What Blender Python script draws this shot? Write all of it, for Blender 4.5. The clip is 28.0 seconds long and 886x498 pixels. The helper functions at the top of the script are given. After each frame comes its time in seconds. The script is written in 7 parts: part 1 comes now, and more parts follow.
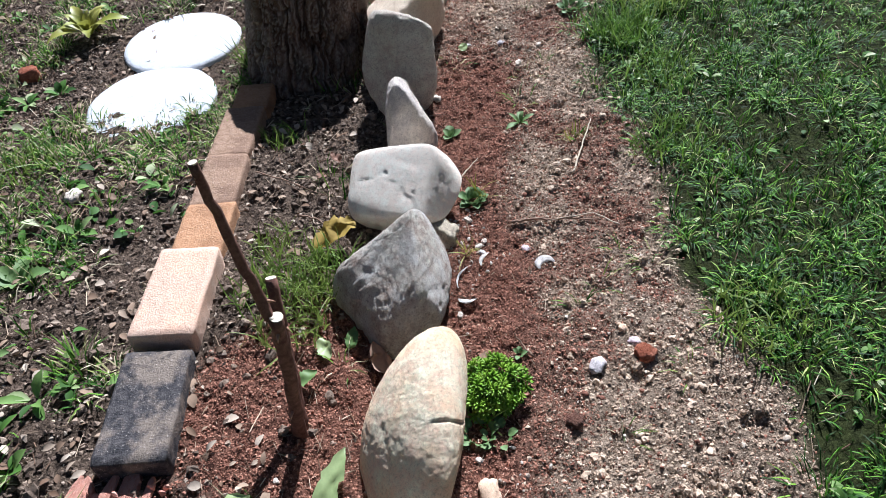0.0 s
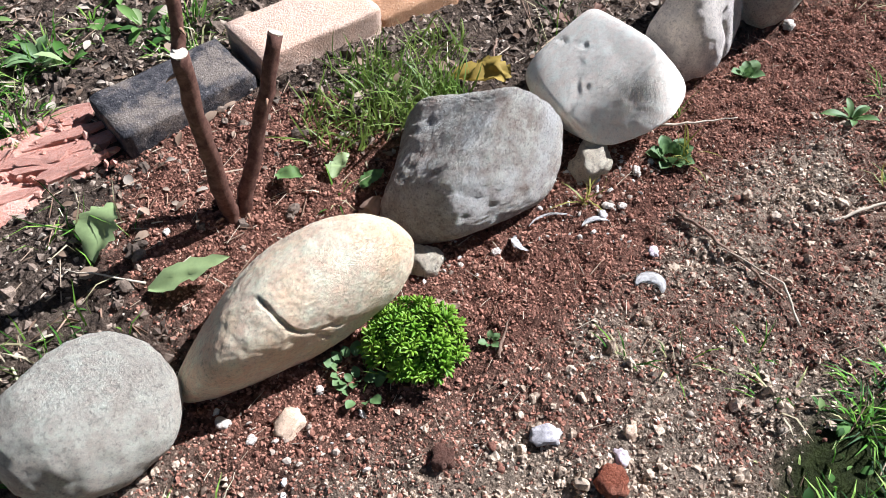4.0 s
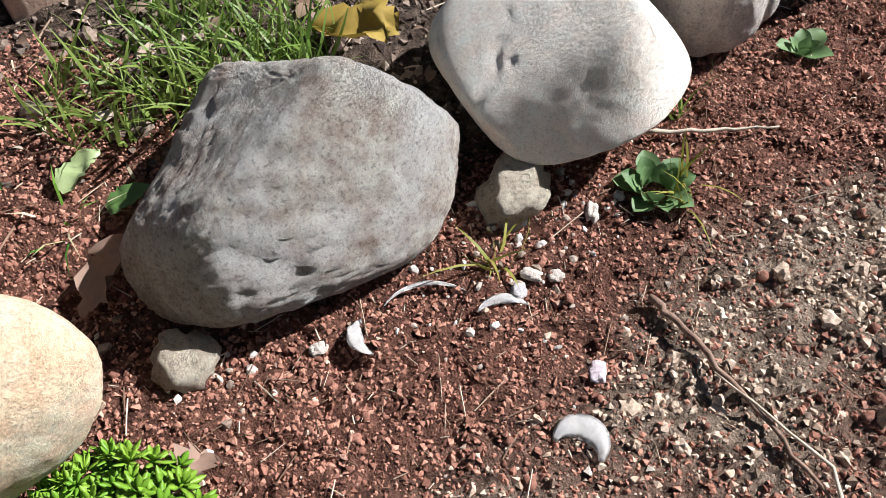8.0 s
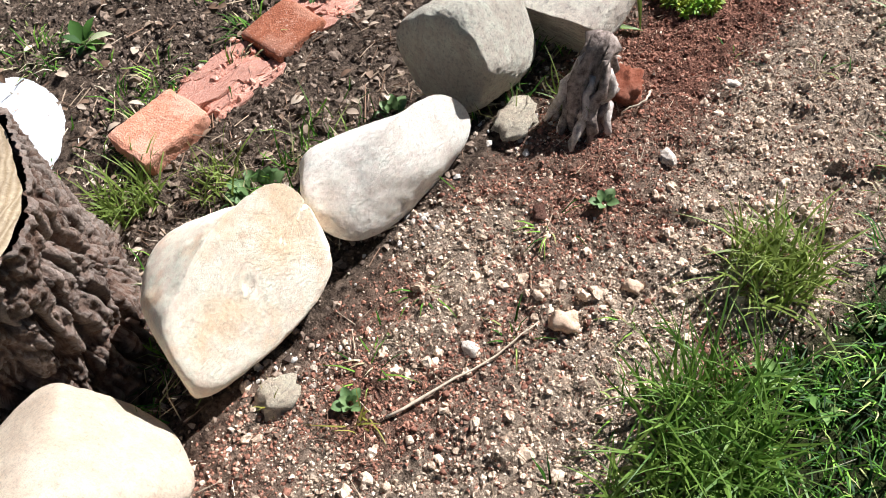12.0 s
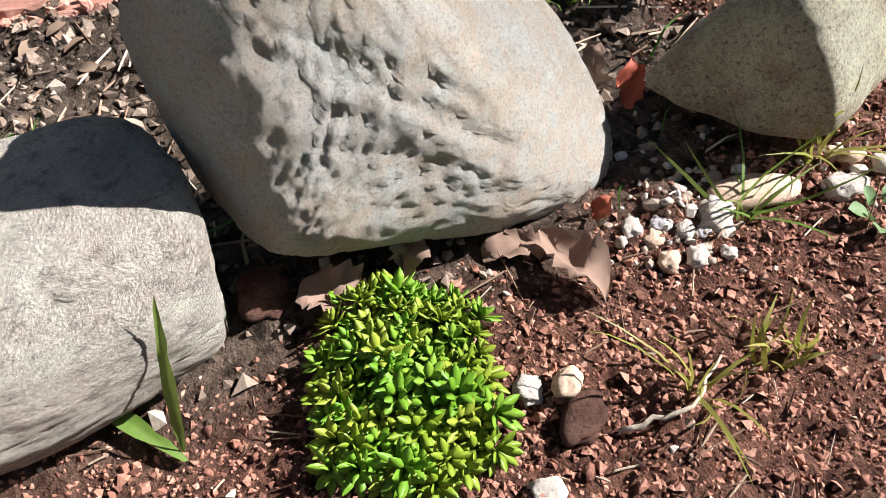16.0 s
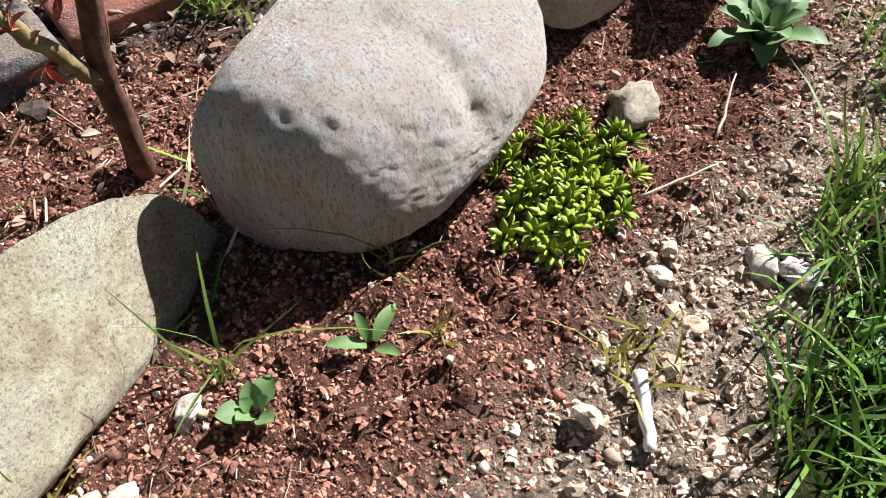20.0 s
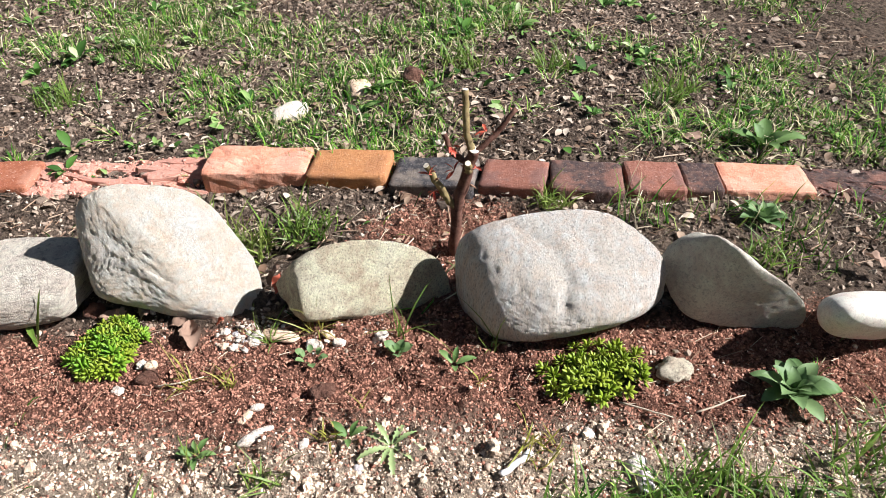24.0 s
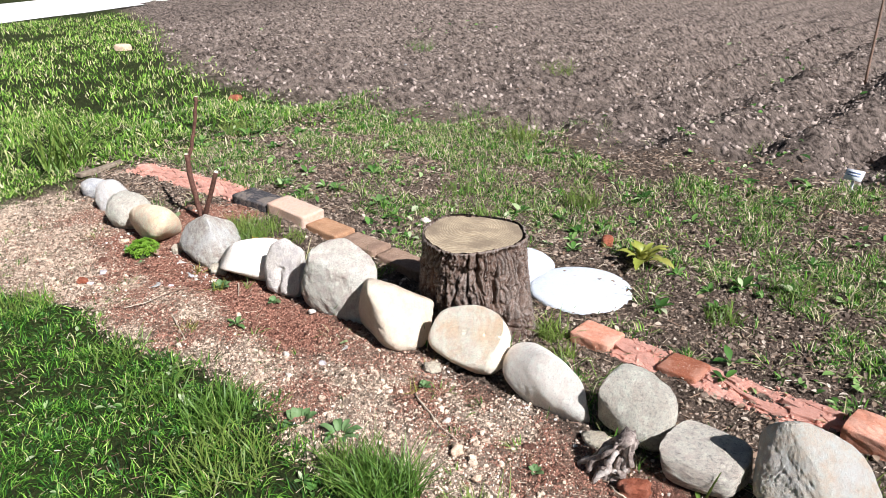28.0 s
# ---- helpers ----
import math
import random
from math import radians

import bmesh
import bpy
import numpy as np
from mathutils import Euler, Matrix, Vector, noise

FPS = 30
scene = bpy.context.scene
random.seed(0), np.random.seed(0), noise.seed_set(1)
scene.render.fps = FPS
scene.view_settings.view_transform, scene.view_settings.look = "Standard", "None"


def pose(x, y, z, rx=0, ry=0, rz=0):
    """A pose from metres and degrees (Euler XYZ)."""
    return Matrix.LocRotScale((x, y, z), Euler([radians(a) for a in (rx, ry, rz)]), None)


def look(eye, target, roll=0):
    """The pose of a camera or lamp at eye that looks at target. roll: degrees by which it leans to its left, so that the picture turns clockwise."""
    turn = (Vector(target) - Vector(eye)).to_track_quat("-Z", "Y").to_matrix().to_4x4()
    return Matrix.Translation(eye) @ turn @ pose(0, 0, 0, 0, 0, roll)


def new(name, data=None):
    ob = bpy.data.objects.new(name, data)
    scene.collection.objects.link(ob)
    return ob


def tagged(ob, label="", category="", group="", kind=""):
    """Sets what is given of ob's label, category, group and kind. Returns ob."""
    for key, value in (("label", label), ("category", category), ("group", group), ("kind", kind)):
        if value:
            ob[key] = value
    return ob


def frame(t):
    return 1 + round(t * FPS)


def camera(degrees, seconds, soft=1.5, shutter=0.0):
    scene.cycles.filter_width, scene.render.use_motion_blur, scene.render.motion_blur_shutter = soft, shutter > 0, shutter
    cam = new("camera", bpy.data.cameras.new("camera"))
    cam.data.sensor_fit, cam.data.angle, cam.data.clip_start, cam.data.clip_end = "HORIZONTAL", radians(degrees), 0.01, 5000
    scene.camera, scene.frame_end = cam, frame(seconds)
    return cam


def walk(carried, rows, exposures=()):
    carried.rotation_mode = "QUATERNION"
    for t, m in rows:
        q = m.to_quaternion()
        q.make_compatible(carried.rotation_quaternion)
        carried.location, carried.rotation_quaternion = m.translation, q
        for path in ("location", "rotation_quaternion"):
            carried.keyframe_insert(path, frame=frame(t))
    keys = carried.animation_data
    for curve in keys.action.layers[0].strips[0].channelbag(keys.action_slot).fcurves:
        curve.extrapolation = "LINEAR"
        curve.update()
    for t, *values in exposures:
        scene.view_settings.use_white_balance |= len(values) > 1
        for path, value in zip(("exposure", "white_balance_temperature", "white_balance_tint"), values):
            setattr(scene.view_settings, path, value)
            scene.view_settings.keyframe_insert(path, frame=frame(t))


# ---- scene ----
cam = camera(62.5, 28.0, soft=0.9)
PATH = [
    (0, (0.355, -0.401, 1.119), (0.369, 1.002, -0.307), -7.0),
    (0.5, (0.442, -0.394, 1.126), (0.226, 1.014, -0.279), -9.5),
    (1, (0.526, -0.326, 1.158), (0.063, 1.087, -0.18), -10.4),
    (1.5, (0.643, -0.256, 1.181), (-0.053, 1.099, -0.115), -10.0),
    (2, (0.717, -0.217, 1.1), (-0.191, 1.035, -0.168), -8.8),
    (2.5, (0.743, -0.143, 0.999), (-0.242, 0.985, -0.327), -7.9),
    (3, (0.764, -0.058, 0.946), (-0.154, 0.99, -0.489), -6.4),
    (3.5, (0.811, -0.001, 0.889), (-0.086, 0.893, -0.659), -5.2),
    (5.5, (0.711, 0.201, 0.638), (-0.272, 0.873, -0.969), 0.7),
    (6, (0.636, 0.26, 0.535), (-0.35, 0.927, -1.073), 0.6),
    (6.5, (0.624, 0.267, 0.493), (-0.354, 0.909, -1.129), -0.2),
    (7, (0.626, 0.268, 0.473), (-0.332, 0.887, -1.17), -0.8),
    (7.5, (0.634, 0.318, 0.49), (-0.311, 0.929, -1.163), -2.8),
    (8, (0.657, 0.441, 0.534), (-0.231, 1.098, -1.133), -3.2),
    (8.5, (0.689, 0.546, 0.557), (-0.144, 1.232, -1.127), -2.2),
    (9, (0.735, 0.644, 0.581), (-0.103, 1.343, -1.095), -3.9),
    (9.5, (0.783, 0.746, 0.609), (-0.055, 1.492, -1.047), -5.7),
    (10, (0.83, 0.826, 0.646), (0.024, 1.695, -0.965), -5.1),
    (10.5, (0.797, 0.943, 0.686), (0.094, 1.897, -0.925), -2.5),
    (11, (0.827, 1.096, 0.718), (0.063, 2.106, -0.83), -6.2),
    (11.5, (0.828, 1.399, 0.834), (0.145, 2.2, -0.867), -9.2),
    (12, (0.902, 1.667, 0.868), (0.178, 2.496, -0.802), -10.5),
    (12.5, (0.91, 1.912, 0.831), (0.164, 2.753, -0.824), -11.2),
    (13, (0.892, 2.149, 0.819), (0.14, 2.961, -0.846), -11.7),
    (13.5, (0.904, 2.358, 0.779), (0.092, 3.116, -0.884), -12.3),
    (15.5, (0.787, 2.662, 0.427), (-0.235, 3.314, -1.164), -1.1),
    (16, (0.783, 2.666, 0.374), (-0.226, 3.33, -1.22), -0.1),
    (16.5, (0.792, 2.666, 0.36), (-0.238, 3.29, -1.237), -1.9),
    (17, (0.805, 2.697, 0.357), (-0.207, 3.311, -1.256), -4.5),
    (17.5, (0.827, 2.763, 0.367), (-0.138, 3.431, -1.252), -6.0),
    (18, (0.853, 2.827, 0.381), (-0.055, 3.567, -1.24), -6.6),
    (18.5, (0.876, 2.878, 0.399), (0.037, 3.699, -1.22), -5.6),
    (19, (0.897, 2.934, 0.414), (0.118, 3.807, -1.208), -4.7),
    (19.5, (0.917, 3.017, 0.443), (0.193, 3.928, -1.183), -4.7),
    (20, (0.939, 3.101, 0.483), (0.254, 4.111, -1.102), -3.2),
    (20.5, (0.964, 3.154, 0.549), (0.268, 4.229, -0.988), -2.3),
    (22.5, (1.239, 3.087, 0.786), (0.062, 3.706, -0.707), -1.1),
    (23, (1.347, 3.084, 0.836), (0.016, 3.568, -0.575), -0.4),
    (23.5, (1.461, 3.154, 0.856), (0.006, 3.499, -0.470), 0.2),
    (24, (1.520, 3.158, 0.872), (-0.030, 3.402, -0.370), 0.2),
    (24.5, (1.577, 3.110, 0.898), (-0.052, 3.179, -0.259), -0.3),
    (25, (1.688, 3.039, 0.973), (0.030, 2.837, -0.126), -0.2),
    (25.5, (1.769, 2.994, 1.032), (0.131, 2.495, -0.003), -0.3),
    (26, (1.844, 2.944, 1.083), (0.272, 2.174, 0.116), -0.8),
    (26.5, (1.927, 2.894, 1.126), (0.431, 1.911, 0.234), -0.4),
    (27, (1.962, 2.882, 1.151), (0.466, 1.84, 0.328), -0.6),
    (27.5, (1.956, 2.888, 1.159), (0.459, 1.827, 0.364), -0.6),
    (28, (1.941, 2.903, 1.168), (0.441, 1.836, 0.386), -0.6),
]
walk(cam, [(t, look(eye, target, roll)) for t, eye, target, roll in PATH], [(t, stops, kelvin, 10) for t, stops, kelvin in ((0, 1.02, 5750), (3, 1.08, 5750), (7, 0.97, 6050), (11, 0.96, 6250), (13, 1.20, 6330), (17, 1.26, 6330), (20, 1.30, 6330), (24, 1.18, 6330), (26, 0.96, 6200), (28, 0.86, 6100))])

# ---- light ----
SUN_DIR = Vector((0.200, 0.730, 0.653)).normalized()   # towards the sun
world = bpy.data.worlds.new("world")
scene.world = world
world.use_nodes = True
wn = world.node_tree.nodes
wl = world.node_tree.links
sky = wn.new("ShaderNodeTexSky")
sky.sky_type = 'NISHITA'
sky.sun_disc = False
sky.sun_elevation = math.asin(SUN_DIR.z)
sky.sun_rotation = math.atan2(SUN_DIR.x, SUN_DIR.y)
wl.new(sky.outputs[0], wn["Background"].inputs[0])
wn["Background"].inputs[1].default_value = 0.023
sun_data = bpy.data.lights.new("sun", 'SUN')
sun_data.energy = 5.0
sun_data.angle = radians(0.53)
sun_data.color = (1.0, 0.985, 1.0)
sun_ob = new("sun", sun_data)
sun_ob.matrix_world = look(SUN_DIR * 20, (0, 0, 0))


# ---- materials ----
def node(nt, kind, **inputs):
    n = nt.nodes.new(kind)
    for key, value in inputs.items():
        n.inputs[key.replace("_", " ")].default_value = value
    return n


def ramp(nt, src, stops):
    r = nt.nodes.new("ShaderNodeValToRGB")
    while len(r.color_ramp.elements) < len(stops):
        r.color_ramp.elements.new(0.5)
    for e, (p, c) in zip(r.color_ramp.elements, stops):
        e.position = p
        e.color = (*c, 1) if len(c) == 3 else c
    nt.links.new(src, r.inputs[0])
    return r.outputs[0]


def mixc(nt, fac, a, b, mode='MIX'):
    m = nt.nodes.new("ShaderNodeMix")
    m.data_type, m.blend_type = 'RGBA', mode
    for sock, v in ((m.inputs[0], fac), (m.inputs[6], a), (m.inputs[7], b)):
        if isinstance(v, (int, float)):
            sock.default_value = v
        elif isinstance(v, tuple):
            sock.default_value = (*v, 1)
        else:
            nt.links.new(v, sock)
    return m.outputs[2]


def noise_of(nt, vec, scale, detail=4.0, rough=0.55, kind="noise", out=0):
    if kind == "voronoi":
        n = node(nt, "ShaderNodeTexVoronoi", Scale=scale)
    else:
        n = node(nt, "ShaderNodeTexNoise", Scale=scale, Detail=detail, Roughness=rough)
    if vec is not None:
        nt.links.new(vec, n.inputs["Vector"])
    return n.outputs[out]


def begin(name, rough=0.9, spec=0.3):
    m = bpy.data.materials.new(name)
    m.use_nodes = True
    nt = m.node_tree
    b = nt.nodes["Principled BSDF"]
    b.inputs["Roughness"].default_value = rough
    b.inputs["Specular IOR Level"].default_value = spec
    tc = nt.nodes.new("ShaderNodeTexCoord")
    return m, nt, b, tc.outputs["Object"]


def bump(nt, b, height, strength=0.5, distance=0.004):
    bp = node(nt, "ShaderNodeBump", Strength=strength, Distance=distance)
    nt.links.new(height, bp.inputs["Height"])
    nt.links.new(bp.outputs[0], b.inputs["Normal"])


def stone_mat(name, light, dark, stain, grain=140.0, grain_amt=0.5, pit=0.5, stretch=(1, 1, 1), stain_amt=0.5, rough=0.85):
    """A weathered river stone: mottled light and dark, stains, dark mineral flecks, fine speckle and pits."""
    light, dark, stain = [(min(0.90, c[0] * 1.54), min(0.88, c[1] * 1.41), min(0.84, c[2] * 1.33)) for c in (light, dark, stain)]
    m, nt, b, vec = begin(name, rough, 0.25)
    mp = node(nt, "ShaderNodeMapping", Scale=stretch)
    nt.links.new(vec, mp.inputs[0])
    big = noise_of(nt, mp.outputs[0], 11.0, 8, 0.7)
    mid = noise_of(nt, mp.outputs[0], 38.0, 7, 0.75)
    fine = noise_of(nt, mp.outputs[0], grain, 5, 0.75)
    dust = noise_of(nt, mp.outputs[0], 780.0, 3, 0.7)
    fleck = noise_of(nt, mp.outputs[0], grain * 0.55, 7, 0.85)
    base = mixc(nt, ramp(nt, mid, [(0.38, (0, 0, 0)), (0.64, (1, 1, 1))]), dark, light)
    base = mixc(nt, mixf(nt, ramp(nt, big, [(0.46, (0, 0, 0)), (0.62, (1, 1, 1))]), stain_amt), base, stain)
    speck = ramp(nt, fine, [(0.36, (0.30, 0.27, 0.24)), (0.47, (1, 1, 1)), (0.66, (1.16, 1.16, 1.13))])
    base = mixc(nt, grain_amt, base, speck, 'MULTIPLY')
    base = mixc(nt, min(1.0, grain_amt * 0.75), base, ramp(nt, fleck, [(0.36, (0.25, 0.22, 0.19)), (0.42, (1, 1, 1))]), 'MULTIPLY')
    base = mixc(nt, 0.25 + 0.3 * grain_amt, base, ramp(nt, dust, [(0.34, (0.45, 0.43, 0.40)), (0.55, (1.05, 1.05, 1.04))]), 'MULTIPLY')
    nt.links.new(base, b.inputs["Base Color"])
    pits = noise_of(nt, mp.outputs[0], min(grain * 1.6, 340.0), 6, 0.85)
    h = nt.nodes.new("ShaderNodeMath")
    h.operation = 'ADD'
    nt.links.new(pits, h.inputs[0])
    nt.links.new(mixf(nt, mid, 0.7), h.inputs[1])
    bump(nt, b, h.outputs[0], min(1.0, 0.25 + pit * 1.4), 0.012)
    return m


def mixf(nt, src, amount):
    h = nt.nodes.new("ShaderNodeMath")
    h.operation = 'MULTIPLY'
    h.inputs[1].default_value = amount
    nt.links.new(src, h.inputs[0])
    return h.outputs[0]


def island_mat(name, stops, rough=0.9, spec=0.2, speck=0.35, scale=200.0, trans=0.0, by_object=False, north=False):
    """Small pieces of one stuff, each of its own shade."""
    m, nt, b, vec = begin(name, rough, spec)
    if by_object:
        g = nt.nodes.new("ShaderNodeObjectInfo").outputs["Random"]
    else:
        g = nt.nodes.new("ShaderNodeNewGeometry").outputs["Random Per Island"]
    col = ramp(nt, g, stops)
    fine = noise_of(nt, vec, scale, 4, 0.7)
    col = mixc(nt, speck, col, ramp(nt, fine, [(0.3, (0.35, 0.33, 0.3)), (0.6, (1.1, 1.1, 1.1))]), 'MULTIPLY')
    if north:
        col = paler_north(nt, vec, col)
    nt.links.new(col, b.inputs["Base Color"])
    if trans:
        tr = nt.nodes.new("ShaderNodeBsdfTranslucent")
        nt.links.new(col, tr.inputs[0])
        mx = nt.nodes.new("ShaderNodeMixShader")
        mx.inputs[0].default_value = trans
        nt.links.new(b.outputs[0], mx.inputs[1])
        nt.links.new(tr.outputs[0], mx.inputs[2])
        nt.links.new(mx.outputs[0], nt.nodes["Material Output"].inputs[0])
    else:
        bump(nt, b, fine, 0.4, 0.002)
    return m


def brick_mat(name, c1, c2, blot, blot_amt=0.4, speck=(0.9, 0.8, 0.7), speck_amt=0.25):
    m, nt, b, vec = begin(name, 0.93, 0.15)
    big = noise_of(nt, vec, 14.0, 6, 0.65)
    mid = noise_of(nt, vec, 60.0, 6, 0.7)
    fine = noise_of(nt, vec, 260.0, 3, 0.7)
    col = mixc(nt, ramp(nt, mid, [(0.35, (0, 0, 0)), (0.65, (1, 1, 1))]), c1, c2)
    col = mixc(nt, mixf(nt, ramp(nt, big, [(0.48, (0, 0, 0)), (0.6, (1, 1, 1))]), blot_amt), col, blot)
    col = mixc(nt, mixf(nt, ramp(nt, fine, [(0.62, (0, 0, 0)), (0.68, (1, 1, 1))]), speck_amt), col, speck)
    col = mixc(nt, 0.4, col, ramp(nt, fine, [(0.3, (0.4, 0.4, 0.4)), (0.5, (1, 1, 1))]), 'MULTIPLY')
    nt.links.new(col, b.inputs["Base Color"])
    h = nt.nodes.new("ShaderNodeMath")
    h.operation = 'ADD'
    nt.links.new(mid, h.inputs[0])
    nt.links.new(fine, h.inputs[1])
    bump(nt, b, h.outputs[0], 0.7, 0.005)
    return m


def nz(p, scale=1.0, seed=0):
    """Smooth value noise from -1 to 1 at the rows of p, all at once."""
    p = np.asarray(p, float) * scale + seed * 17.31
    i = np.floor(p).astype(np.int64)
    f = p - i
    f = f * f * f * (f * (f * 6 - 15) + 10)
    out = 0.0
    for dx in (0, 1):
        for dy in (0, 1):
            for dz in (0, 1):
                h = ((i[:, 0] + dx) * 374761393 + (i[:, 1] + dy) * 668265263 + (i[:, 2] + dz) * 1274126177 + seed * 974634533) & 0xFFFFFFFF
                h = ((h ^ (h >> 13)) * 1274126177) & 0xFFFFFFFF
                h = (h ^ (h >> 16)) & 0xFFFF
                w = (f[:, 0] if dx else 1 - f[:, 0]) * (f[:, 1] if dy else 1 - f[:, 1]) * (f[:, 2] if dz else 1 - f[:, 2])
                out = out + w * (h / 32767.5 - 1)
    return out


# ---- the lie of the land ----
def sstep(a, b, x):
    t = min(1.0, max(0.0, (x - a) / (b - a)))
    return t * t * (3 - 2 * t)


def row_x(y):
    """The line on which the boulders stand."""
    return 0.245 + 0.118 * max(y, -0.8) - 0.02


def edge_x(y):
    """Where bare bed ends and lawn begins."""
    return 0.80 + 0.075 * max(y, -1.0) + 0.05 * math.sin(3.1 * y + 0.6) + 0.03 * math.sin(8.3 * y)


DIP = [(-9, 0.0), (-0.8, 0.02), (0.0, 0.04), (0.5, 0.04), (0.95, -0.005), (1.6, -0.075), (2.2, -0.06), (2.8, -0.05), (3.2, -0.02), (3.6, 0.015), (4.5, -0.02), (12, 0.0)]


def interp(table, y):
    for (a, va), (b, vb) in zip(table, table[1:]):
        if y <= b:
            k = sstep(a, b, y)
            return va + (vb - va) * k
    return table[-1][1]


def in_field(x, y):
    """1 on the tilled field, 0 on the rough grass."""
    n = noise.noise((x * 0.9, y * 0.9, 4.0)) * 0.35
    return sstep(-1.9, -2.5, x + n) * sstep(-0.4, 0.6, y + 1.6 - 1.9 * (x + 1.7) + 2 * n)


def ground_z(x, y, fine=True):
    d = x - row_x(y)
    z = interp(DIP, y) * sstep(0.0, -0.22, d) * (1 - sstep(-1.2, -2.2, d))
    f = in_field(x, y)
    if f > 0:
        u = (y + 0.09 * x) * 2.0 * math.pi / 0.62
        z += f * (0.08 * math.sin(u + noise.noise((x, y, 1.0))) + 0.06 * noise.noise((x * 5, y * 5, 2.0)) + 0.045 * noise.noise((x * 11, y * 11, 3.0)))
    z += 0.012 * noise.noise((x * 2.3, y * 2.3, 0.0)) * sstep(0.05, 0.3, abs(d))
    if fine:
        z += 0.008 * noise.noise((x * 14, y * 14, 5.0)) + 0.007 * noise.noise((x * 42, y * 42, 7.0)) + 0.004 * noise.noise((x * 95, y * 95, 9.0))
    return z


# ---- mesh helpers ----
def mesh_np(name, verts, faces, smooth=False):
    """A mesh from arrays: faces all with the same number of corners."""
    me = bpy.data.meshes.new(name)
    verts, faces = np.asarray(verts, np.float32), np.asarray(faces, np.int32)
    k = faces.shape[1]
    me.vertices.add(len(verts))
    me.vertices.foreach_set("co", verts.ravel())
    me.loops.add(faces.size)
    me.loops.foreach_set("vertex_index", faces.ravel())
    me.polygons.add(len(faces))
    me.polygons.foreach_set("loop_start", np.arange(0, faces.size, k, dtype=np.int32))
    me.polygons.foreach_set("use_smooth", np.full(len(faces), smooth))
    me.update(calc_edges=True)
    return me


def part(name, bm, material, parent, label="", smooth=True):
    """One mesh object from a bmesh under a thing or a part."""
    me = bpy.data.meshes.new(name)
    for f in bm.faces:
        f.smooth = smooth
    bm.to_mesh(me)
    bm.free()
    me.materials.append(material)
    ob = new(name, me)
    if parent is not None:
        ob.parent = parent
    return tagged(ob, label)


def share(name, me, parent, m):
    ob = new(name, me)
    ob.parent = parent
    ob.matrix_basis = m
    return ob


def stuff(name, verts, faces, material, label, category, smooth=False):
    me = mesh_np(name, verts, faces, smooth)
    me.materials.append(material)
    return tagged(new(name, me), label, category, kind="stuff")


def rotations(n, rng, tilt=math.pi):
    """Random turns: any yaw, and a tilt up to the given angle about a random level axis."""
    yaw, dirn, t = rng.uniform(0, 2 * np.pi, n), rng.uniform(0, 2 * np.pi, n), rng.uniform(-tilt, tilt, n)
    c, s = np.cos(yaw), np.sin(yaw)
    z0, o1 = np.zeros(n), np.ones(n)
    rz = np.stack([np.stack([c, -s, z0], -1), np.stack([s, c, z0], -1), np.stack([z0, z0, o1], -1)], 1)
    kx, ky, ct, st = np.cos(dirn), np.sin(dirn), np.cos(t), np.sin(t)
    rt = np.stack([np.stack([ct + kx * kx * (1 - ct), kx * ky * (1 - ct), ky * st], -1),
                   np.stack([kx * ky * (1 - ct), ct + ky * ky * (1 - ct), -kx * st], -1),
                   np.stack([-ky * st, kx * st, ct], -1)], 1)
    return rt @ rz


def scatter(template, places, scales, turns, rng, jitter=0.0):
    """Copies of a template (verts, faces) joined into one pair of arrays. scales: (n, 3)."""
    tv, tf = template
    n = len(places)
    v = np.repeat(tv[None], n, 0)
    if jitter:
        v = v * (1 + rng.uniform(-jitter, jitter, (n, len(tv), 1)))
    v = np.einsum("nij,nvj->nvi", turns, v * scales[:, None]) + places[:, None]
    f = tf[None] + (np.arange(n) * len(tv))[:, None, None]
    return v.reshape(-1, 3), f.reshape(-1, tf.shape[1])


def ico(level):
    bm = bmesh.new()
    bmesh.ops.create_icosphere(bm, subdivisions=level, radius=1.0)
    v = np.array([x.co[:] for x in bm.verts])
    f = np.array([[x.index for x in p.verts] for p in bm.faces])
    bm.free()
    return v, f


OCTA = (np.array([(1, 0, 0), (-1, 0, 0), (0, 1, 0), (0, -1, 0), (0, 0, 1), (0, 0, -1)], float),
        np.array([(0, 2, 4), (2, 1, 4), (1, 3, 4), (3, 0, 4), (2, 0, 5), (1, 2, 5), (3, 1, 5), (0, 3, 5)]))
ICO1, ICO2 = ico(1), ico(2)


def crumb_template(seed):
    """A lumpy, broken crumb of earth about one in radius."""
    v, f = ico(2)
    return v * (1 + 0.42 * nz(v, 1.3, seed) + 0.34 * nz(v, 2.9, seed + 1))[:, None], f


CRUMB = crumb_template(3)
GRAIN = (np.array([(math.cos(a), math.sin(a), -0.35) for a in np.arange(5) * 2 * math.pi / 5] + [(0, 0, 0.8)]),
         np.array([(i, (i + 1) % 5, 5) for i in range(5)]))


def blade_template(bend=0.5):
    """A grass blade one high, three triangles, arching over."""
    pts = [(-0.5, 0, 0), (0.5, 0, 0), (-0.4, 0.18 * bend, 0.55), (0.4, 0.18 * bend, 0.55), (0, 0.75 * bend, 1.0 - 0.25 * bend)]
    return np.array(pts, float), np.array([(0, 1, 3), (0, 3, 2), (2, 3, 4)])


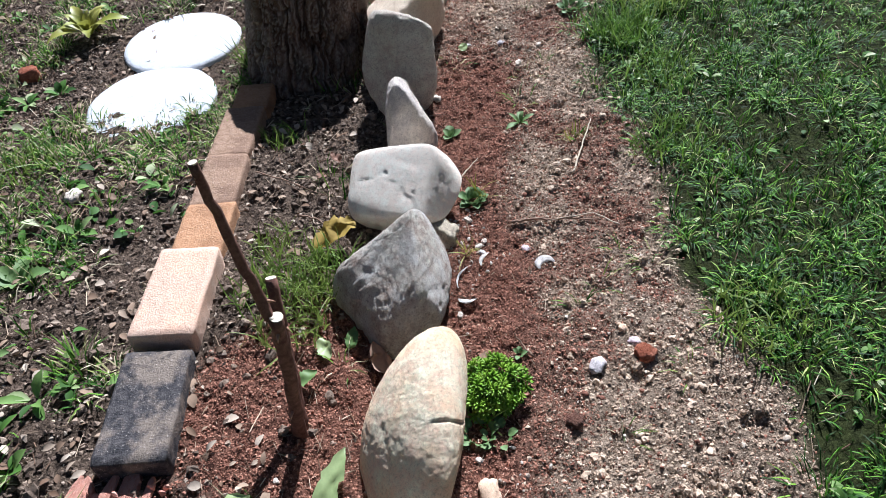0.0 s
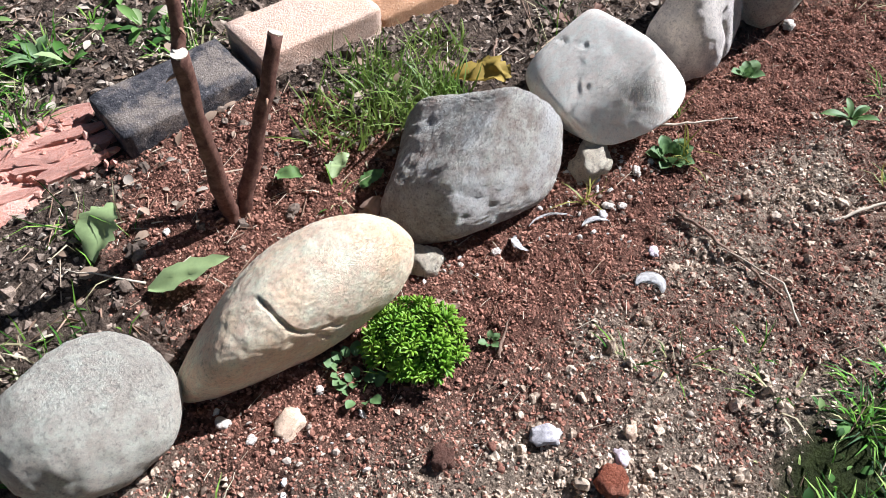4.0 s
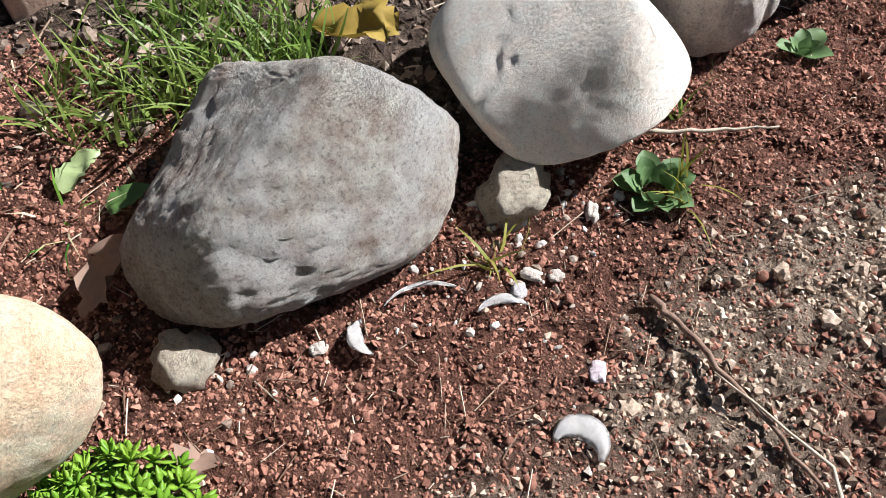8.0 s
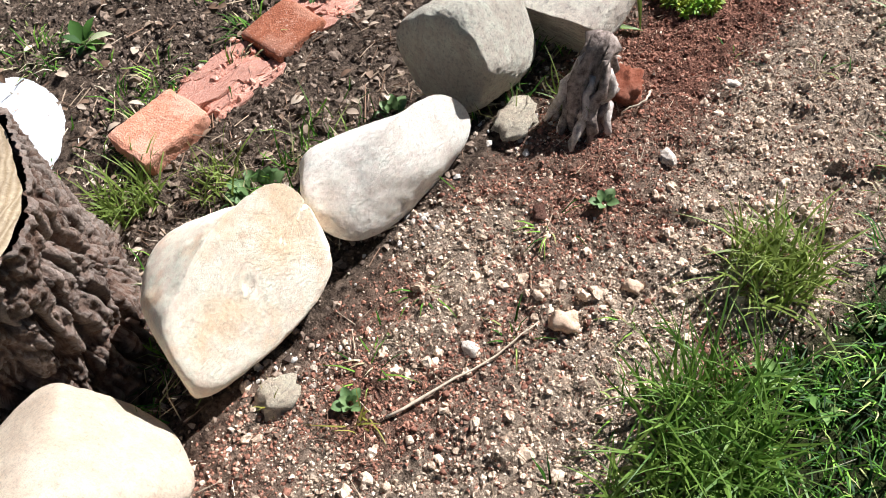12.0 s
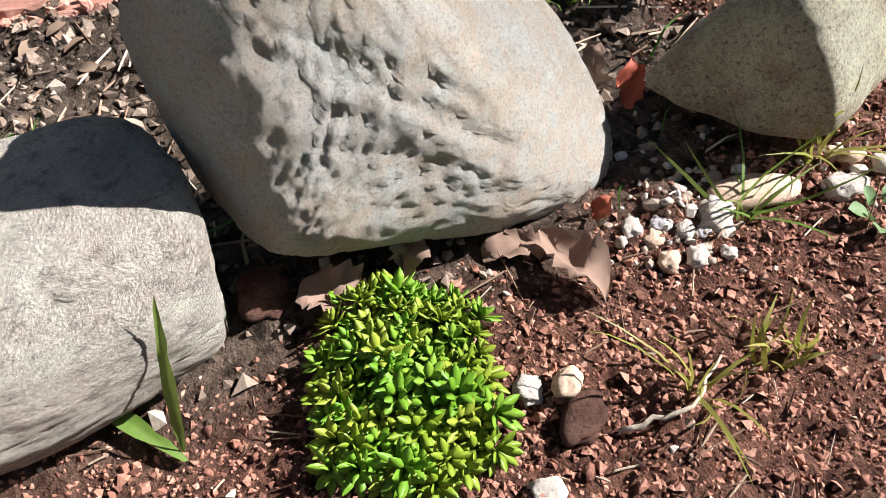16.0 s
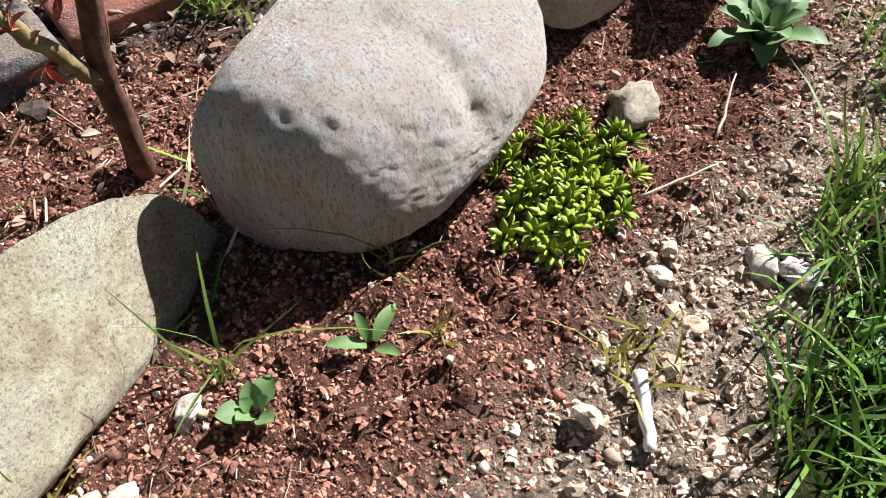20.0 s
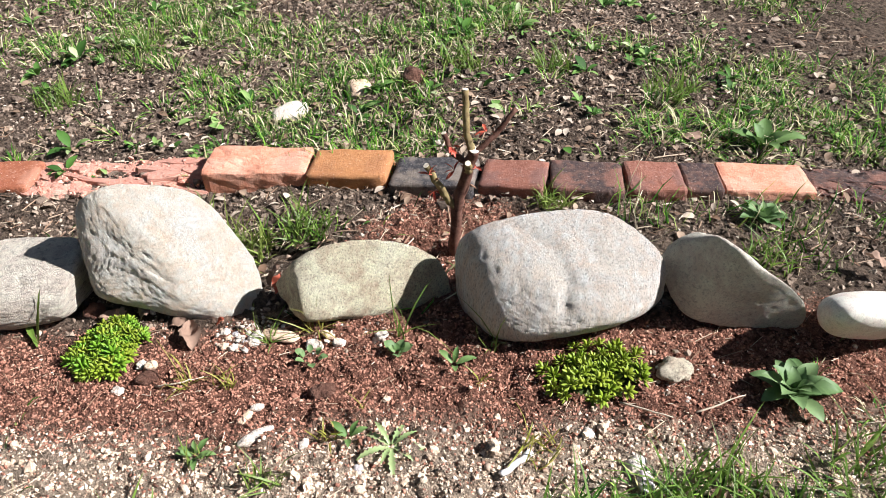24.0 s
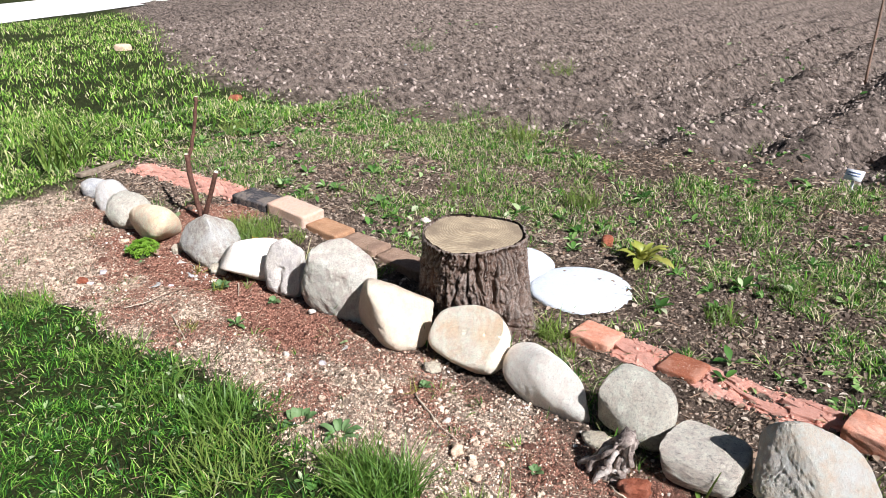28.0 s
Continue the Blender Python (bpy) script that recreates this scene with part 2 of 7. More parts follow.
def leaf_template():
    """A broad leaf one long, cupped along its rib."""
    pts, faces = [], []
    prof = [(0, 0.05), (0.2, 0.22), (0.45, 0.32), (0.75, 0.25), (1.0, 0.02)]
    for y, w in prof:
        z = 0.35 * y - 0.35 * y * y
        pts += [(-w, y, z + 0.25 * w), (0, y, z), (w, y, z + 0.25 * w)]
    for i in range(4):
        a = i * 3
        for j in (0, 1):
            faces += [(a + j, a + j + 1, a + j + 4), (a + j, a + j + 4, a + j + 3)]
    return np.array(pts, float), np.array(faces)


LEAF = leaf_template()
STRAW = (np.array([(-.5, -.5, 0), (.5, -.5, 0), (0, -.5, .8), (-.5, 0, .3), (.5, 0, .3), (0, 0, 1.1), (-.5, .5, 0), (.5, .5, 0), (0, .5, .8)], float),
         np.array([(0, 1, 4), (0, 4, 3), (1, 2, 5), (1, 5, 4), (2, 0, 3), (2, 3, 5), (3, 4, 7), (3, 7, 6), (4, 5, 8), (4, 8, 7), (5, 3, 6), (5, 6, 8)]))


def on_ground(xy, lift=0.0):
    return np.stack([xy[:, 0], xy[:, 1], land(xy[:, 0], xy[:, 1], "z") + lift], 1)


def ss(a, b, x):
    t = np.clip((x - a) / (b - a), 0, 1)
    return t * t * (3 - 2 * t)


def beyond(x, y):
    """How far a place lies to the lawn's side of the boulders' line."""
    return x - (0.225 + 0.118 * np.maximum(y, -0.8))


def spots(n, x0, x1, y0, y1, rng, keep):
    """Random places in a rectangle, kept with the chance that keep(x, y, covers) gives."""
    x, y = rng.uniform(x0, x1, n), rng.uniform(y0, y1, n)
    k = rng.uniform(0, 1, n) < keep(x, y, land(x, y, "cover"))
    return np.stack([x[k], y[k]], 1)


# ---- ground ----
def soil_weights(x, y):
    """Red soil, gravel, lawn, field: how much of each cover lies here."""
    d = x - row_x(y)
    wob = 0.05 * noise.noise((x * 3, y * 3, 11.0)) + 0.03 * noise.noise((x * 11, y * 11, 12.0))
    e = edge_x(y) - x + wob
    lawn = sstep(0.03, -0.05, e)
    red = sstep(-0.05, 0.06, d + wob) * sstep(0.33, 0.18, d + wob)
    gravel = sstep(0.2, 0.32, d + wob) * (1 - lawn)
    # the red soil thins out to sandy patches along the middle of the row
    thin = sstep(1.35, 1.6, y) * sstep(2.55, 2.35, y) + sstep(0.12, -0.1, y)
    patch = sstep(-0.1, 0.35, noise.noise((x * 5, y * 5, 21.0)))
    lost = red * min(1.0, thin) * (1 - 0.55 * patch)
    red, gravel = red - lost, gravel + lost * 0.9
    blot = sstep(0.02, 0.30, noise.noise((x * 3.2, y * 3.2, 33.0)) + 0.6 * noise.noise((x * 9, y * 9, 34.0)) + 0.16 * sstep(1.0, 0.7, y) * sstep(0.50, 0.36, d)) * sstep(-0.05, 0.25, y) * sstep(3.0, 2.6, y)
    moved = gravel * blot * 0.7 * sstep(0.62, 0.45, d)
    red, gravel = red + moved, gravel - moved
    for rx, ry, rr in ((0.08, 0.30, 0.26), (0.45, 3.36, 0.24)):
        red = max(red, sstep(rr, rr * 0.6, math.hypot(x - rx, y - ry) + wob))
    far = sstep(-0.62, -0.95, y + 0.10 * x + wob) * (1 - in_field(x, y))
    lawn = max(lawn, far)
    red, gravel = red * (1 - far), gravel * (1 - far)
    return red, gravel, lawn, in_field(x, y)


def axis(lo, hi, step, far, keep_lo, keep_hi, cap=0.055):
    """Close-set lines from lo to hi, a little wider out to keep_lo and keep_hi, then wider and wider out to far."""
    mid = list(np.arange(lo, hi, step))
    out, s, v = [], step, hi
    while v < far:
        out.append(v)
        s = min(s * 1.12, cap if v < keep_hi else 6.0)
        v += s
    left, s, v = [], step, lo - step
    while v > -far:
        left.append(v)
        s = min(s * 1.12, cap if v > keep_lo else 6.0)
        v -= s
    return np.array(left[::-1] + mid + out)


LAND = {}


def land(x, y, what):
    """The ground's height ("z") or its covers ("cover") at many places at once, between the lines of its grid."""
    xs, ys, a = LAND["xs"], LAND["ys"], LAND[what]
    i, j = np.clip(np.searchsorted(xs, x) - 1, 0, len(xs) - 2), np.clip(np.searchsorted(ys, y) - 1, 0, len(ys) - 2)
    u, v = (x - xs[i]) / (xs[i + 1] - xs[i]), (y - ys[j]) / (ys[j + 1] - ys[j])
    if what == "cover":
        u, v = u[:, None], v[:, None]
    return a[j, i] * (1 - u) * (1 - v) + a[j, i + 1] * u * (1 - v) + a[j + 1, i] * (1 - u) * v + a[j + 1, i + 1] * u * v


def soil_lumps(x, y, cell, seed, chance):
    """Height of round crumbs strewn one to a cell, some cells empty."""
    u, v = x / cell, y / cell
    i, j = np.floor(u).astype(np.int64), np.floor(v).astype(np.int64)
    best = np.zeros_like(u)
    for dx in (-1, 0, 1):
        for dy in (-1, 0, 1):
            h = ((i + dx) * 374761393 + (j + dy) * 668265263 + seed * 974634533) & 0xFFFFFFFF
            h = ((h ^ (h >> 13)) * 1274126177) & 0xFFFFFFFF
            h = h ^ (h >> 16)
            ox, oy, r, on = (h & 255) / 255.0, ((h >> 8) & 255) / 255.0, ((h >> 16) & 255) / 255.0, ((h >> 24) & 255) / 255.0
            r = np.where(on < chance, 0.22 + 0.38 * r, 0.0)
            d2 = (u - i - dx - ox) ** 2 + (v - j - dy - oy) ** 2
            best = np.maximum(best, np.sqrt(np.maximum(0, r * r - d2)))
    return best * cell


def build_ground(material):
    xs, ys = axis(-0.40, 1.10, 0.0072, 90, -8.0, 1.6, 0.06), axis(-0.45, 4.2, 0.0072, 90, -6.5, 5.0, 0.06)
    nx, ny = len(xs), len(ys)
    verts, cover = np.empty((ny, nx, 3)), np.empty((ny, nx, 4))
    for j, y in enumerate(ys):
        for i, x in enumerate(xs):
            verts[j, i] = x, y, ground_z(x, y, abs(x) < 6 and abs(y) < 8)
            cover[j, i] = soil_weights(x, y)
    # lumps of soil, large and small, on all that is not lawn
    gx, gy = np.meshgrid(xs, ys)
    near = np.clip((2.4 - np.abs(gx + 0.5)) * 2, 0, 1) * np.clip((3.4 - np.abs(gy - 1.9)) * 2, 0, 1) * (1 - cover[:, :, 2]) * (1 - 0.5 * cover[:, :, 3])
    crust = 0.55 + 0.6 * np.clip(nz(np.stack([gx.ravel(), gy.ravel(), 0 * gx.ravel()], 1), 4.0, 77), -0.5, 0.6).reshape(gx.shape)
    verts[:, :, 2] += near * crust * (0.55 * soil_lumps(gx, gy, 0.042, 5, 0.35) + 0.7 * soil_lumps(gx, gy, 0.022, 6, 0.5) + 0.45 * soil_lumps(gx, gy, 0.0125, 7, 0.6) - 0.0035)
    idx = np.arange(nx * ny).reshape(ny, nx)
    faces = np.stack([idx[:-1, :-1], idx[:-1, 1:], idx[1:, 1:], idx[1:, :-1]], -1).reshape(-1, 4)
    LAND.update(xs=xs, ys=ys, z=verts[:, :, 2].copy(), cover=cover)
    me = mesh_np("ground", verts.reshape(-1, 3), faces, True)
    att = me.attributes.new("cover", 'FLOAT_COLOR', 'POINT')
    att.data.foreach_set("color", cover.reshape(-1).astype(np.float32))
    me.materials.append(material)
    return tagged(new("ground", me), "bare garden soil, gravel, lawn and tilled field", "ground", kind="structure")


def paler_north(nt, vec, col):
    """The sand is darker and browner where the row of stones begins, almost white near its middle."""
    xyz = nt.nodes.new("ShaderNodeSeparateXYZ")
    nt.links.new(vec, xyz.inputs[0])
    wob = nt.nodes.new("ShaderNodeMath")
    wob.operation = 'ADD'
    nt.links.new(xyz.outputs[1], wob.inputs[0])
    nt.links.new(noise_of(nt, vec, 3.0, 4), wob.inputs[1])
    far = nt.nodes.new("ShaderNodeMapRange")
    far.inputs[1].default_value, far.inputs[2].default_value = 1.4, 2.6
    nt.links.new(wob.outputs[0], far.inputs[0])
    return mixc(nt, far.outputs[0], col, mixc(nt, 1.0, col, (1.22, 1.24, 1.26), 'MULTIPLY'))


def ground_mat():
    m, nt, b, vec = begin("garden_soil", 0.97, 0.1)
    att = nt.nodes.new("ShaderNodeAttribute")
    att.attribute_name = "cover"
    sep = nt.nodes.new("ShaderNodeSeparateColor")
    nt.links.new(att.outputs["Color"], sep.inputs[0])
    big, mid, fine = noise_of(nt, vec, 9, 5), noise_of(nt, vec, 70, 6, 0.7), noise_of(nt, vec, 420, 4, 0.7)
    # the dark end of each soil tone also paints shade between the grains
    dark = mixc(nt, ramp(nt, mid, [(0.35, (0, 0, 0)), (0.65, (1, 1, 1))]), (0.030, 0.021, 0.016), (0.32, 0.232, 0.17))
    red = mixc(nt, ramp(nt, mid, [(0.35, (0, 0, 0)), (0.65, (1, 1, 1))]), (0.075, 0.032, 0.022), (0.39, 0.185, 0.125))
    sand = mixc(nt, ramp(nt, mid, [(0.35, (0, 0, 0)), (0.65, (1, 1, 1))]), (0.12, 0.083, 0.057), (0.70, 0.535, 0.39))
    # turf colour is lowered for the shade under the blades
    turf = mixc(nt, ramp(nt, mid, [(0.3, (0, 0, 0)), (0.6, (1, 1, 1))]), (0.015, 0.020, 0.007), (0.075, 0.09, 0.028))
    clod = noise_of(nt, vec, 16, 9, 0.78)
    # hollows of the clod noise are painted dark, as shaded gaps
    tilled = mixc(nt, ramp(nt, clod, [(0.40, (0, 0, 0)), (0.60, (1, 1, 1))]), (0.05, 0.037, 0.030), (0.44, 0.34, 0.275))
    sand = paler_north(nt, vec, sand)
    c = mixc(nt, sep.outputs[0], dark, red)
    c = mixc(nt, sep.outputs[1], c, sand)
    c = mixc(nt, sep.outputs[2], c, turf)
    c = mixc(nt, att.outputs["Alpha"], c, tilled)
    c = mixc(nt, 0.6, c, ramp(nt, fine, [(0.3, (0.35, 0.33, 0.3)), (0.6, (1.15, 1.15, 1.15))]), 'MULTIPLY')
    c = mixc(nt, 0.4, c, ramp(nt, big, [(0.3, (0.6, 0.6, 0.6)), (0.7, (1.2, 1.2, 1.2))]), 'MULTIPLY')
    nt.links.new(c, b.inputs["Base Color"])
    h = nt.nodes.new("ShaderNodeMath")
    h.operation = 'ADD'
    nt.links.new(mid, h.inputs[0])
    nt.links.new(mixf(nt, fine, 0.6), h.inputs[1])
    h2 = nt.nodes.new("ShaderNodeMath")
    h2.operation = 'ADD'
    nt.links.new(h.outputs[0], h2.inputs[0])
    nt.links.new(mixf(nt, clod, 2.2), h2.inputs[1])
    bump(nt, b, h2.outputs[0], 1.0, 0.026)
    return m


build_ground(ground_mat())


# ---- boulders ----
def turn3(a, b, c):
    return np.array(Euler((radians(a), radians(b), radians(c))).to_matrix())


def seg_dist(p, a, b):
    ab = b - a
    t = np.clip(((p - a) @ ab) / (ab @ ab), 0, 1)
    return np.linalg.norm(p - (a + t[:, None] * ab), axis=1)


def boulder(p, material, label, level=5, rough=0.006, lumps=0.5, cracks=(), ribs=None, pits=0.0, seed=0, name="boulder", facets=()):
    """A rounded stone. p: centre, half sizes, turn in degrees, squareness, and four tapers; facets: bearing, rise and distance of worn flat sides."""
    v, f = ico(level)
    n = 2.0 + max(-0.35, p[9])
    q = v / ((np.abs(v) ** n).sum(1) ** (1 / n))[:, None]
    q = np.stack([q[:, 0] * (1 + p[10] * q[:, 2]) * (1 + p[11] * q[:, 1]), q[:, 1] * (1 + p[12] * q[:, 2]), q[:, 2] * (1 + p[13] * q[:, 1])], 1)
    q = (q * np.array(p[3:6])) @ turn3(*p[6:9]).T
    for bearing, rise, reach in facets:
        m = np.array([math.cos(radians(bearing)) * math.cos(radians(rise)), math.sin(radians(bearing)) * math.cos(radians(rise)), math.sin(radians(rise))])
        q = q - np.outer(0.014 * np.logaddexp(0, (q @ m - reach) / 0.014), m)
    dirn = q / np.linalg.norm(q, axis=1)[:, None]
    w = q + 0.02 * np.stack([nz(q, 14, seed + 40), nz(q, 14, seed + 41), nz(q, 14, seed + 42)], 1)
    dev = lumps * 0.010 * nz(w, 9, seed) + lumps * 0.006 * nz(w, 19, seed + 1) + rough * 0.35 * nz(w, 40, seed + 2) + rough * 0.22 * nz(q, 90, seed + 3) + rough * 0.16 * nz(q, 200, seed + 4)
    if ribs is not None:
        # long wavering ridges along one direction
        st = w - np.outer(w @ np.array(ribs[0]), np.array(ribs[0])) * 0.86
        dev += ribs[1] * (nz(st, 70, seed + 5) + 0.6 * nz(st, 150, seed + 6))
    if pits:
        dev -= pits * np.clip(nz(w, 280, seed + 7) - 0.05, 0, 1) + pits * 0.8 * np.clip(nz(q, 450, seed + 8), 0, 1)
    c = np.array(p[:3])
    for pts, width, depth in cracks:
        pts = [(np.array(a) - c) / np.linalg.norm(np.array(a) - c) for a in pts]
        far = np.linalg.norm(q, axis=1)
        depth, width = depth * 0.8, max(width * 0.5, 0.0025)
        wob = 0.006 * np.stack([nz(q, 35, seed + 9), nz(q, 35, seed + 10), nz(q, 35, seed + 11)], 1)
        d = np.min([far * seg_dist(dirn + wob / far[:, None], a, b) for a, b in zip(pts, pts[1:])], 0)
        dev -= depth * np.exp(-(d / width) ** 2)
    q = q + dirn * dev[:, None]
    # set firmly into the soil: the underside reaches below the ground
    low = q[:, 2].min()
    need = max(0.0, p[2] + low + 0.035)
    q[:, 2] -= need * np.clip(q[:, 2] / low, 0, 1) ** 2
    me = mesh_np(name, q, f, True)
    me.materials.append(material)
    ob = new(name, me)
    ob.location = p[:3]
    return tagged(ob, label, "stone", "row of edging boulders")


PALE_BLUE = stone_mat("stone_pale_blue", (0.62, 0.64, 0.66), (0.40, 0.42, 0.45), (0.5, 0.48, 0.42))
WHITE = stone_mat("stone_white", (0.74, 0.71, 0.66), (0.50, 0.48, 0.45), (0.45, 0.42, 0.36), grain_amt=0.3)
WHITE_GREY = stone_mat("stone_white_grey", (0.68, 0.63, 0.55), (0.46, 0.43, 0.37), (0.42, 0.39, 0.34), grain=170, grain_amt=0.5, pit=0.7)
TAN = stone_mat("stone_tan", (0.72, 0.60, 0.47), (0.56, 0.44, 0.33), (0.58, 0.36, 0.18), grain=220, grain_amt=0.4, pit=0.3, stain_amt=0.4, rough=0.7)
GREY = stone_mat("stone_grey", (0.66, 0.61, 0.56), (0.34, 0.285, 0.245), (0.80, 0.75, 0.68), grain=250, grain_amt=0.6, pit=1.0, stain_amt=0.7)
CHALK = stone_mat("stone_chalk", (0.70, 0.645, 0.58), (0.60, 0.54, 0.48), (0.48, 0.42, 0.35), grain=180, grain_amt=0.25, pit=0.2, stain_amt=0.4)
BLUE_GREY = stone_mat("stone_blue_grey", (0.62, 0.58, 0.55), (0.40, 0.38, 0.37), (0.62, 0.55, 0.48), grain=260, grain_amt=0.5, pit=0.4)
PINK_GREY = stone_mat("stone_pink_grey", (0.68, 0.61, 0.54), (0.44, 0.39, 0.35), (0.70, 0.65, 0.58), grain=260, grain_amt=0.6, pit=0.5)
CREAM = stone_mat("stone_cream", (0.62, 0.545, 0.45), (0.50, 0.43, 0.34), (0.44, 0.36, 0.27), grain=240, grain_amt=0.3, pit=0.35, stain_amt=0.35)
CREAM_GREY = stone_mat("stone_cream_grey", (0.68, 0.62, 0.53), (0.56, 0.50, 0.42), (0.54, 0.37, 0.21), grain=130, grain_amt=0.2, pit=0.12, stain_amt=0.6)
PALE_GREY = stone_mat("stone_pale_grey", (0.66, 0.63, 0.58), (0.54, 0.515, 0.475), (0.46, 0.40, 0.34), grain=170, grain_amt=0.3, pit=0.2, stain_amt=0.35)
GNEISS = stone_mat("stone_gneiss", (0.66, 0.60, 0.53), (0.42, 0.385, 0.34), (0.52, 0.47, 0.41), grain=110, grain_amt=0.6, pit=0.6, stretch=(0.7, 0.7, 2.6))
GRANITE = stone_mat("stone_granite", (0.82, 0.72, 0.59), (0.60, 0.51, 0.41), (0.84, 0.76, 0.64), grain=420, grain_amt=0.4, pit=0.8)
LICHEN = stone_mat("stone_lichen", (0.70, 0.61, 0.46), (0.38, 0.32, 0.235), (0.74, 0.66, 0.51), grain=330, grain_amt=0.8, pit=0.9)
RIBBED = stone_mat("stone_ribbed", (0.78, 0.72, 0.63), (0.54, 0.49, 0.43), (0.60, 0.56, 0.50), grain=260, grain_amt=0.7, pit=0.9, stretch=(1.3, 1.3, 0.35))
GREY_SMOOTH = stone_mat("stone_grey_smooth", (0.66, 0.61, 0.54), (0.46, 0.42, 0.37), (0.66, 0.62, 0.55), grain=200, grain_amt=0.45, pit=0.4)

# cracks and hollows: points along them, width, depth
CR3 = [([(0.31, 0.19, 0.155), (0.339, 0.192, 0.149), (0.357, 0.198, 0.124), (0.363, 0.218, 0.107), (0.363, 0.234, 0.07)], 0.0035, 0.007), ([(0.361, 0.21, 0.114), (0.366, 0.24, 0.096), (0.367, 0.26, 0.066)], 0.003, 0.005)]
CR4 = [([(0.316, 0.61, 0.173), (0.317, 0.556, 0.159), (0.316, 0.516, 0.132), (0.322, 0.48, 0.101), (0.328, 0.458, 0.049)], 0.004, 0.0025)]
CR5 = [([(0.216, 0.84, 0.092), (0.285, 0.834, 0.116), (0.29, 0.878, 0.105), (0.299, 0.922, 0.095)], 0.005, 0.005), ([(0.278, 0.769, 0.114), (0.318, 0.745, 0.085), (0.352, 0.741, 0.047)], 0.008, 0.004),
       ([(0.262, 0.807, 0.115), (0.326, 0.783, 0.105), (0.337, 0.794, 0.098)], 0.005, 0.004), ([(0.401, 0.866, 0.067), (0.417, 0.881, 0.057)], 0.003, 0.006), ([(0.37, 0.778, 0.072), (0.388, 0.791, 0.056), (0.403, 0.829, 0.054)], 0.004, 0.004)]
CR6 = [([(0.354, 1.076, 0.097), (0.367, 1.074, 0.058), (0.377, 1.064, 0.017)], 0.018, 0.024)]
CR7 = [([(0.282, 1.345, 0.232), (0.32, 1.345, 0.228), (0.34, 1.34, 0.229)], 0.006, 0.006), ([(0.362, 1.308, 0.25), (0.369, 1.304, 0.227), (0.373, 1.308, 0.192)], 0.010, 0.008), ([(0.335, 1.278, 0.243), (0.371, 1.268, 0.228), (0.376, 1.283, 0.17)], 0.010, 0.005)]
CR8 = [([(0.306, 1.463, 0.134), (0.378, 1.464, 0.123), (0.408, 1.464, 0.111)], 0.008, 0.005), ([(0.443, 1.543, 0.09), (0.445, 1.613, 0.076)], 0.010, 0.005)]
CR9 = [([(0.387, 1.984, 0.133), (0.4, 1.964, 0.136)], 0.004, 0.012), ([(0.42, 1.895, 0.169), (0.437, 1.894, 0.161)], 0.004, 0.012), ([(0.448, 1.886, 0.154), (0.459, 1.885, 0.141)], 0.004, 0.010)]
CR11 = [([(0.331, 2.394, 0.137), (0.376, 2.381, 0.155), (0.42, 2.385, 0.165)], 0.005, 0.007), ([(0.364, 2.409, 0.14), (0.374, 2.385, 0.152)], 0.005, 0.006)]
CR12 = [([(0.426, 2.62, 0.089), (0.48, 2.609, 0.09), (0.517, 2.606, 0.088), (0.543, 2.605, 0.089), (0.565, 2.577, 0.088)], 0.0028, 0.006)]
CR13 = [([(0.436, 2.864, 0.181), (0.51, 2.874, 0.172)], 0.003, 0.005), ([(0.555, 2.936, 0.036), (0.523, 2.968, 0.02)], 0.005, 0.008)]
CR15 = [([(0.60, 3.41, 0.20), (0.647, 3.452, 0.189), (0.698, 3.466, 0.171), (0.731, 3.476, 0.153), (0.76, 3.463, 0.10)], 0.030, 0.010), ([(0.624, 3.534, 0.176), (0.666, 3.543, 0.159), (0.683, 3.572, 0.135)], 0.026, 0.008)]
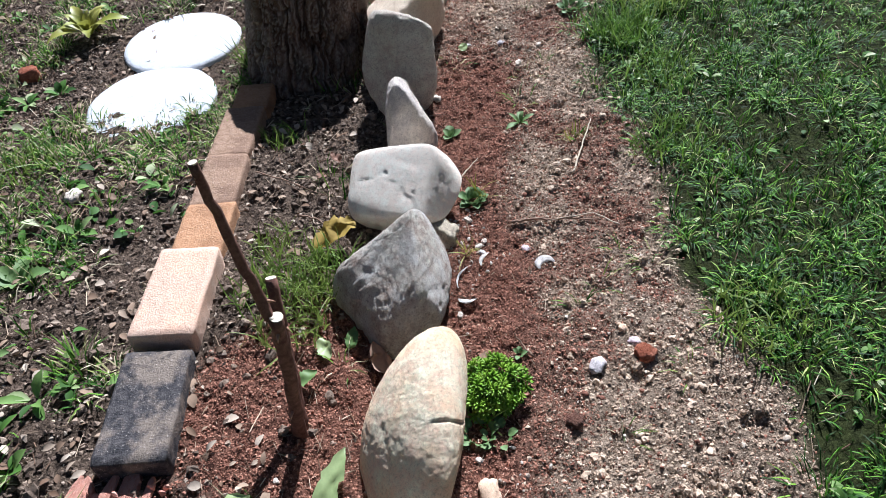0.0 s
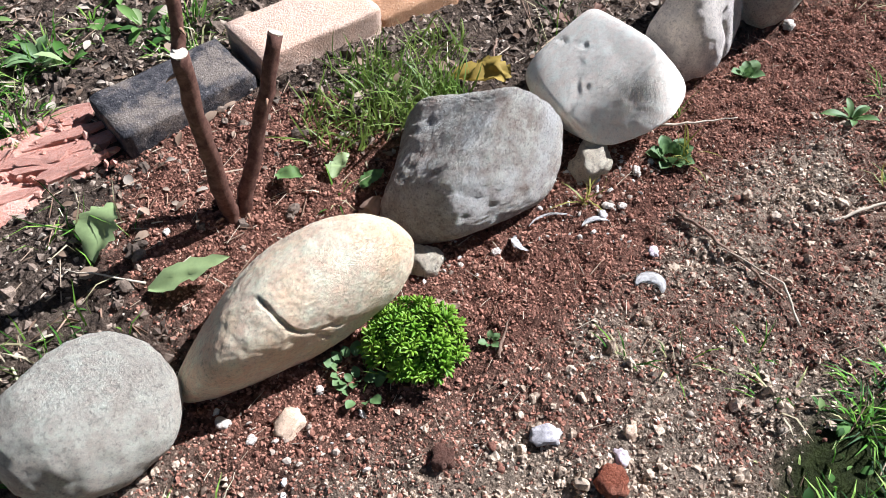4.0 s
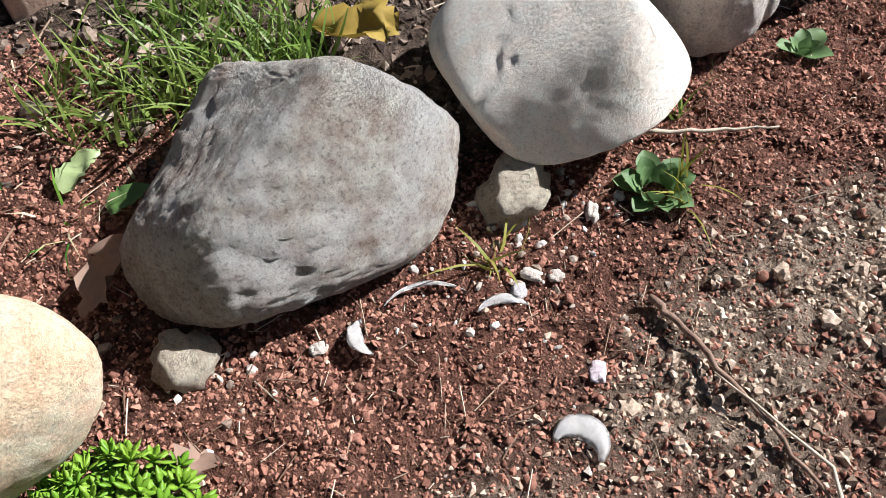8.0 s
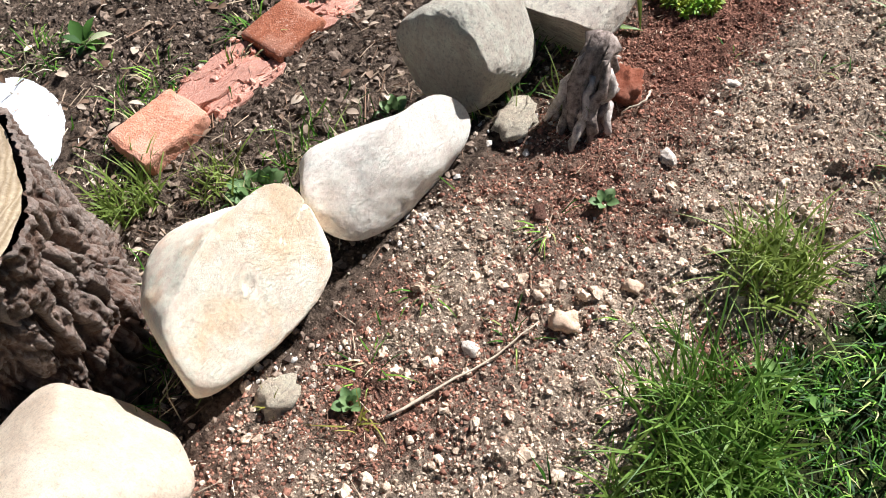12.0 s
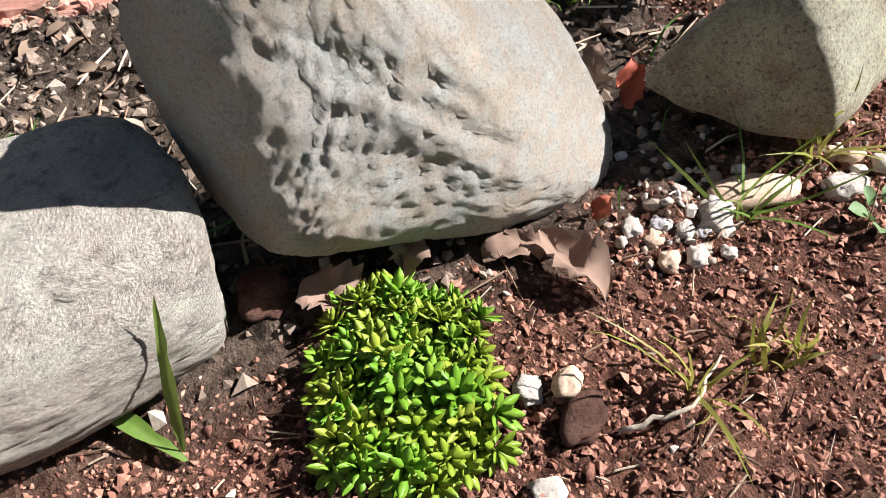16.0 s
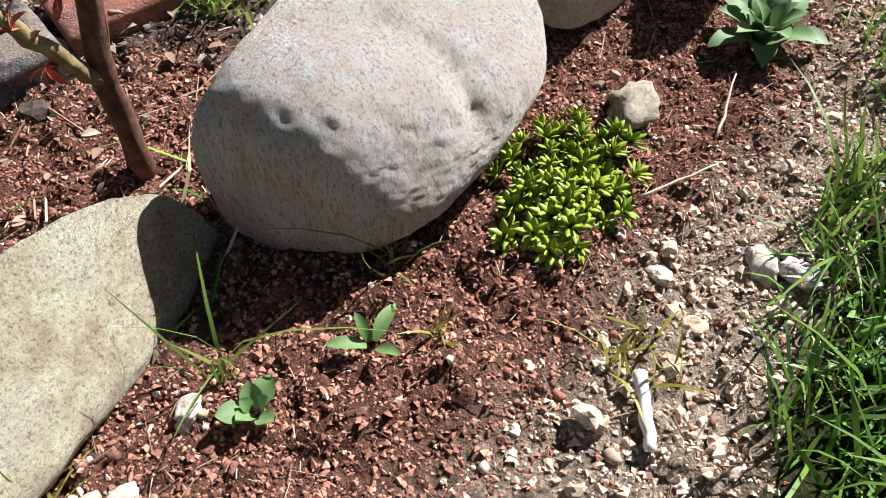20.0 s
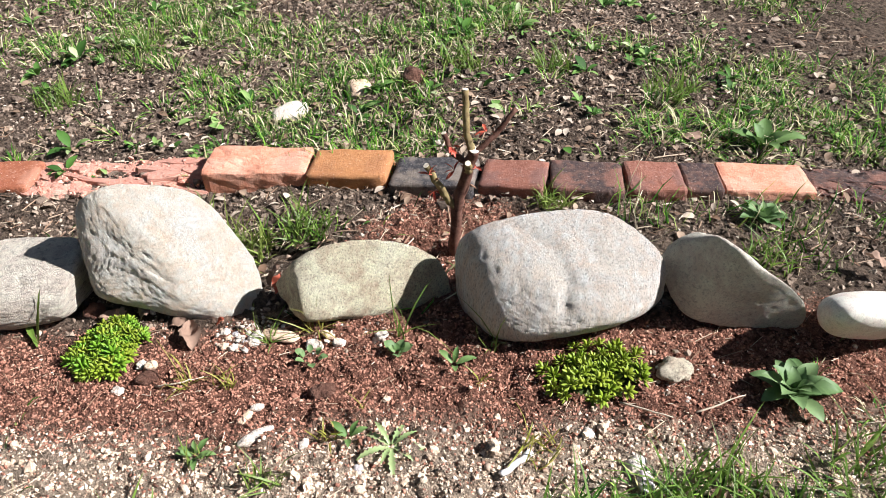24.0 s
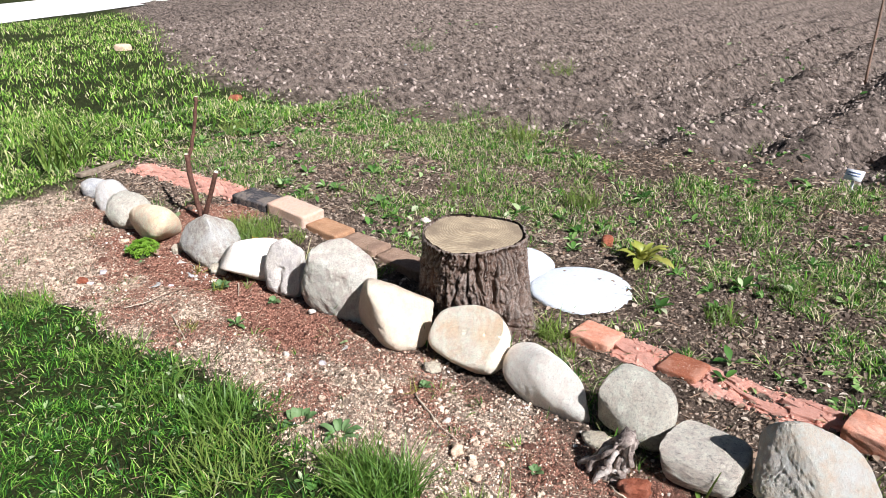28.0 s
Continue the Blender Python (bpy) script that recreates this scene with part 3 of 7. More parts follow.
BOULDERS = [
    ((0.10, -0.52, 0.035, 0.055, 0.10, 0.05, 0, 0, 10, 0.3, 0, 0, 0, 0), PALE_BLUE, "pale bluish-grey oval boulder set in grass", 4, (), ()),
    ((0.16, -0.29, 0.04, 0.065, 0.075, 0.095, 10, 0, 20, 0.3, -0.1, 0, 0, 0), WHITE, "whitish upright rounded boulder in the edging row", 4, (), ()),
    ((0.247, -0.026, 0.078, 0.087, 0.102, 0.07, -2.446, -7.028, -3.155, 0.297, -0.191, 0.136, -0.095, -0.067), WHITE_GREY, "light grey rounded boulder beside the tan stone", 5, (), ()),
    ((0.289, 0.228, 0.062, 0.097, 0.18, 0.072, 29.358, -32.526, -36.781, -0.068, 0.478, -0.298, -0.142, 0.279), TAN, "smooth tan boulder with a dark branching crack", 7, CR3, ()),
    ((0.2585, 0.5513, 0.05501, 0.1673, 0.1786, 0.1126, -29.63, -78.40, 28.02, -0.1854, 0.6, 0.476, -0.5742, 0.4173), GREY, "dark grey boulder with pale lichen and brown base", 6, CR4, ((122, 30, 0.1013), (284, 14, 0.1106), (231, 57, 0.0763), (46, -9, 0.1614))),
    ((0.3286, 0.8392, 0.09669, 0.1622, 0.1112, 0.08401, 22.70, -29.65, -26.54, 2, -0.02876, -0.01393, 0.05548, 0.1416), CHALK, "chalky white faceted boulder with fine cracks", 6, CR5, ((246, 59, 0.0400), (318, 25, 0.0623), (82, 41, 0.0664), (16, 28, 0.0771))),
    ((0.3128, 1.086, 0.09246, 0.04558, 0.1073, 0.09208, -9.62, -22.63, -4.04, 2, -0.2003, -0.75, 0.1181, -0.2825), BLUE_GREY, "small upright grey boulder with a hollowed side", 6, CR6, ((184, 14, 0.0434), (117, -3, 0.0452), (317, 4, 0.1001), (244, 35, 0.0918))),
    ((0.3158, 1.355, 0.1105, 0.07989, 0.1245, 0.1228, 79.94, -14.79, -6.16, 1.953, 0.75, 0.3321, 0.2418, -0.1995), PINK_GREY, "tall pinkish-grey speckled boulder, wide at the top", 6, CR7, ((175, 19, 0.0876), (228, 13, 0.1116), (47, 55, 0.0961), (50, 56, 0.1085))),
    ((0.3281, 1.522, 0.08454, 0.07896, 0.09853, 0.1524, 92.01, -16.27, -19.17, 2, -0.6283, 0.3258, -0.156, -0.3801), CREAM, "cream boulder with a flat top, leaning on the stump", 6, CR8, ((174, 56, 0.0624), (59, 60, 0.1282), (90, 57, 0.1657), (280, 32, 0.1004))),
    ((0.3781, 1.875, 0.1008, 0.1933, 0.0883, 0.1295, -103.19, -31.02, 35.42, 0.8955, -0.555, -0.3428, 0.2643, 0.004159), CREAM_GREY, "cream rounded boulder with small dark holes", 6, CR9, ((210, 4, 0.1434), (137, 43, 0.1018), (352, 29, 0.0225), (250, 6, 0.1181))),
    ((0.3782, 2.151, 0.04327, 0.1462, 0.08546, 0.146, 52.54, -42.06, 20.62, -0.02434, -0.75, 0.6721, 0.3485, -0.3548), PALE_GREY, "smooth pale grey oval boulder in the row", 6, (), ((147, 48, 0.0635), (5, 27, 0.0894), (123, 15, 0.1209), (289, 7, 0.1448))),
    ((0.4057, 2.377, 0.0837, 0.08005, 0.1102, 0.08966, -27.72, -14.21, 43.04, 1.459, 0.01482, 0.701, -0.2511, 0.04304), WHITE_GREY, "greyish-white boulder with a rough chipped shoulder", 6, CR11, ((261, 6, 0.0472), (340, -12, 0.0728), (314, 79, 0.1241), (224, 34, 0.1380))),
    ((0.4768, 2.656, 0.0486, 0.05766, 0.1993, 0.08852, 58.59, -89.24, -64.99, 1.251, 0.3612, -0.721, -0.05972, -0.2048), GNEISS, "off-white finely layered boulder with a thin crack", 6, CR12, ((107, 10, 0.0567), (264, -18, 0.1189), (206, 83, 0.0451), (76, -7, 0.0438))),
    ((0.4778, 2.818, 0.1033, 0.08249, 0.1875, 0.1196, -61.27, -36.28, 16.84, 0.1723, -0.7056, -0.2888, 0.75, 0.03195), GRANITE, "large speckled beige granite boulder, pitted face", 6, CR13, ((169, 50, 0.1025), (348, 17, 0.0633), (82, 3, 0.1720), (226, 47, 0.1189))),
    ((0.5561, 3.149, 0.06226, 0.04165, 0.1899, 0.06747, -9.15, -4.25, 6.73, 0.6251, -0.75, -0.75, -0.417, 0.1222), LICHEN, "low olive-beige grainy boulder, half buried", 5, (), ((126, -5, 0.1493), (293, 7, 0.1038), (226, 37, 0.0792), (58, 27, 0.1544))),
    ((0.6504, 3.504, 0.06667, 0.09724, 0.1638, 0.1076, -13.66, -97.97, 7.62, 0.9099, 0.75, -0.2234, 0.334, -0.2505), RIBBED, "large pale grey boulder with wavy ribbed grain", 6, CR15, ((311, 77, 0.1258), (183, 25, 0.1161), (340, 24, 0.0866), (139, 4, 0.1066))),
    ((0.6985, 3.771, 0.05369, 0.07632, 0.06037, 0.1336, 59.29, -28.29, -4.77, 0.9578, -0.1383, 0.7429, 0.6543, 0.1652), GREY_SMOOTH, "grey-beige wedge-shaped boulder near the end", 5, (), ((301, 11, 0.0583), (353, -7, 0.0313), (213, 44, 0.1267), (283, -29, 0.0930))),
    ((0.758, 4.043, 0.029, 0.036, 0.212, 0.083, 32.49, -42.60, 173.93, 0.262, -0.168, 0.295, 0.192, -0.112), PALE_GREY, "long low whitish boulder at the end of the row", 5, (), ()),
]
RIBS = {4: ((0.5, 0.3, 0.8), 0.0017), 7: ((0.3, 0.2, 0.93), 0.0012), 12: ((0.1, 0.97, 0.2), 0.0012), 13: ((0.05, 0.75, -0.65), 0.0014), 15: ((0.25, 0.1, 0.96), 0.0010), 14: ((0.2, 0.9, 0.3), 0.0010)}
PITS = {4: 0.0022, 6: 0.0010, 7: 0.0012, 9: 0.0006, 11: 0.0014, 12: 0.0009, 13: 0.0024, 14: 0.0020, 15: 0.0012, 16: 0.0008}
SMOOTH = {3: 0.5, 4: 0.22, 5: 0.22, 11: 0.7, 12: 0.6, 13: 0.4, 14: 0.5, 15: 0.25, 16: 0.6, 8: 0.6, 9: 0.5, 10: 0.4, 17: 0.5}
for i, (row, mat, label, level, cracks, facets) in enumerate(BOULDERS):
    boulder(row, mat, label, level, cracks=cracks, facets=facets, ribs=RIBS.get(i), pits=PITS.get(i, 0.0), rough=0.006 * SMOOTH.get(i, 1.0), lumps=0.5 * SMOOTH.get(i, 1.0), seed=i)


# ---- bricks ----
def flake_mesh(seed):
    """A thin ragged plate of brick, one wide and one long."""
    r2 = random.Random(seed)
    bm = bmesh.new()
    n = 11
    low, high = [], []
    for i in range(n):
        a = 2 * math.pi * i / n
        r = 0.5 * r2.uniform(0.65, 1.1)
        x, y = r * math.cos(a), r * math.sin(a)
        low.append(bm.verts.new((x * 1.08, y * 1.08, -0.5 + r2.uniform(-0.1, 0.1))))
        high.append(bm.verts.new((x, y, 0.5 + r2.uniform(-0.25, 0.25))))
    c0, c1 = bm.verts.new((0, 0, -0.5)), bm.verts.new((0.05, -0.04, 0.6))
    for i in range(n):
        j = (i + 1) % n
        bm.faces.new((low[i], low[j], high[j], high[i]))
        bm.faces.new((low[j], low[i], c0))
        bm.faces.new((high[i], high[j], c1))
    me = bpy.data.meshes.new("flake")
    bm.to_mesh(me)
    bm.free()
    return me


FLAKES = {}


def crumble(ob, size, material, seed):
    """Loose plates stacked along the brick's length, and chips between them."""
    if material.name not in FLAKES:
        FLAKES[material.name] = [flake_mesh(40 + i) for i in range(6)]
        for me in FLAKES[material.name]:
            me.materials.append(material)
    lx, ly, lz = size
    r2 = random.Random(seed + 70)
    bow = r2.uniform(-0.3, 0.3)
    n = int(10 + ly * 55)
    for i in range(n):
        x = (i % 4 - 1.5) / 4 * lx + r2.uniform(-0.014, 0.014)
        y = ly * (r2.random() - 0.5) * 0.92
        z = lz / 2 - 0.012 + r2.uniform(-0.004, 0.008) - 0.016 * abs(x) / lx
        m = Matrix.Translation((x, y, z)) @ Euler((r2.uniform(-0.07, 0.07), r2.uniform(-0.16, 0.16), bow + r2.uniform(-0.12, 0.12))).to_matrix().to_4x4()
        share("flake", r2.choice(FLAKES[material.name]), ob, m @ Matrix.Diagonal((r2.uniform(0.016, 0.045), r2.uniform(0.07, 0.15), r2.uniform(0.006, 0.014), 1)))
    r3 = np.random.default_rng(seed)
    k = 170
    p = np.stack([r3.uniform(-0.56, 0.56, k) * lx, r3.uniform(-0.52, 0.52, k) * ly, np.full(k, lz / 2 - 0.006) - 0.012 * r3.uniform(0, 1, k) ** 2], 1)
    sc = (0.0015 + 0.0055 * r3.uniform(0, 1, k) ** 2)[:, None] * r3.uniform(0.6, 1.4, (k, 3))
    v, f = scatter(ICO1, p, sc, rotations(k, r3), r3, 0.35)
    me = mesh_np("brick_rubble", v, f)
    me.materials.append(material)
    chips = new("brick_rubble", me)
    chips.parent = ob
    tagged(chips, "loose crumbled brick rubble", kind="stuff")


def brick(at, size, yaw, material, label, tilt=(0, 0), ragged=0.0, seed=0, layers=0):
    """One old brick, its top at the given height; ragged: how far frost has eaten its faces."""
    lx, ly, lz = size
    bm = bmesh.new()
    bmesh.ops.create_cube(bm, size=1.0)
    bmesh.ops.subdivide_edges(bm, edges=bm.edges[:], cuts=13, use_grid_fill=True)
    o = seed * 5.3
    for v in bm.verts:
        x, y, z = v.co
        p = Vector((x * lx, y * ly, z * lz))
        # rounded, worn edges
        r = 0.006 + ragged * 0.5
        inner = Vector((max(-lx / 2 + r, min(lx / 2 - r, p.x)), max(-ly / 2 + r, min(ly / 2 - r, p.y)), max(-lz / 2 + r, min(lz / 2 - r, p.z))))
        off = p - inner
        if off.length > r:
            p = inner + off.normalized() * r
        s = 0.0015 + ragged * 0.30
        nv = noise.noise_vector((p.x * 22 + o, p.y * 22, p.z * 22)) * s + noise.noise_vector((p.x * 75 + o, p.y * 75, p.z * 75)) * s * 0.5
        p += nv
        if layers:
            # flaking in shelves along the brick
            h = noise.noise((p.x * 16 + o, p.y * 7, 3.0)) * 0.5 + 0.5
            if z > 0.2:
                p.z -= ragged * 1.6 * math.floor(h * layers) / layers
        v.co = p
    me = bpy.data.meshes.new("brick")
    for f in bm.faces:
        f.smooth = ragged < 0.004
    bm.to_mesh(me)
    bm.free()
    me.materials.append(material)
    ob = new("brick", me)
    ob.matrix_basis = pose(at[0], at[1], at[2] - lz / 2 - (0.012 if layers > 2 else 0), tilt[0], tilt[1], yaw)
    if layers > 2:
        crumble(ob, size, material, seed)
    return tagged(ob, label, "brick", "brick edging")


B_RED = brick_mat("brick_orange_red", (0.58, 0.23, 0.14), (0.68, 0.33, 0.215), (0.66, 0.42, 0.32))
B_PINK = brick_mat("brick_pink", (0.62, 0.28, 0.20), (0.72, 0.43, 0.34), (0.60, 0.22, 0.14), 0.5)
B_DARKRED = brick_mat("brick_dark_red", (0.26, 0.085, 0.045), (0.36, 0.13, 0.07), (0.5, 0.3, 0.22), 0.3, (0.75, 0.6, 0.5), 0.6)
B_BROWN = brick_mat("brick_brown", (0.40, 0.17, 0.07), (0.50, 0.24, 0.10), (0.25, 0.11, 0.06))
B_BLACK = brick_mat("brick_blackened", (0.03, 0.03, 0.033), (0.10, 0.09, 0.09), (0.33, 0.26, 0.20), 0.5)
B_CHAR = brick_mat("brick_charred", (0.045, 0.035, 0.035), (0.13, 0.08, 0.065), (0.26, 0.12, 0.085), 0.6)
B_MAROON = brick_mat("brick_maroon", (0.22, 0.09, 0.06), (0.32, 0.14, 0.10), (0.12, 0.08, 0.075), 0.5)
B_PALE = brick_mat("brick_pale", (0.56, 0.37, 0.27), (0.66, 0.48, 0.37), (0.74, 0.44, 0.30), 0.4, (0.30, 0.20, 0.14), 0.5)
B_TAN = brick_mat("brick_tan", (0.40, 0.21, 0.11), (0.50, 0.29, 0.165), (0.25, 0.13, 0.07), 0.5)
B_GREYBROWN = brick_mat("brick_grey_brown", (0.27, 0.17, 0.11), (0.40, 0.27, 0.19), (0.17, 0.10, 0.07), 0.5)

BRICKS = [  # place of the top, size, yaw, material, label, tilt, raggedness, shelves
    ((-0.24, -0.56, 0.06), (0.14, 0.28, 0.09), 4, B_PINK, "crumbling pink-red brick split into thin layers", (0, 3), 0.016, 5),
    ((-0.235, -0.27, 0.065), (0.15, 0.27, 0.09), 2, B_PINK, "flaking pink-red brick with deep layers", (0, 3), 0.018, 6),
    ((-0.225, 0.05, 0.07), (0.16, 0.32, 0.10), -3, B_PINK, "frost-split salmon brick with curved flaking layers", (0, 4), 0.020, 7),
    ((-0.185, 0.345, 0.08), (0.125, 0.235, 0.065), -2, B_BLACK, "soot-blackened brick with a worn grey top", (-2, 2), 0.002, 0),
    ((-0.168, 0.60, 0.088), (0.125, 0.245, 0.065), -4, B_PALE, "pale yellow-pink brick, clean and pitted", (-4, 2), 0.0015, 0),
    ((-0.158, 0.818, 0.04), (0.115, 0.19, 0.065), -5, B_TAN, "tan-brown brick in the edging", (-3, 0), 0.002, 0),
    ((-0.150, 1.018, 0.02), (0.11, 0.20, 0.065), -5, B_GREYBROWN, "grey-brown weathered brick in the edging", (-2, 0), 0.003, 0),
    ((-0.137, 1.240, 0.00), (0.11, 0.23, 0.065), -6, B_GREYBROWN, "greyish brown brick in the edging", (-2, 0), 0.003, 0),
    ((-0.115, 1.430, -0.02), (0.105, 0.13, 0.065), -6, B_TAN, "short tan brick against the stump", (0, 0), 0.003, 0),
    ((-0.073, 2.093, -0.032), (0.115, 0.145, 0.065), -7, B_RED, "orange-red half brick beside the stump", (0, 0), 0.004, 0),
    ((-0.050, 2.250, -0.028), (0.125, 0.155, 0.07), -8, B_PINK, "crumbled pink brick half", (0, 2), 0.012, 5),
    ((-0.030, 2.395, -0.03), (0.115, 0.125, 0.065), -8, B_DARKRED, "dark red brick half with pale specks", (0, 0), 0.003, 0),
    ((-0.014, 2.525, -0.026), (0.125, 0.12, 0.065), -8, B_PINK, "split pale pink brick half", (0, 2), 0.012, 4),
    ((0.004, 2.715, -0.026), (0.14, 0.24, 0.07), -9, B_PINK, "heavily crumbled pink brick", (0, 2), 0.018, 6),
    ((0.045, 2.965, 0.004), (0.12, 0.235, 0.065), -11, B_RED, "orange-red brick with a split top", (1, 0), 0.004, 2),
    ((0.108, 3.172, 0.014), (0.115, 0.18, 0.065), -16, B_BROWN, "brown brick speckled with soil", (4, 0), 0.003, 0),
    ((0.183, 3.352, 0.022), (0.115, 0.185, 0.065), -19, B_BLACK, "blue-black burnt brick behind the rose", (6, 0), 0.003, 0),
    ((0.236, 3.516, 0.034), (0.11, 0.14, 0.065), -22, B_MAROON, "maroon brick half behind the rose stump", (5, 0), 0.003, 0),
    ((0.272, 3.662, 0.038), (0.115, 0.155, 0.065), -14, B_CHAR, "charred dark brick in the edging", (0, 0), 0.003, 0),
    ((0.286, 3.808, 0.032), (0.115, 0.12, 0.065), -11, B_MAROON, "maroon brick with rough face", (0, 0), 0.004, 0),
    ((0.298, 3.910, 0.028), (0.11, 0.08, 0.065), -12, B_CHAR, "short charred brick piece", (0, 0), 0.004, 0),
    ((0.308, 4.052, 0.018), (0.115, 0.19, 0.065), -12, B_RED, "orange brick with a chipped edge", (0, 0), 0.004, 0),
    ((0.325, 4.255, 0.010), (0.12, 0.20, 0.065), -12, B_CHAR, "charred brick with pink crumbling rim", (0, 0), 0.008, 3),
    ((0.345, 4.460, 0.008), (0.115, 0.19, 0.065), -12, B_PALE, "pale brick at the end of the edging", (0, 0), 0.003, 0),
]
for i, (at, size, yaw, mat, label, tilt, ragged, layers) in enumerate(BRICKS):
    brick(at, size, yaw, mat, label, tilt, ragged, i, layers)


# ---- stump ----
def bark_mat():
    m, nt, b, vec = begin("bark", 0.95, 0.1)
    mp = node(nt, "ShaderNodeMapping", Scale=(1, 1, 0.22))
    nt.links.new(vec, mp.inputs[0])
    a, c, f = noise_of(nt, mp.outputs[0], 45, 6, 0.7), noise_of(nt, vec, 12, 4), noise_of(nt, vec, 260, 4, 0.7)
    col = mixc(nt, ramp(nt, a, [(0.36, (0, 0, 0)), (0.62, (1, 1, 1))]), (0.045, 0.023, 0.016), (0.24, 0.155, 0.115))
    col = mixc(nt, mixf(nt, ramp(nt, c, [(0.45, (0, 0, 0)), (0.65, (1, 1, 1))]), 0.3), col, (0.42, 0.36, 0.31))
    edge = nt.nodes.new("ShaderNodeNewGeometry").outputs["Pointiness"]
    col = mixc(nt, mixf(nt, ramp(nt, edge, [(0.5, (0, 0, 0)), (0.56, (1, 1, 1))]), 0.4), col, (0.46, 0.40, 0.345))
    col = mixc(nt, 0.5, col, ramp(nt, f, [(0.3, (0.4, 0.38, 0.36)), (0.6, (1.1, 1.1, 1.1))]), 'MULTIPLY')
    nt.links.new(col, b.inputs["Base Color"])
    bump(nt, b, f, 1.0, 0.006)
    return m


def cut_wood_mat():
    m, nt, b, vec = begin("cut_wood", 0.9, 0.15)
    wv = node(nt, "ShaderNodeTexWave", Scale=38.0, Distortion=3.0, Detail=3.0)
    wv.wave_type, wv.rings_direction = 'RINGS', 'Z'
    nt.links.new(vec, wv.inputs[0])
    big, fine = noise_of(nt, vec, 8, 5), noise_of(nt, vec, 160, 4, 0.7)
    col = mixc(nt, wv.outputs["Fac"], (0.34, 0.25, 0.15), (0.50, 0.40, 0.27))
    col = mixc(nt, ramp(nt, big, [(0.42, (0, 0, 0)), (0.62, (1, 1, 1))]), col, (0.24, 0.18, 0.12))
    col = mixc(nt, 0.4, col, ramp(nt, fine, [(0.3, (0.4, 0.4, 0.4)), (0.6, (1.1, 1.1, 1.1))]), 'MULTIPLY')
    nt.links.new(col, b.inputs["Base Color"])
    bump(nt, b, fine, 0.5, 0.004)
    return m


def stump(base, top, r0, r1):
    thing = new("tree_stump")
    thing.location = base
    base, top = Vector(base), Vector(top)
    rel = top - base
    nu, nv = 420, 120
    k, a = [g.ravel() for g in np.meshgrid(np.linspace(0, 1, nv), np.arange(nu) * 2 * np.pi / nu, indexing="ij")]
    ca, sa, z = np.cos(a), np.sin(a), k * rel.z
    flare = (r1 + (r0 - r1) * (1 - k) ** 1.8) * (1 + 0.05 * np.sin(3 * a + 1) + 0.03 * np.sin(5 * a) + 0.05 * (1 - k) ** 2 * np.sin(7 * a + 2))
    p = np.stack([ca * 0.19, sa * 0.19, z], 1)
    p = p + 0.010 * np.stack([nz(p, 15, 61), nz(p, 15, 62), nz(p, 15, 63)], 1) + 0.004 * np.stack([nz(p, 45, 64), nz(p, 45, 65), nz(p, 45, 66)], 1)

    def furrow(along, scale, seed, sharp):
        """Long clefts where the noise changes sign, stretched up the trunk."""
        return np.clip(1 - sharp * np.abs(nz(p * np.array([1, 1, along]), scale, seed)), 0, 1) ** 1.6

    clefts = 0.030 * furrow(0.17, 30, 67, 3.2) + 0.013 * furrow(0.28, 66, 68, 3.0) + 0.006 * furrow(0.8, 75, 69, 4.0) + 0.004 * furrow(0.6, 150, 70, 3.0)
    r = flare + 0.006 - clefts * (1 - 0.75 * ss(0.94, 1.0, k)) + 0.0025 * nz(p, 190, 71) - 0.006 * (k > 0.999)
    verts = np.stack([rel.x * k + ca * r, rel.y * k + sa * r, z], 1)
    idx = np.arange(nu * nv).reshape(nv, nu)
    nxt = np.roll(idx, -1, 1)
    faces = np.stack([idx[:-1], nxt[:-1], nxt[1:], idx[1:]], -1).reshape(-1, 4)
    me = mesh_np("bark", verts, faces, True)
    me.materials.append(bark_mat())
    ob = new("bark", me)
    ob.parent = thing
    tagged(ob, "deeply furrowed grey-brown bark")
    # the sawn face
    bm = bmesh.new()
    rings = 26
    rows_ = []
    for j in range(rings):
        k = j / (rings - 1)
        row = []
        for i in range(96):
            a = 2 * math.pi * i / 96
            r = (r1 - 0.012) * k * (1 + 0.05 * math.sin(3 * a + 1) * k + 0.03 * math.sin(5 * a) * k)
            x, y = math.cos(a) * r, math.sin(a) * r
            z = 0.004 * noise.noise((x * 30, y * 8, 2)) + 0.002 * math.sin(x * 260 + 3 * noise.noise((x * 9, y * 9, 0)))
            row.append(bm.verts.new((rel.x + x, rel.y + y, rel.z - 0.004 + z)))
        rows_.append(row)
    for j in range(rings - 1):
        for i in range(96):
            q = (rows_[j][i], rows_[j][(i + 1) % 96], rows_[j + 1][(i + 1) % 96], rows_[j + 1][i])
            bm.faces.new(q)
    bmesh.ops.remove_doubles(bm, verts=bm.verts[:], dist=1e-5)
    bmesh.ops.recalc_face_normals(bm, faces=bm.faces[:])
    part("cut_top", bm, cut_wood_mat(), thing, "sawn face with rings and saw marks")
    return tagged(thing, "old sawn tree stump with furrowed bark", "stump")


stump((0.025, 1.675, -0.11), (0.078, 1.697, 0.285), 0.215, 0.172)


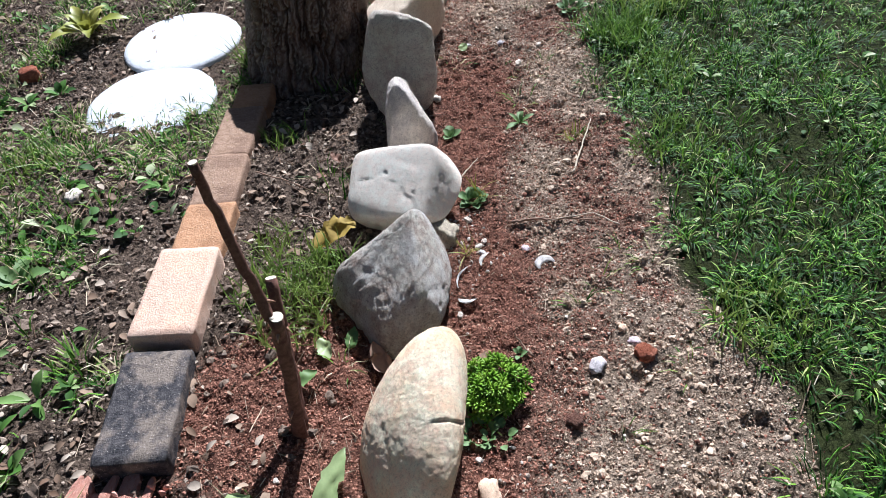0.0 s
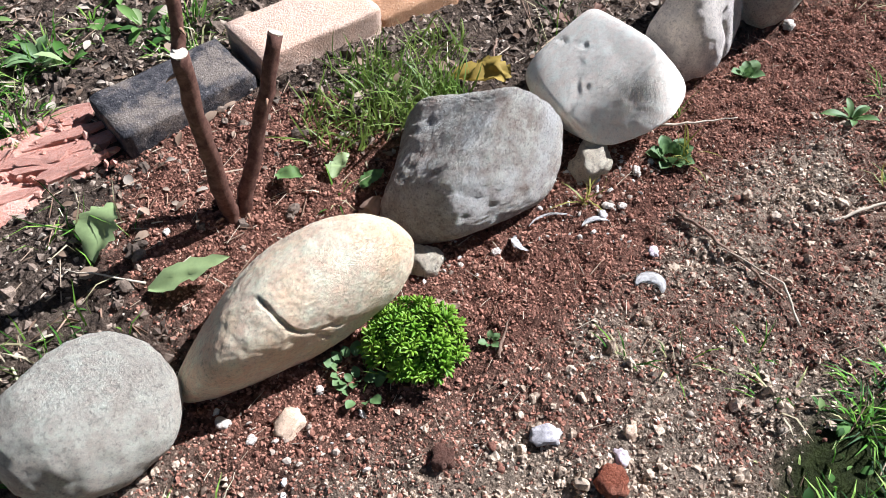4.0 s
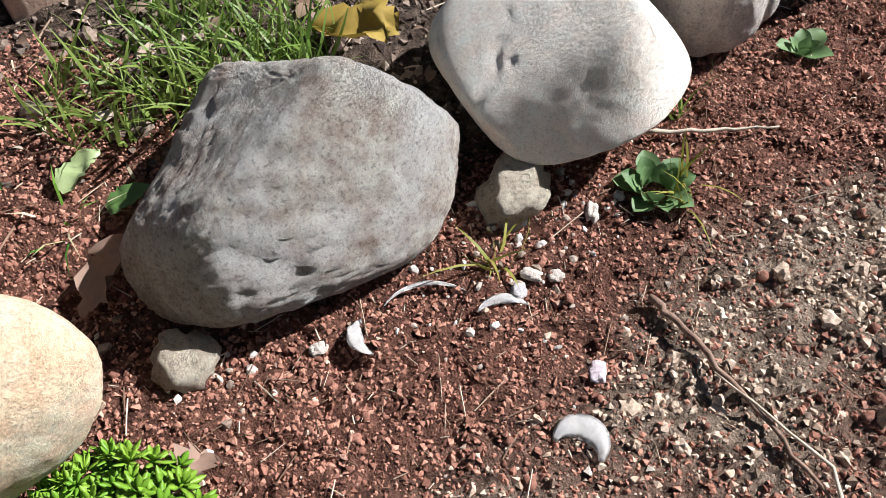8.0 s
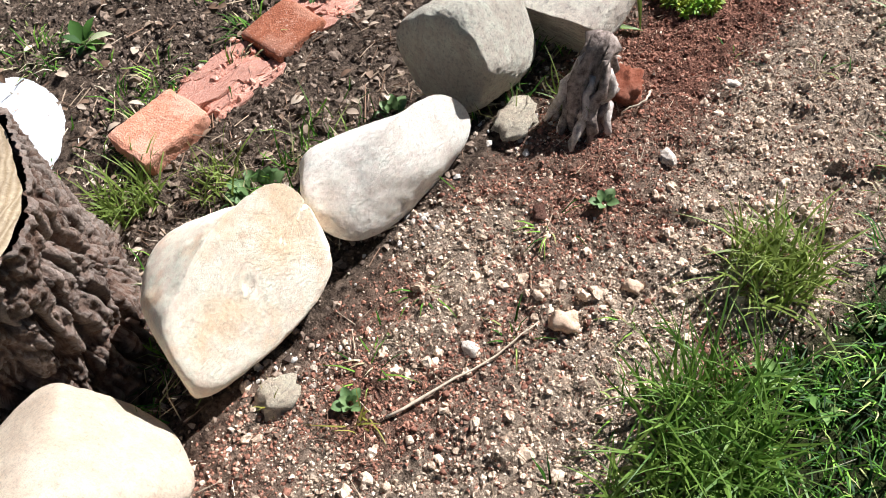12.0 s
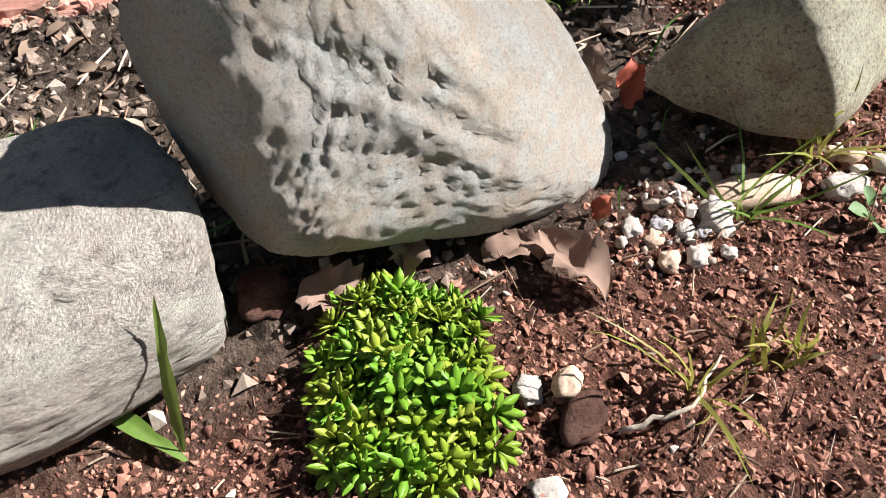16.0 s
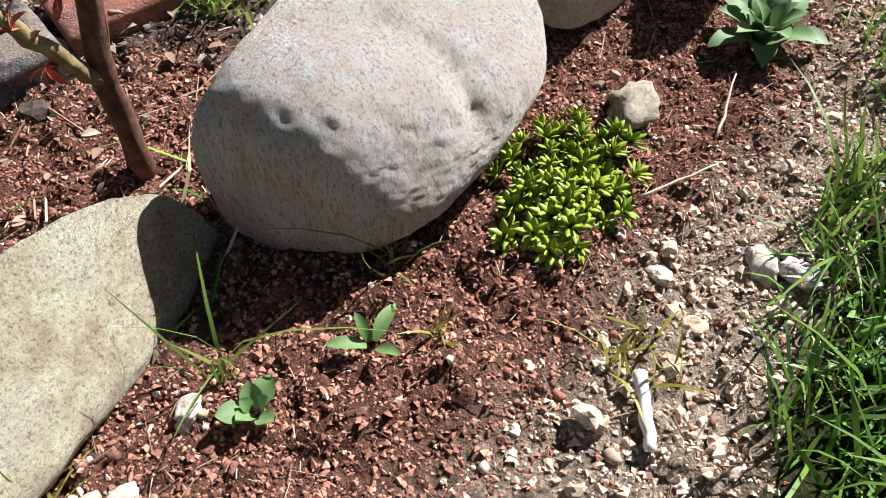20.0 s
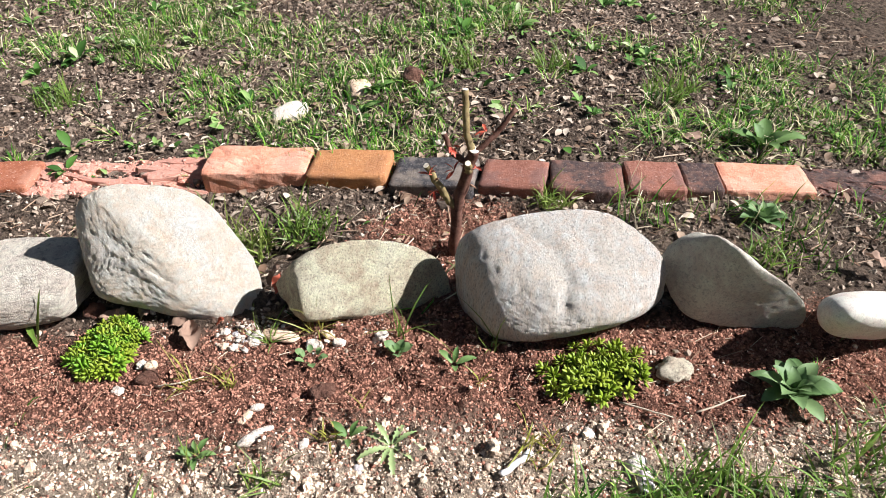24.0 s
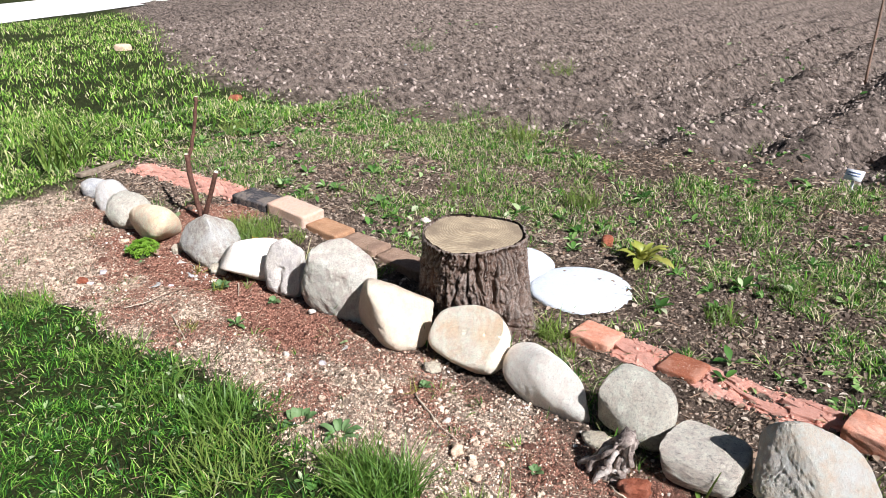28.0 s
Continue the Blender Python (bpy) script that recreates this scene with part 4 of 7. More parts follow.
# ---- round slabs ----
def slab(at, r, seed, label):
    m = SLAB
    nu = 96
    bm = bmesh.new()
    rows_ = []
    prof = [(0.0, 0.0), (0.5, 0.001), (0.9, 0.0), (0.97, -0.003), (1.0, -0.010), (0.99, -0.035), (0.0, -0.035)]
    for k, z in prof:
        row = []
        for i in range(nu):
            a = 2 * math.pi * i / nu
            rr = r * k * (1 + 0.015 * noise.noise((math.cos(a) * 2, math.sin(a) * 2, seed)) + 0.012 * noise.noise((math.cos(a) * 7, math.sin(a) * 7, seed)))
            row.append(bm.verts.new((rr * math.cos(a), rr * math.sin(a), z)))
        rows_.append(row)
    for a, b in zip(rows_, rows_[1:]):
        for i in range(nu):
            bm.faces.new((a[i], b[i], b[(i + 1) % nu], a[(i + 1) % nu]))
    bmesh.ops.remove_doubles(bm, verts=bm.verts[:], dist=1e-5)
    bmesh.ops.recalc_face_normals(bm, faces=bm.faces[:])
    ob = part("stepping_slab", bm, m, None)
    ob.location = at
    return tagged(ob, label, "paving slab", "round white slabs")


SLAB = stone_mat("slab_white", (0.45, 0.50, 0.55), (0.40, 0.45, 0.50), (0.35, 0.39, 0.41), grain=120, grain_amt=0.12, pit=0.15, stain_amt=0.25)
slab((-0.44, 1.53, -0.055), 0.195, 1.0, "round white concrete slab lying on the soil")
slab((-0.40, 1.88, -0.055), 0.195, 4.0, "round white concrete slab behind the stump")


# ---- loose ground cover ----
rng = np.random.default_rng(7)


def uneven(n, lo, hi, flat=0.7):
    """Sizes, many small and few large, with uneven axes."""
    s = lo * (hi / lo) ** (rng.uniform(0, 1, n) ** 1.8)
    return s[:, None] * np.stack([rng.uniform(0.7, 1.3, n), rng.uniform(0.7, 1.3, n), rng.uniform(0.5, 1.0, n) * flat + 0.2], 1)


def litter(name, template, n, box, keep, lo, hi, material, label, category, tilt=math.pi, flat=0.7, sink=0.3, jitter=0.3, smooth=False):
    xy = spots(n, *box, rng, keep)
    k = len(xy)
    sc = uneven(k, lo, hi, flat)
    p = on_ground(xy)
    p[:, 2] += sc[:, 2] * (0.5 - sink)
    v, f = scatter(template, p, sc, rotations(k, rng, tilt), rng, jitter)
    return stuff(name, v, f, material, label, category, smooth)


def clumpy(x, y, s=3.0, seed=20):
    p = np.stack([x, y, 0 * x], 1)
    return 0.5 + 0.55 * nz(p, s, seed) + 0.3 * nz(p, s * 3, seed + 1)


M_REDSOIL = island_mat("red_soil_crumbs", [(0, (0.14, 0.060, 0.041)), (0.45, (0.37, 0.172, 0.115)), (0.95, (0.49, 0.25, 0.172)), (1, (0.52, 0.33, 0.24))], speck=0.6, scale=420.0)
M_DARKSOIL = island_mat("dark_soil_crumbs", [(0, (0.045, 0.03, 0.023)), (0.5, (0.20, 0.145, 0.108)), (0.88, (0.37, 0.28, 0.21)), (1, (0.50, 0.42, 0.33))], speck=0.6, scale=420.0)
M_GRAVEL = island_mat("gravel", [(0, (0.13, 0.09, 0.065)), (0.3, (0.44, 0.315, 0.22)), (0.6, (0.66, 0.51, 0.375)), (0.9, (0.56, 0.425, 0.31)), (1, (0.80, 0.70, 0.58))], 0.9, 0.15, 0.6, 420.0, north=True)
M_PEBBLE = island_mat("pebbles", [(0, (0.26, 0.20, 0.15)), (0.35, (0.44, 0.36, 0.28)), (0.6, (0.54, 0.49, 0.43)), (0.8, (0.34, 0.25, 0.18)), (1, (0.62, 0.56, 0.49))], 0.85, 0.2, 0.5)
M_REDCLOD = island_mat("red_soil_lumps", [(0, (0.17, 0.076, 0.052)), (1, (0.33, 0.153, 0.104))], speck=0.85, scale=330.0)
M_DARKCLOD = island_mat("dark_soil_lumps", [(0, (0.085, 0.062, 0.047)), (1, (0.31, 0.23, 0.172))], speck=0.75, scale=330.0)
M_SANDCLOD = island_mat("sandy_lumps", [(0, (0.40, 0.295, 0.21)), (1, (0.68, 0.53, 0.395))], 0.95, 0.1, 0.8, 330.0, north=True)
M_STRAW = island_mat("straw", [(0, (0.12, 0.07, 0.045)), (0.45, (0.30, 0.19, 0.125)), (0.75, (0.52, 0.40, 0.28)), (1, (0.68, 0.57, 0.43))], 0.85, 0.2, 0.3)
M_CLOD = island_mat("field_clods", [(0, (0.11, 0.083, 0.068)), (0.5, (0.31, 0.243, 0.20)), (1, (0.48, 0.385, 0.32))], speck=0.6)
M_LAWN = island_mat("lawn_blades", [(0, (0.008, 0.030, 0.004)), (0.4, (0.030, 0.105, 0.010)), (0.75, (0.12, 0.30, 0.025)), (0.93, (0.30, 0.50, 0.07)), (1, (0.56, 0.52, 0.24))], 0.6, 0.25, 0.15, 60, 0.18)
M_LAWN_FAR = island_mat("far_lawn_blades", [(0, (0.03, 0.06, 0.01)), (0.3, (0.12, 0.26, 0.03)), (0.65, (0.30, 0.50, 0.07)), (0.8, (0.52, 0.54, 0.20)), (1, (0.72, 0.63, 0.40))], 0.7, 0.15, 0.15, 60, 0.2)
M_ROUGH = island_mat("rough_grass", [(0, (0.015, 0.05, 0.007)), (0.35, (0.07, 0.19, 0.022)), (0.66, (0.22, 0.38, 0.055)), (0.78, (0.46, 0.40, 0.21)), (1, (0.66, 0.57, 0.40))], 0.7, 0.15, 0.15, 60, 0.2)
M_WEED = island_mat("weed_leaves", [(0, (0.03, 0.08, 0.015)), (0.5, (0.10, 0.22, 0.04)), (0.8, (0.24, 0.36, 0.11)), (1, (0.52, 0.55, 0.34))], 0.65, 0.2, 0.2, 80, 0.25)
M_DRY = island_mat("dry_leaves", [(0, (0.16, 0.095, 0.06)), (0.5, (0.34, 0.24, 0.165)), (1, (0.60, 0.50, 0.39))], 0.8, 0.2, 0.3, 80, 0.15)

def off_slabs(x, y):
    return (np.hypot(x + 0.44, y - 1.53) > 0.23) * (np.hypot(x + 0.40, y - 1.88) > 0.23)


NEAR = (-0.45, 1.2, -0.55, 4.35)
BED = (-0.15, 1.05, -0.5, 4.3)
litter("soil_crumbs", GRAIN, 460000, BED, lambda x, y, w: w[:, 0] + 0.12 * w[:, 1], 0.0011, 0.0036, M_REDSOIL, "fine red-brown crumbly soil grains", "soil", tilt=1.3, flat=1.0, jitter=0.45)
litter("soil_clods", CRUMB, 30000, NEAR, lambda x, y, w: (w[:, 0] + 0.15 * w[:, 1]) * np.clip((clumpy(x, y, 9, 12) - 0.25) * 1.6, 0.08, 1), 0.002, 0.0050, M_REDCLOD, "small red-brown soil lumps", "soil", jitter=0.25, sink=0.5, smooth=True)
litter("rough_clods", CRUMB, 9000, (-2.6, 0.3, -1.2, 4.8), lambda x, y, w: off_slabs(x, y) * ss(-0.05, -0.2, beyond(x, y)) * (1 - w[:, 3]), 0.004, 0.014, M_DARKCLOD, "dark lumps of garden soil", "soil", jitter=0.25, sink=0.5)
litter("dark_soil_crumbs", GRAIN, 110000, (-1.5, 0.75, -0.8, 4.4), lambda x, y, w: off_slabs(x, y) * ss(0.05, -0.1, beyond(x, y)) * (1 - w[:, 0]), 0.002, 0.008, M_DARKSOIL, "dark crumbly garden soil grains", "soil", tilt=1.3, flat=1.0, jitter=0.45)
EDGE = (0.15, 1.35, -0.75, 4.35)
litter("gravel_grit", GRAIN, 300000, EDGE, lambda x, y, w: 0.9 * w[:, 1] + 0.02 * w[:, 0], 0.0012, 0.0042, M_GRAVEL, "sandy beige grit at the lawn edge", "gravel", tilt=1.3, flat=1.0, jitter=0.45)
litter("sand_lumps", CRUMB, 26000, EDGE, lambda x, y, w: 0.85 * w[:, 1] * np.clip(1.4 * clumpy(x, y, 9, 15) - 0.1, 0.05, 1), 0.002, 0.0085, M_SANDCLOD, "crumbly lumps of dry sandy soil", "gravel", jitter=0.25, sink=0.45)
litter("gravel", ICO2, 1500, EDGE, lambda x, y, w: 0.6 * w[:, 1] + 0.03 * w[:, 0], 0.0025, 0.0065, M_GRAVEL, "small grey and beige gravel stones", "gravel", jitter=0.25)
litter("pebbles", ICO2, 700, EDGE, lambda x, y, w: 0.40 * w[:, 1] + 0.04 * w[:, 0], 0.0025, 0.0075, M_PEBBLE, "rounded white and tan pebbles", "pebble", jitter=0.12, smooth=True)


GRIT = [(0.395, 0.745, 0.05, 1.0), (0.36, 0.44, 0.035, 0.6), (0.42, 0.66, 0.06, 0.5), (0.47, 1.83, 0.06, 0.9), (0.505, 2.35, 0.07, 1.0), (0.46, 2.12, 0.06, 0.8),
        (0.625, 2.955, 0.032, 1.0), (0.60, 2.985, 0.035, 1.0), (0.645, 3.10, 0.03, 0.7), (0.645, 3.19, 0.03, 0.6), (0.80, 3.63, 0.05, 0.8), (0.42, 0.12, 0.06, 0.5), (0.56, 2.80, 0.04, 0.5), (0.55, 2.47, 0.06, 0.6)]


def gritty(x, y):
    return np.clip(sum(a * np.exp(-((x - gx) ** 2 + (y - gy) ** 2) / (r * r)) for gx, gy, r, a in GRIT), 0, 1)


M_CHALKGRIT = island_mat("limestone_grit", [(0, (0.20, 0.14, 0.10)), (0.4, (0.40, 0.32, 0.25)), (0.75, (0.55, 0.49, 0.42)), (1, (0.70, 0.66, 0.60))], 0.9, 0.2, 0.45)
litter("limestone_grit", ICO1, 60000, BED, lambda x, y, w: gritty(x, y), 0.0015, 0.0065, M_CHALKGRIT, "pale crumbly limestone grit between the boulders", "gravel", jitter=0.3)
litter("heap_pebbles", ICO2, 3400, (0.45, 0.75, 2.85, 3.25), lambda x, y, w: 0.55 * gritty(x, y) ** 2, 0.0018, 0.0048, M_PEBBLE, "small white, tan and grey pebbles in heaps", "pebble", jitter=0.25, smooth=True)


def straws(name, n, box, keep, material, label, lo=0.012, hi=0.06, thick=0.0011, tilt=0.35):
    xy = spots(n, *box, rng, keep)
    k = len(xy)
    ln = lo * (hi / lo) ** (rng.uniform(0, 1, k) ** 2)
    th = rng.uniform(0.6, 1.4, k) * thick
    v, f = scatter(STRAW, on_ground(xy, 0.003), np.stack([th, ln, th], 1), rotations(k, rng, tilt), rng, 0.1)
    return stuff(name, v, f, material, label, "plant litter")


straws("twig_litter", 24000, NEAR, lambda x, y, w: 0.7 * w[:, 0] + 0.4 * w[:, 1], M_STRAW, "dry stalks and twig bits on the soil", 0.006, 0.045, 0.0009)
straws("dry_stalks", 26000, (-2.4, 0.6, -0.9, 4.8), lambda x, y, w: ss(0.0, -0.15, beyond(x, y)) * (1 - w[:, 3]) * np.clip(clumpy(x, y, 2.0, 33) + 0.2, 0.1, 1), M_STRAW, "pale dry stalks scattered over the soil", 0.015, 0.085, 0.0017, 0.5)


def blades(name, n, box, keep, lo, hi, width, material, label, lean=0.6):
    xy = spots(n, *box, rng, keep)
    k = len(xy)
    h = rng.uniform(lo, hi, k) * (0.6 + 0.8 * np.clip(clumpy(xy[:, 0], xy[:, 1], 6, 90), 0, 1))
    w = width * rng.uniform(0.6, 1.3, k)
    v, f = scatter(BLADE, on_ground(xy, -0.003), np.stack([w, h * rng.uniform(0.5, 1.6, k), h], 1), rotations(k, rng, lean), rng)
    return stuff(name, v, f, material, label, "grass")


def tufted(name, n, per, box, keep, lo, hi, spread, width, material, label, lean=1.1):
    """Grass in clumps: blades lean out from the middle of each."""
    mid = spots(n, *box, rng, keep)
    k = len(mid)
    size = rng.uniform(0.45, 1.0, k) ** 1.5
    own = np.repeat(np.arange(k), np.maximum(3, (per * size).astype(int)))
    m = len(own)
    a, d = rng.uniform(0, 2 * np.pi, m), np.sqrt(rng.uniform(0, 1, m))
    r = spread * size[own] * d
    xy = mid[own] + np.stack([r * np.cos(a), r * np.sin(a)], 1)
    h = (lo + (hi - lo) * size[own]) * rng.uniform(0.45, 1.1, m)
    turn = a - np.pi / 2 + rng.uniform(-0.6, 0.6, m)
    c, s, z0, o1 = np.cos(turn), np.sin(turn), np.zeros(m), np.ones(m)
    rz = np.stack([np.stack([c, -s, z0], -1), np.stack([s, c, z0], -1), np.stack([z0, z0, o1], -1)], 1)
    out = np.clip(d * lean + rng.normal(0, 0.22, m), -0.3, 1.35)
    ct, st = np.cos(-out), np.sin(-out)
    rx = np.stack([np.stack([o1, z0, z0], -1), np.stack([z0, ct, -st], -1), np.stack([z0, st, ct], -1)], 1)
    v, f = scatter(BLADE, on_ground(xy, -0.003), np.stack([width * rng.uniform(0.6, 1.3, m), h * rng.uniform(0.4, 1.5, m), h], 1), rz @ rx, rng)
    return stuff(name, v, f, material, label, "grass")


BLADE = blade_template(0.6)
LAWN_BOX = (0.55, 2.6, -0.8, 4.6)
tufted("lawn_tufts", 7500, 38, LAWN_BOX, lambda x, y, w: w[:, 2] * np.clip(0.15 + 1.1 * clumpy(x, y, 4), 0.1, 1), 0.018, 0.062, 0.042, 0.0026, M_LAWN, "clumps of green lawn grass")
tufted("lawn_tufts_end", 3200, 26, (-0.9, 2.4, -2.8, -0.6), lambda x, y, w: w[:, 2] * np.clip(0.2 + 1.1 * clumpy(x, y, 4), 0.1, 1), 0.03, 0.08, 0.05, 0.0036, M_LAWN_FAR, "green grass beyond the end of the bed")
blades("lawn_grass", 60000, LAWN_BOX, lambda x, y, w: w[:, 2] * np.clip(clumpy(x, y, 5), 0.05, 1), 0.015, 0.045, 0.003, M_LAWN, "short green lawn grass", 1.1)
straws("lawn_thatch", 6000, LAWN_BOX, lambda x, y, w: w[:, 2], M_STRAW, "dry blades lying in the lawn", 0.015, 0.07, 0.0016, 0.4)
blades("lawn_grass_far", 90000, (-6.0, 4.5, -9.5, -0.6), lambda x, y, w: np.clip(clumpy(x, y, 1.6, 24) + 0.1, 0.05, 1) * w[:, 2], 0.03, 0.075, 0.009, M_LAWN_FAR, "green lawn beyond the bed", 0.9)


def rough_cover(x, y):
    """How thickly grass grows on the rough ground behind the bricks."""
    band = ss(-0.7, -1.2, x - 0.05 * y) * ss(-2.9, -2.2, x)
    late = ss(1.9, 2.6, y)
    patch = 0.55 * nz(np.stack([x, y, 0 * x], 1), 2.1, 30) + 0.45 * nz(np.stack([x, y, 0 * x], 1), 5.5, 31)
    return np.clip((patch - 0.08 + 0.20 * band + 0.10 * late) * 3.0, 0, 1)


ROUGH_BOX = (-2.7, 0.45, -2.4, 4.9)
tufted("rough_tufts", 9000, 30, ROUGH_BOX, lambda x, y, w: ss(-0.46, -0.6, beyond(x, y)) * (1 - 0.9 * w[:, 3]) * (0.04 + 0.96 * rough_cover(x, y)), 0.02, 0.08, 0.045, 0.0036, M_ROUGH, "patchy tufts of rough grass with dry blades")
blades("rough_grass", 90000, ROUGH_BOX, lambda x, y, w: ss(-0.46, -0.62, beyond(x, y)) * (1 - 0.9 * w[:, 3]) * rough_cover(x, y), 0.015, 0.05, 0.0036, M_ROUGH, "low patchy rough grass", 1.15)
blades("bed_grass", 26000, (-0.2, 0.8, -0.3, 4.3), lambda x, y, w: ss(0.02, -0.06, beyond(x, y)) * ss(-0.36, -0.28, beyond(x, y)) * (1 - 0.85 * w[:, 0]) * np.clip((clumpy(x, y, 3.5, 40) - 0.42) * 2.5, 0, 1), 0.03, 0.09, 0.0028, M_ROUGH, "thin grass between bricks and boulders", 1.0)
tufted("gravel_grass", 1700, 16, EDGE, lambda x, y, w: (w[:, 1] + 0.1 * w[:, 0]) * np.clip((clumpy(x, y, 6, 44) - 0.55) * 3, 0.02, 1), 0.02, 0.06, 0.03, 0.0024, M_ROUGH, "thin grass tufts on the gravel")


def weeds(name, n, box, keep, lo, hi, material, label, category="weeds", tilt=0.9):
    xy = spots(n, *box, rng, keep)
    k = len(xy)
    s = rng.uniform(lo, hi, k)
    v, f = scatter(LEAF, on_ground(xy, 0.004), np.stack([s * rng.uniform(0.6, 1.1, k), s, s], 1), rotations(k, rng, tilt), rng)
    return stuff(name, v, f, material, label, category, True)


weeds("lawn_weeds", 14000, (0.6, 2.4, -0.7, 4.6), lambda x, y, w: w[:, 2] * np.clip((clumpy(x, y, 5, 50) - 0.5) * 2, 0, 1), 0.010, 0.024, M_WEED, "small round-leaved weeds in the lawn")
def leaf_clumps(name, n, per, box, keep, lo, hi, material, label):
    """Low weeds: broad leaves spread round many crowns."""
    mid = spots(n, *box, rng, keep)
    k = len(mid)
    size = rng.uniform(lo, hi, k)
    own = np.repeat(np.arange(k), rng.integers(per // 2, per + 1, k))
    m = len(own)
    a = rng.uniform(0, 2 * np.pi, m)
    turn, out = a - np.pi / 2, rng.uniform(-0.1, 0.75, m)
    c, s, z0, o1 = np.cos(turn), np.sin(turn), np.zeros(m), np.ones(m)
    rz = np.stack([np.stack([c, -s, z0], -1), np.stack([s, c, z0], -1), np.stack([z0, z0, o1], -1)], 1)
    ct, st = np.cos(out), np.sin(out)
    rx = np.stack([np.stack([o1, z0, z0], -1), np.stack([z0, ct, -st], -1), np.stack([z0, st, ct], -1)], 1)
    ln = size[own] * rng.uniform(0.6, 1.15, m)
    xy = mid[own] + 0.15 * ln[:, None] * np.stack([np.cos(a), np.sin(a)], 1)
    v, f = scatter(LEAF, on_ground(xy, 0.006), np.stack([ln * rng.uniform(0.5, 0.95, m), ln, ln], 1), rz @ rx, rng)
    return stuff(name, v, f, material, label, "weeds", True)


leaf_clumps("broad_weeds", 1000, 11, (-2.6, 0.25, -1.6, 4.8), lambda x, y, w: off_slabs(x, y) * ss(-0.5, -0.75, beyond(x, y)) * (1 - 0.9 * w[:, 3]) * np.clip((clumpy(x, y, 2.4, 62) - 0.35) * 1.8, 0.02, 1), 0.022, 0.055, M_WEED, "clumps of pale broad-leaved weeds")
leaf_clumps("lawn_clover", 2200, 9, LAWN_BOX, lambda x, y, w: w[:, 2] * np.clip((clumpy(x, y, 4, 52) - 0.4) * 2, 0.03, 1), 0.014, 0.03, M_WEED, "clumps of leafy weeds in the lawn")
weeds("rough_weeds", 14000, (-2.7, 0.4, -2.4, 4.8), lambda x, y, w: off_slabs(x, y) * ss(-0.45, -0.65, beyond(x, y)) * (1 - 0.9 * w[:, 3]) * np.clip((clumpy(x, y, 2.6, 60) - 0.55) * 2.0, 0, 1), 0.015, 0.045, M_WEED, "broad-leaved weeds on the rough ground")
weeds("dry_leaf_litter", 12000, (-2.4, 0.5, -1.0, 4.6), lambda x, y, w: 0.6 * ss(-0.1, -0.3, beyond(x, y)) * (1 - w[:, 3]), 0.008, 0.03, M_DRY, "withered leaves scattered over the soil", "leaf litter", 0.6)
litter("field_clods", OCTA, 42000, (-10, -1.6, -7.0, 6.5), lambda x, y, w: w[:, 3] * np.clip(2.6 / (1 + (x + 1.6) ** 2 * 0.10), 0, 1), 0.007, 0.030, M_CLOD, "dry grey-brown clods of the tilled field", "soil", jitter=0.4, sink=0.5, smooth=True)
weeds("field_weeds", 5000, (-9, -1.8, -6, 6), lambda x, y, w: w[:, 3] * np.clip((clumpy(x, y, 0.9, 70) - 0.8) * 3, 0, 1), 0.03, 0.08, M_WEED, "few green weeds in the tilled field")
straws("field_straw", 3500, (-6, -1.7, -4, 6), lambda x, y, w: 0.7 * w[:, 3], M_STRAW, "pale straw bits on the tilled field", 0.02, 0.09, 0.003, 0.5)


# ---- plants ----
def tube(bm, pts, radii, segs=10, wob=0.0, seed=0):
    """A stem along the points, closed at both ends."""
    pts = [Vector(p) for p in pts]
    rings = []
    for i, p in enumerate(pts):
        d = (pts[min(i + 1, len(pts) - 1)] - pts[max(i - 1, 0)]).normalized()
        a = d.orthogonal().normalized()
        b = d.cross(a)
        ring = []
        for k in range(segs):
            t = 2 * math.pi * k / segs
            r = radii[i] * (1 + wob * noise.noise((p.x * 60 + k, p.y * 60, p.z * 60 + seed)))
            ring.append(bm.verts.new(p + (a * math.cos(t) + b * math.sin(t)) * r))
        rings.append(ring)
    for r0, r1 in zip(rings, rings[1:]):
        best = min(range(segs), key=lambda s: sum((r0[k].co - r1[(k + s) % segs].co).length for k in range(segs)))
        for k in range(segs):
            bm.faces.new((r0[k], r0[(k + 1) % segs], r1[(k + 1 + best) % segs], r1[(k + best) % segs]))
    bm.faces.new(rings[0][::-1])
    bm.faces.new(rings[-1])
    bmesh.ops.recalc_face_normals(bm, faces=bm.faces[:])


def between(a, b, n=8, sag=0.006, seed=0):
    """Points from a to b, a little crooked."""
    a, b = Vector(a), Vector(b)
    out = []
    for i in range(n + 1):
        k = i / n
        j = noise.noise_vector((k * 4 + seed, seed * 2.1, 1.0)) * sag * math.sin(math.pi * k)
        out.append(a.lerp(b, k) + j)
    return out


def plain_mat(name, c1, c2, scale=60.0, rough=0.8, spec=0.2, strength=0.5):
    m, nt, b, vec = begin(name, rough, spec)
    a, f = noise_of(nt, vec, scale, 5, 0.65), noise_of(nt, vec, scale * 6, 4, 0.7)
    col = mixc(nt, ramp(nt, a, [(0.35, (0, 0, 0)), (0.65, (1, 1, 1))]), c1, c2)
    col = mixc(nt, 0.3, col, ramp(nt, f, [(0.3, (0.5, 0.5, 0.5)), (0.6, (1.1, 1.1, 1.1))]), 'MULTIPLY')
    nt.links.new(col, b.inputs["Base Color"])
    bump(nt, b, a, strength, 0.003)
    return m


